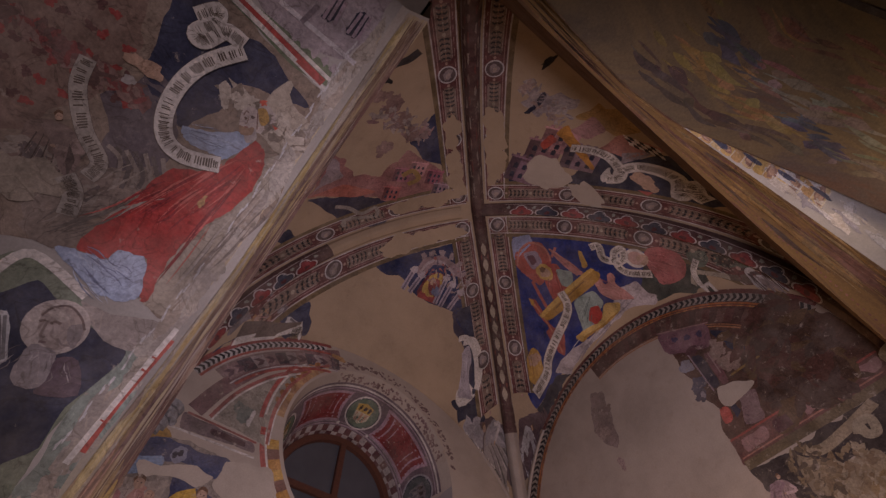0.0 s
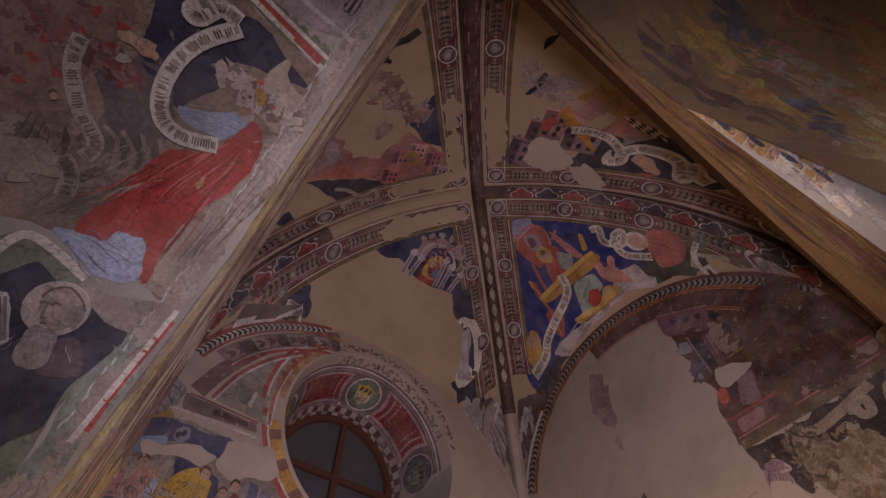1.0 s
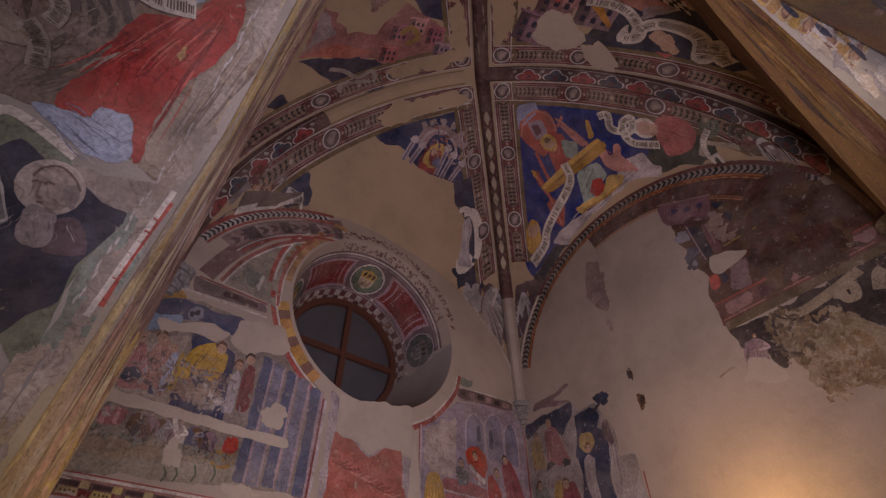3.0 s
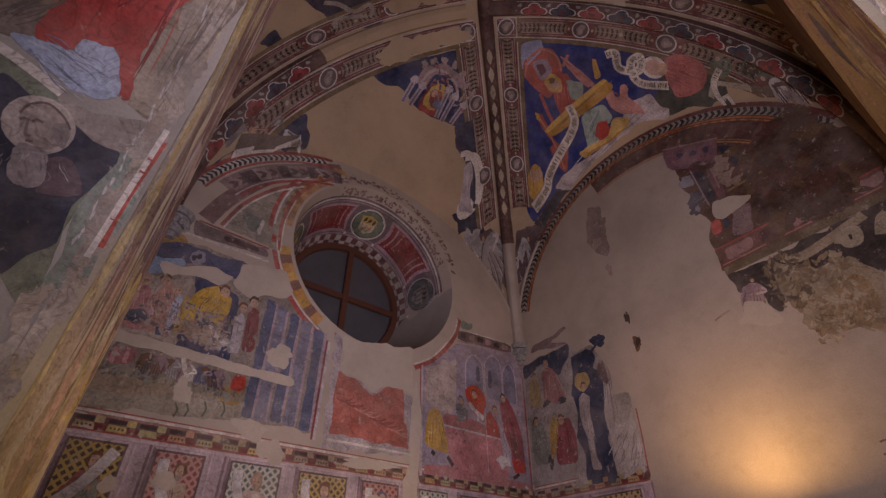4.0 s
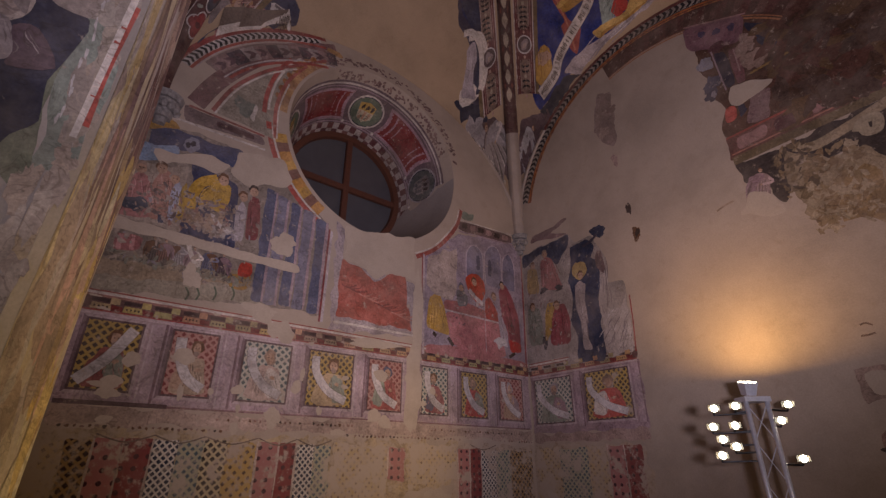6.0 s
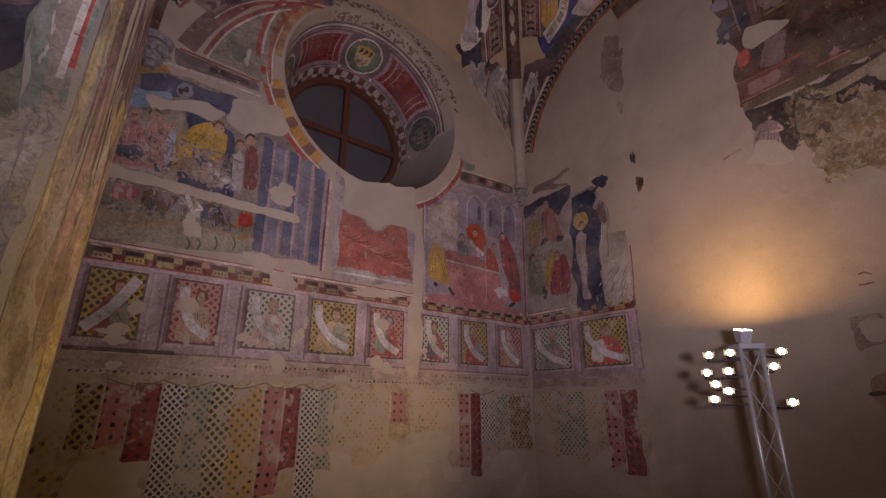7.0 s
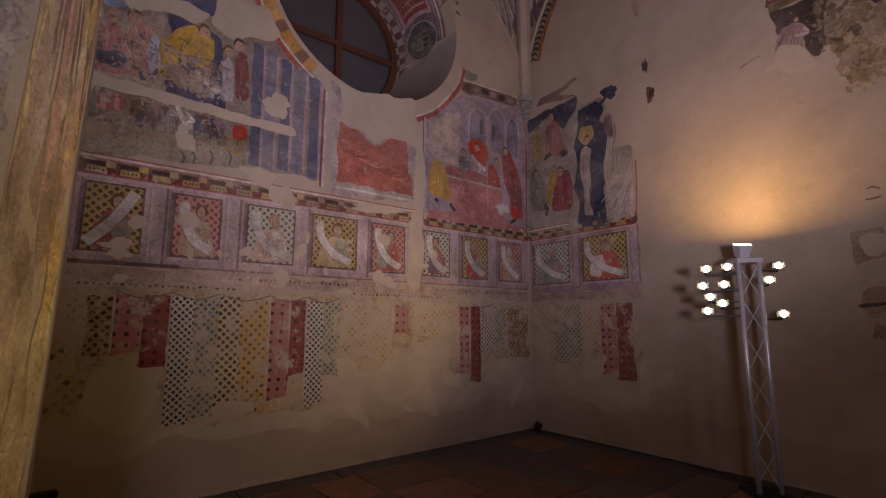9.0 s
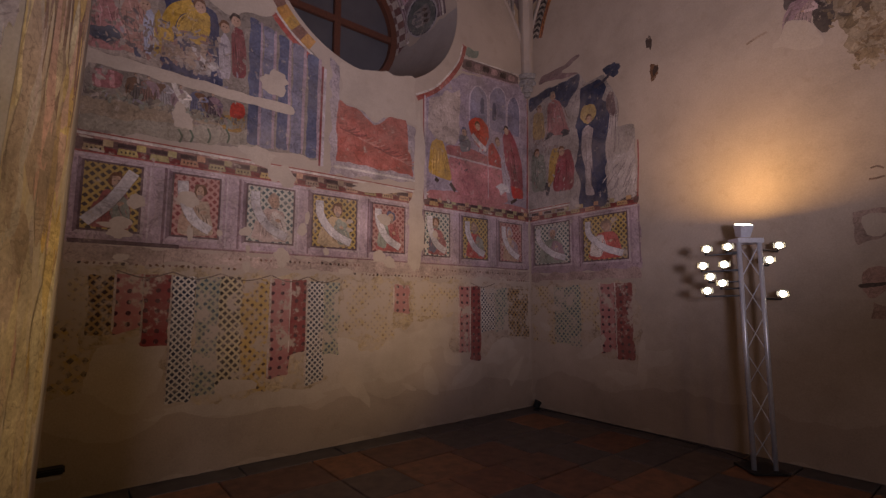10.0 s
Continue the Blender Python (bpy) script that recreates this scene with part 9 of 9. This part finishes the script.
GILT = marbled("gilt_marbling", [(0.30, (0.37, 0.31, 0.26)), (0.45, (0.43, 0.34, 0.25)), (0.52, (0.46, 0.35, 0.20)), (0.58, (0.36, 0.25, 0.17)), (0.66, (0.41, 0.33, 0.27)), (0.76, (0.36, 0.30, 0.26))], 1.6, 0.8, 1.0)


def streak(u, v0, v1, w, seed):
    """A long brush mark along the edge, tapering at both ends."""
    r = random.Random(seed)
    p, q, n = r.uniform(0, 6), r.uniform(1.5, 4), 9
    left, right = [], []
    for i in range(n + 1):
        t = i / n
        v = v0 + (v1 - v0) * t
        c = u + 0.035 * math.sin(q * v + p) + 0.012 * math.sin(9 * v + p)
        h = w * (0.15 + 0.85 * math.sin(math.pi * t)) * (1 + 0.35 * math.sin(7 * v + 2 * p))
        left.append((min(0.995, max(0.004, c - h)), v))
        right.append((min(0.999, max(0.008, c + h)), v))
    return left + right[::-1]


r = random.Random(21)
shapes = [(rect(0.0, 0.05 * i, 1.0, 0.05 * i + 0.05), GILT, 0) for i in range(132)]
LOW = {0: ((0.38, 0.32, 0.27), (0.40, 0.31, 0.23), (0.34, 0.25, 0.19)), 1: ((0.35, 0.25, 0.18), (0.43, 0.25, 0.19), (0.45, 0.35, 0.22), (0.38, 0.30, 0.27), (0.29, 0.20, 0.14)), 2: ((0.50, 0.36, 0.14), (0.46, 0.30, 0.09), (0.33, 0.22, 0.11), (0.47, 0.30, 0.22), (0.50, 0.42, 0.27))}
HIGH = {0: ((0.50, 0.38, 0.18), (0.54, 0.43, 0.25), (0.46, 0.32, 0.13), (0.42, 0.35, 0.28)), 1: ((0.16, 0.09, 0.06), (0.27, 0.17, 0.10), (0.40, 0.28, 0.14), (0.22, 0.13, 0.11)), 2: ((0.13, 0.07, 0.055), (0.23, 0.13, 0.11), (0.29, 0.18, 0.12), (0.17, 0.08, 0.06))}
for k in range(300):
    u = r.uniform(0.0, 1.0)
    v = r.uniform(-0.2, 6.3)
    size = r.uniform(0.25, 1.3)
    zone = 0 if u < 0.3 else 1 if u < 0.66 else 2
    high = v + size / 2 > 3.3 + r.uniform(-0.7, 0.7)
    low = v < 1.3
    if not high:
        size *= 0.6
    c = r.choice((HIGH if high else LOW)[zone])
    if low:
        c = tuple(0.35 * a + 0.65 * b for a, b in zip(c, (0.42, 0.33, 0.19)))
    shapes.append((streak(u, max(0.02, v), min(6.58, v + size), r.uniform(0.012 if high else 0.04, 0.075 if high else 0.12 if zone < 2 else 0.08), k), c, 1 + k % 5))
COAT[chamfer] = 0.0005
tagged(paint("marbled_edge", chamfer, shapes, step=0.09), "gold and brown streaked marbling on the arch edge", "fresco", kind="structure")
shapes = []
for k in range(64):
    a, b = 0.1 * k, 0.1 * k + 0.1
    shapes.append(([(edge_x(a) - 0.055 - 0.02 * math.sin(5 * a), a), (edge_x(a) - 0.002, a), (edge_x(b) - 0.002, b), (edge_x(b) - 0.055 - 0.02 * math.sin(5 * b), b)], ((0.44, 0.33, 0.20), (0.41, 0.31, 0.20), (0.46, 0.345, 0.20))[k % 3], 0))
for k in range(46):
    v = r.uniform(0.0, 3.6)
    u = edge_x(v) - abs(r.gauss(0, 0.05))
    shapes.append((blob(u, v + 0.1, r.uniform(0.012, 0.05), r.uniform(0.05, 0.22), 0.45, 22, k), r.choice(((0.36, 0.30, 0.245), (0.36, 0.28, 0.215), (0.33, 0.26, 0.205), (0.38, 0.31, 0.245))), 1 + k % 4))
for k in range(60):
    v = 3.3 + 0.052 * k
    u = edge_x(v) - 0.02
    shapes.append((blob(u - abs(r.gauss(0, 0.03)), v, r.uniform(0.02, 0.05), r.uniform(0.05, 0.16), 0.4, 18, k + 60), r.choice(((0.34, 0.275, 0.21), (0.31, 0.24, 0.18), (0.36, 0.30, 0.24), (0.29, 0.235, 0.19))), 1 + k % 3))
    if k % 3:
        shapes.append((blob(edge_x(v) - 0.105 - 0.01 * (k % 2), v + 0.03, 0.006, 0.035, 0.5, 10, k), (0.48, 0.43, 0.39), 5))
shapes += [(blob(edge_x(v) - 0.12, v, 0.012, 0.03, 0.5, 9, k), (0.28, 0.07, 0.05), 6) for k, v in enumerate((1.42, 1.5, 1.61, 2.02, 2.1, 0.9, 0.97))]
tagged(paint("jamb_stains", soffit, shapes), "worn tan and brown patches along the jamb edge", "fresco", kind="structure")


def south_edge(u, v, off=0.0):
    """u along the arch in metres of x, v from the front edge to the reveal."""
    i = min(59.999, max(0, (u + 0.6) / 6.3 * 60))
    k, t = int(i), i - int(i)
    a, b = c0[k].lerp(c0[k + 1], t), c1[k].lerp(c1[k + 1], t)
    return a.lerp(b, v) + Vector((0, 0, -off * 1.6))


EDGE = marbled("brown_marbling", [(0.28, (0.05, 0.026, 0.015)), (0.42, (0.10, 0.05, 0.02)), (0.52, (0.15, 0.08, 0.024)), (0.62, (0.095, 0.038, 0.022)), (0.75, (0.16, 0.095, 0.034))], 0.9, 3.0, 0.9, worn=0.2)
WEAR[south_edge], COAT[south_edge] = -0.15, 0.0002
shapes = [([(u, 0.0), (u + 0.1, 0.0), (u + 0.1, 1.0), (u, 1.0)], EDGE, 0) for u in [-0.5 + 0.1 * k for k in range(60)]]
for k in range(90):
    u, v = r.uniform(-0.4, 5.0), r.uniform(0.25, 0.95)
    shapes.append(([(q, p) for p, q in streak(v, u, u + r.uniform(0.2, 0.9), r.uniform(0.015, 0.06), k)], r.choice(((0.21, 0.11, 0.03), (0.07, 0.036, 0.02), (0.12, 0.048, 0.026), (0.17, 0.10, 0.035))), 1 + k % 3))
for k in range(110):
    u = -0.4 + 0.05 * k
    shapes += [(blob(u, 0.16, 0.012, 0.02, 0.3, 8, k), (0.16, 0.055, 0.035), 5)]
tagged(paint("marbled_edge", south_edge, shapes), "brown and ochre streaked painting with a red bead line", "fresco", kind="structure")


def canopy(u, v, off=0.0):
    i = min(59.999, max(0, (u + 0.6) / 6.3 * 60))
    k, t = int(i), i - int(i)
    c = c2[k].lerp(c2[k + 1], t)
    return c + Vector((0, -v, -0.2 * v if v < 0.6 else -0.12 - 0.09 * (v - 0.6))) + Vector((0, 0, -off * 2 - 0.004))


# fresco colours of the low vault, darkened so that its shade is painted in
SHADED_FRESCO = marbled("shaded_fresco", [(0.28, (0.043, 0.030, 0.022)), (0.40, (0.083, 0.055, 0.030)), (0.50, (0.110, 0.070, 0.033)), (0.58, (0.075, 0.050, 0.037)), (0.68, (0.088, 0.045, 0.027)), (0.78, (0.115, 0.077, 0.045))], 0.45, 1.6, 0.8, worn=0.08)
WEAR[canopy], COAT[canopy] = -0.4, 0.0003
shapes = [(rect(-0.5 + 0.5 * i, 0.01 + 0.4 * j, 0.5 * i, 0.41 + 0.4 * j), SHADED_FRESCO, 0) for i in range(11) for j in range(6)]
SHADED_TONES = {"ochre": (0.115, 0.068, 0.02), "red": (0.078, 0.034, 0.022), "navy": (0.034, 0.03, 0.036), "grey": (0.078, 0.058, 0.042), "brown": (0.046, 0.027, 0.018)}
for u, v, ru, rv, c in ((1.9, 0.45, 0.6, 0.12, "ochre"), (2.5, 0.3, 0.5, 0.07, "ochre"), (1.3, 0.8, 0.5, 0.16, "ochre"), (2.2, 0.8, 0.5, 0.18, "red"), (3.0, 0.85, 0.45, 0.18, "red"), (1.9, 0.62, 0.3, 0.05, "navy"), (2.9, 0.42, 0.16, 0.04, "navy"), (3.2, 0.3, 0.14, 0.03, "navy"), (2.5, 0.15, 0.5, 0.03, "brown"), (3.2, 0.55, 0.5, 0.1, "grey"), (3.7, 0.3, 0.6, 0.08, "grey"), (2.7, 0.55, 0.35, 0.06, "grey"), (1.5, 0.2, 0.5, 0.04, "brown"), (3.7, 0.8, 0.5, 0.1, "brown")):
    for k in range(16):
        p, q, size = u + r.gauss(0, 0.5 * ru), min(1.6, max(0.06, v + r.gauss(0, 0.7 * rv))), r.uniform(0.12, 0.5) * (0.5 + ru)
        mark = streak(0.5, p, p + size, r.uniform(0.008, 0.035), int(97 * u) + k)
        shapes.append(([(b, q + a - 0.5) for a, b in mark], tuple(w * r.uniform(1.0, 1.45) for w in SHADED_TONES[c]), 1 + k % 4))
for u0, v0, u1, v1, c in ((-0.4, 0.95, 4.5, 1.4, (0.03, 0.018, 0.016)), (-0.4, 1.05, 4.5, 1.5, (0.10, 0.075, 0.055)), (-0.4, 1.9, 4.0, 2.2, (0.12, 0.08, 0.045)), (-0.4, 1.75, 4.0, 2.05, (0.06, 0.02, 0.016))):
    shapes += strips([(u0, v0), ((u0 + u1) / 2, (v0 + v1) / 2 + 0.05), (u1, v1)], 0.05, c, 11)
tagged(paint("canopy_fresco", canopy, shapes, step=0.3), "ochre, brown and purple fresco patches, darkened for painted-in shade", "fresco", kind="structure")


def reveal(u, v, off=0.0):
    i = min(59.999, max(0, (u + 0.6) / 6.3 * 60))
    k, t = int(i), i - int(i)
    c = c1[k].lerp(c1[k + 1], t)
    return c + Vector((0, -v, 0.63 * v if v < 0.35 else 0.22 + 0.224 * (v - 0.35))) + Vector((0, 0, -off * 2 - 0.003))


def gap(u):
    return 0.2 * max(0.0, u - 2.3)


shapes = []
for k in range(12):
    u, e = 2.42 + 0.12 * k, 0.115
    low, high = (0.16 + 0.02 * k), 0.95
    q = [(u, gap(u) * low), (u + e, gap(u + e) * low), (u + e, gap(u + e) * high), (u, gap(u) * high)]
    mid = gap(u + 0.06) * (low + high) / 2
    shapes.append((ragged(q, 0.006, k, 0.06), ((0.50, 0.31, 0.10), (0.44, 0.25, 0.10), (0.52, 0.36, 0.17))[k % 3], 1))
    shapes.append(([(u + e - 0.012, gap(u) * low), (u + e, gap(u) * low), (u + e + 0.02, gap(u) * high), (u + e + 0.008, gap(u) * high)], (0.55, 0.44, 0.31), 3))
    if k % 2:
        shapes += [(blob(u + 0.055, mid, 0.05, 0.30 * gap(u), 0.25, 16, k), (0.26, 0.14, 0.10), 2), (blob(u + 0.055, mid, 0.03, 0.18 * gap(u), 0.35, 12, k + 40), (0.42, 0.25, 0.16), 3)]
for k in range(40):
    u = r.uniform(3.2, 5.0)
    shapes.append((blob(u, gap(u) * r.uniform(0.25, 0.95), r.uniform(0.03, 0.16), r.uniform(0.01, 0.05), 0.45, 16, k), r.choice(((0.40, 0.36, 0.34), (0.48, 0.40, 0.33), (0.30, 0.26, 0.27), (0.52, 0.46, 0.42))), 1 + k % 3))
shapes += [(blob(2.75 + 0.35 * k, gap(2.75 + 0.35 * k) * 0.72, 0.10, 0.02, 0.3, 14, k), (0.06, 0.06, 0.09), 4) for k in range(4)]
tagged(paint("gilt_band", reveal, shapes), "gilt painted band on the pale arch reveal", "fresco", kind="structure")

# uplights on the floor
for x, y, rz in ((6.22, 5.38, 30),):
    ob = thing("floor_uplight", "small black uplight on the floor by the wall", "lamp", group="floor uplights")
    ob.matrix_world = pose(x, y, 0.0, 0, 0, rz)
    bm = box_bm(((-0.09, -0.05, 0.0), (0.09, 0.05, 0.02)), bevel=0.004)
    part("base", bm, M_BLACK, ob)
    bm = bmesh.new()
    bmesh.ops.create_cone(bm, cap_ends=True, segments=16, radius1=0.05, radius2=0.06, depth=0.10, matrix=Matrix.Translation((0, 0, 0.085)) @ Matrix.Rotation(radians(25), 4, "X"))
    part("housing", bm, M_BLACK, ob)
ob = thing("wall_uplight", "small black uplight with a white face, fixed low on the wall", "lamp")
ob.matrix_world = pose(0.10, NY, 0.27)
part("bracket", box_bm(((-0.02, -0.06, -0.05), (0.02, 0.0, 0.0)), bevel=0.003), M_BLACK, ob)
part("housing", box_bm(((-0.13, -0.16, 0.0), (0.13, -0.04, 0.055)), bevel=0.012), M_BLACK, ob)
part("face", box_bm(((-0.11, -0.172, -0.035), (0.11, -0.06, -0.002)), bevel=0.006), M_WHITE, ob, "white front")
# cable along the wall foot
cu = bpy.data.curves.new("cable", "CURVE")
cu.dimensions, cu.bevel_depth = "3D", 0.006
sp = cu.splines.new("POLY")
line = [(6.2, 5.3, 0.008), (6.3, 4.9, 0.008), (6.28, 4.2, 0.008), (6.3, 3.4, 0.008), (6.22, 2.6, 0.008), (6.0, 2.25, 0.03)]
sp.points.add(len(line) - 1)
for p, q in zip(sp.points, line):
    p.co = (*q, 1)
cu.materials.append(M_BLACK)
tagged(new("power_cable", cu), "thin black cable along the foot of the wall", "cable")
# ---- floor slabs ----
def floor_slabs():
    base = tagged(new("floor"), "worn brown and grey stone slab floor", "floor", kind="structure")
    mats = [plain("slab_stone", c, 0.5, 0, 7, 0.4) for c in ((0.14, 0.06, 0.034), (0.10, 0.07, 0.055), (0.19, 0.085, 0.042), (0.075, 0.062, 0.06), (0.12, 0.06, 0.04))]
    grey = plain("border_stone", (0.075, 0.064, 0.062), 0.55, 0, 6, 0.35)
    r = random.Random(4)

    def slab(x0, y0, x1, y1, mat):
        bm = box_bm(((x0 + 0.006, y0 + 0.006, -0.1), (x1 - 0.006, y1 - 0.006, r.uniform(-0.005, 0.002))))
        top = [e for e in bm.edges if all(v.co.z > -0.05 for v in e.verts)]
        bmesh.ops.bevel(bm, geom=top, offset=0.008, segments=1, affect="EDGES")
        part("slab", bm, mat, base)
    edge = 0.34
    x = EX
    while x > -1.4:
        w = r.uniform(0.7, 1.2)
        slab(x - w, NY - edge, x, NY, grey)
        x -= w
    y = NY - edge
    while y > -1.6:
        d = r.uniform(0.48, 0.72)
        slab(EX - edge, y - d, EX, y, grey)
        x = EX - edge
        while x > -1.4:
            w = r.uniform(0.55, 1.0)
            slab(x - w, y - d, x, y, r.choice(mats))
            x -= w
        y -= d
    tagged(part("floor_nave", box_bm(((-7, -7, -0.08), (EX, y, -0.01)), ((-7, y, -0.08), (-1.5, NY, -0.01))), mats[1], None), "plain stone nave floor", "floor", kind="structure")


floor_slabs()
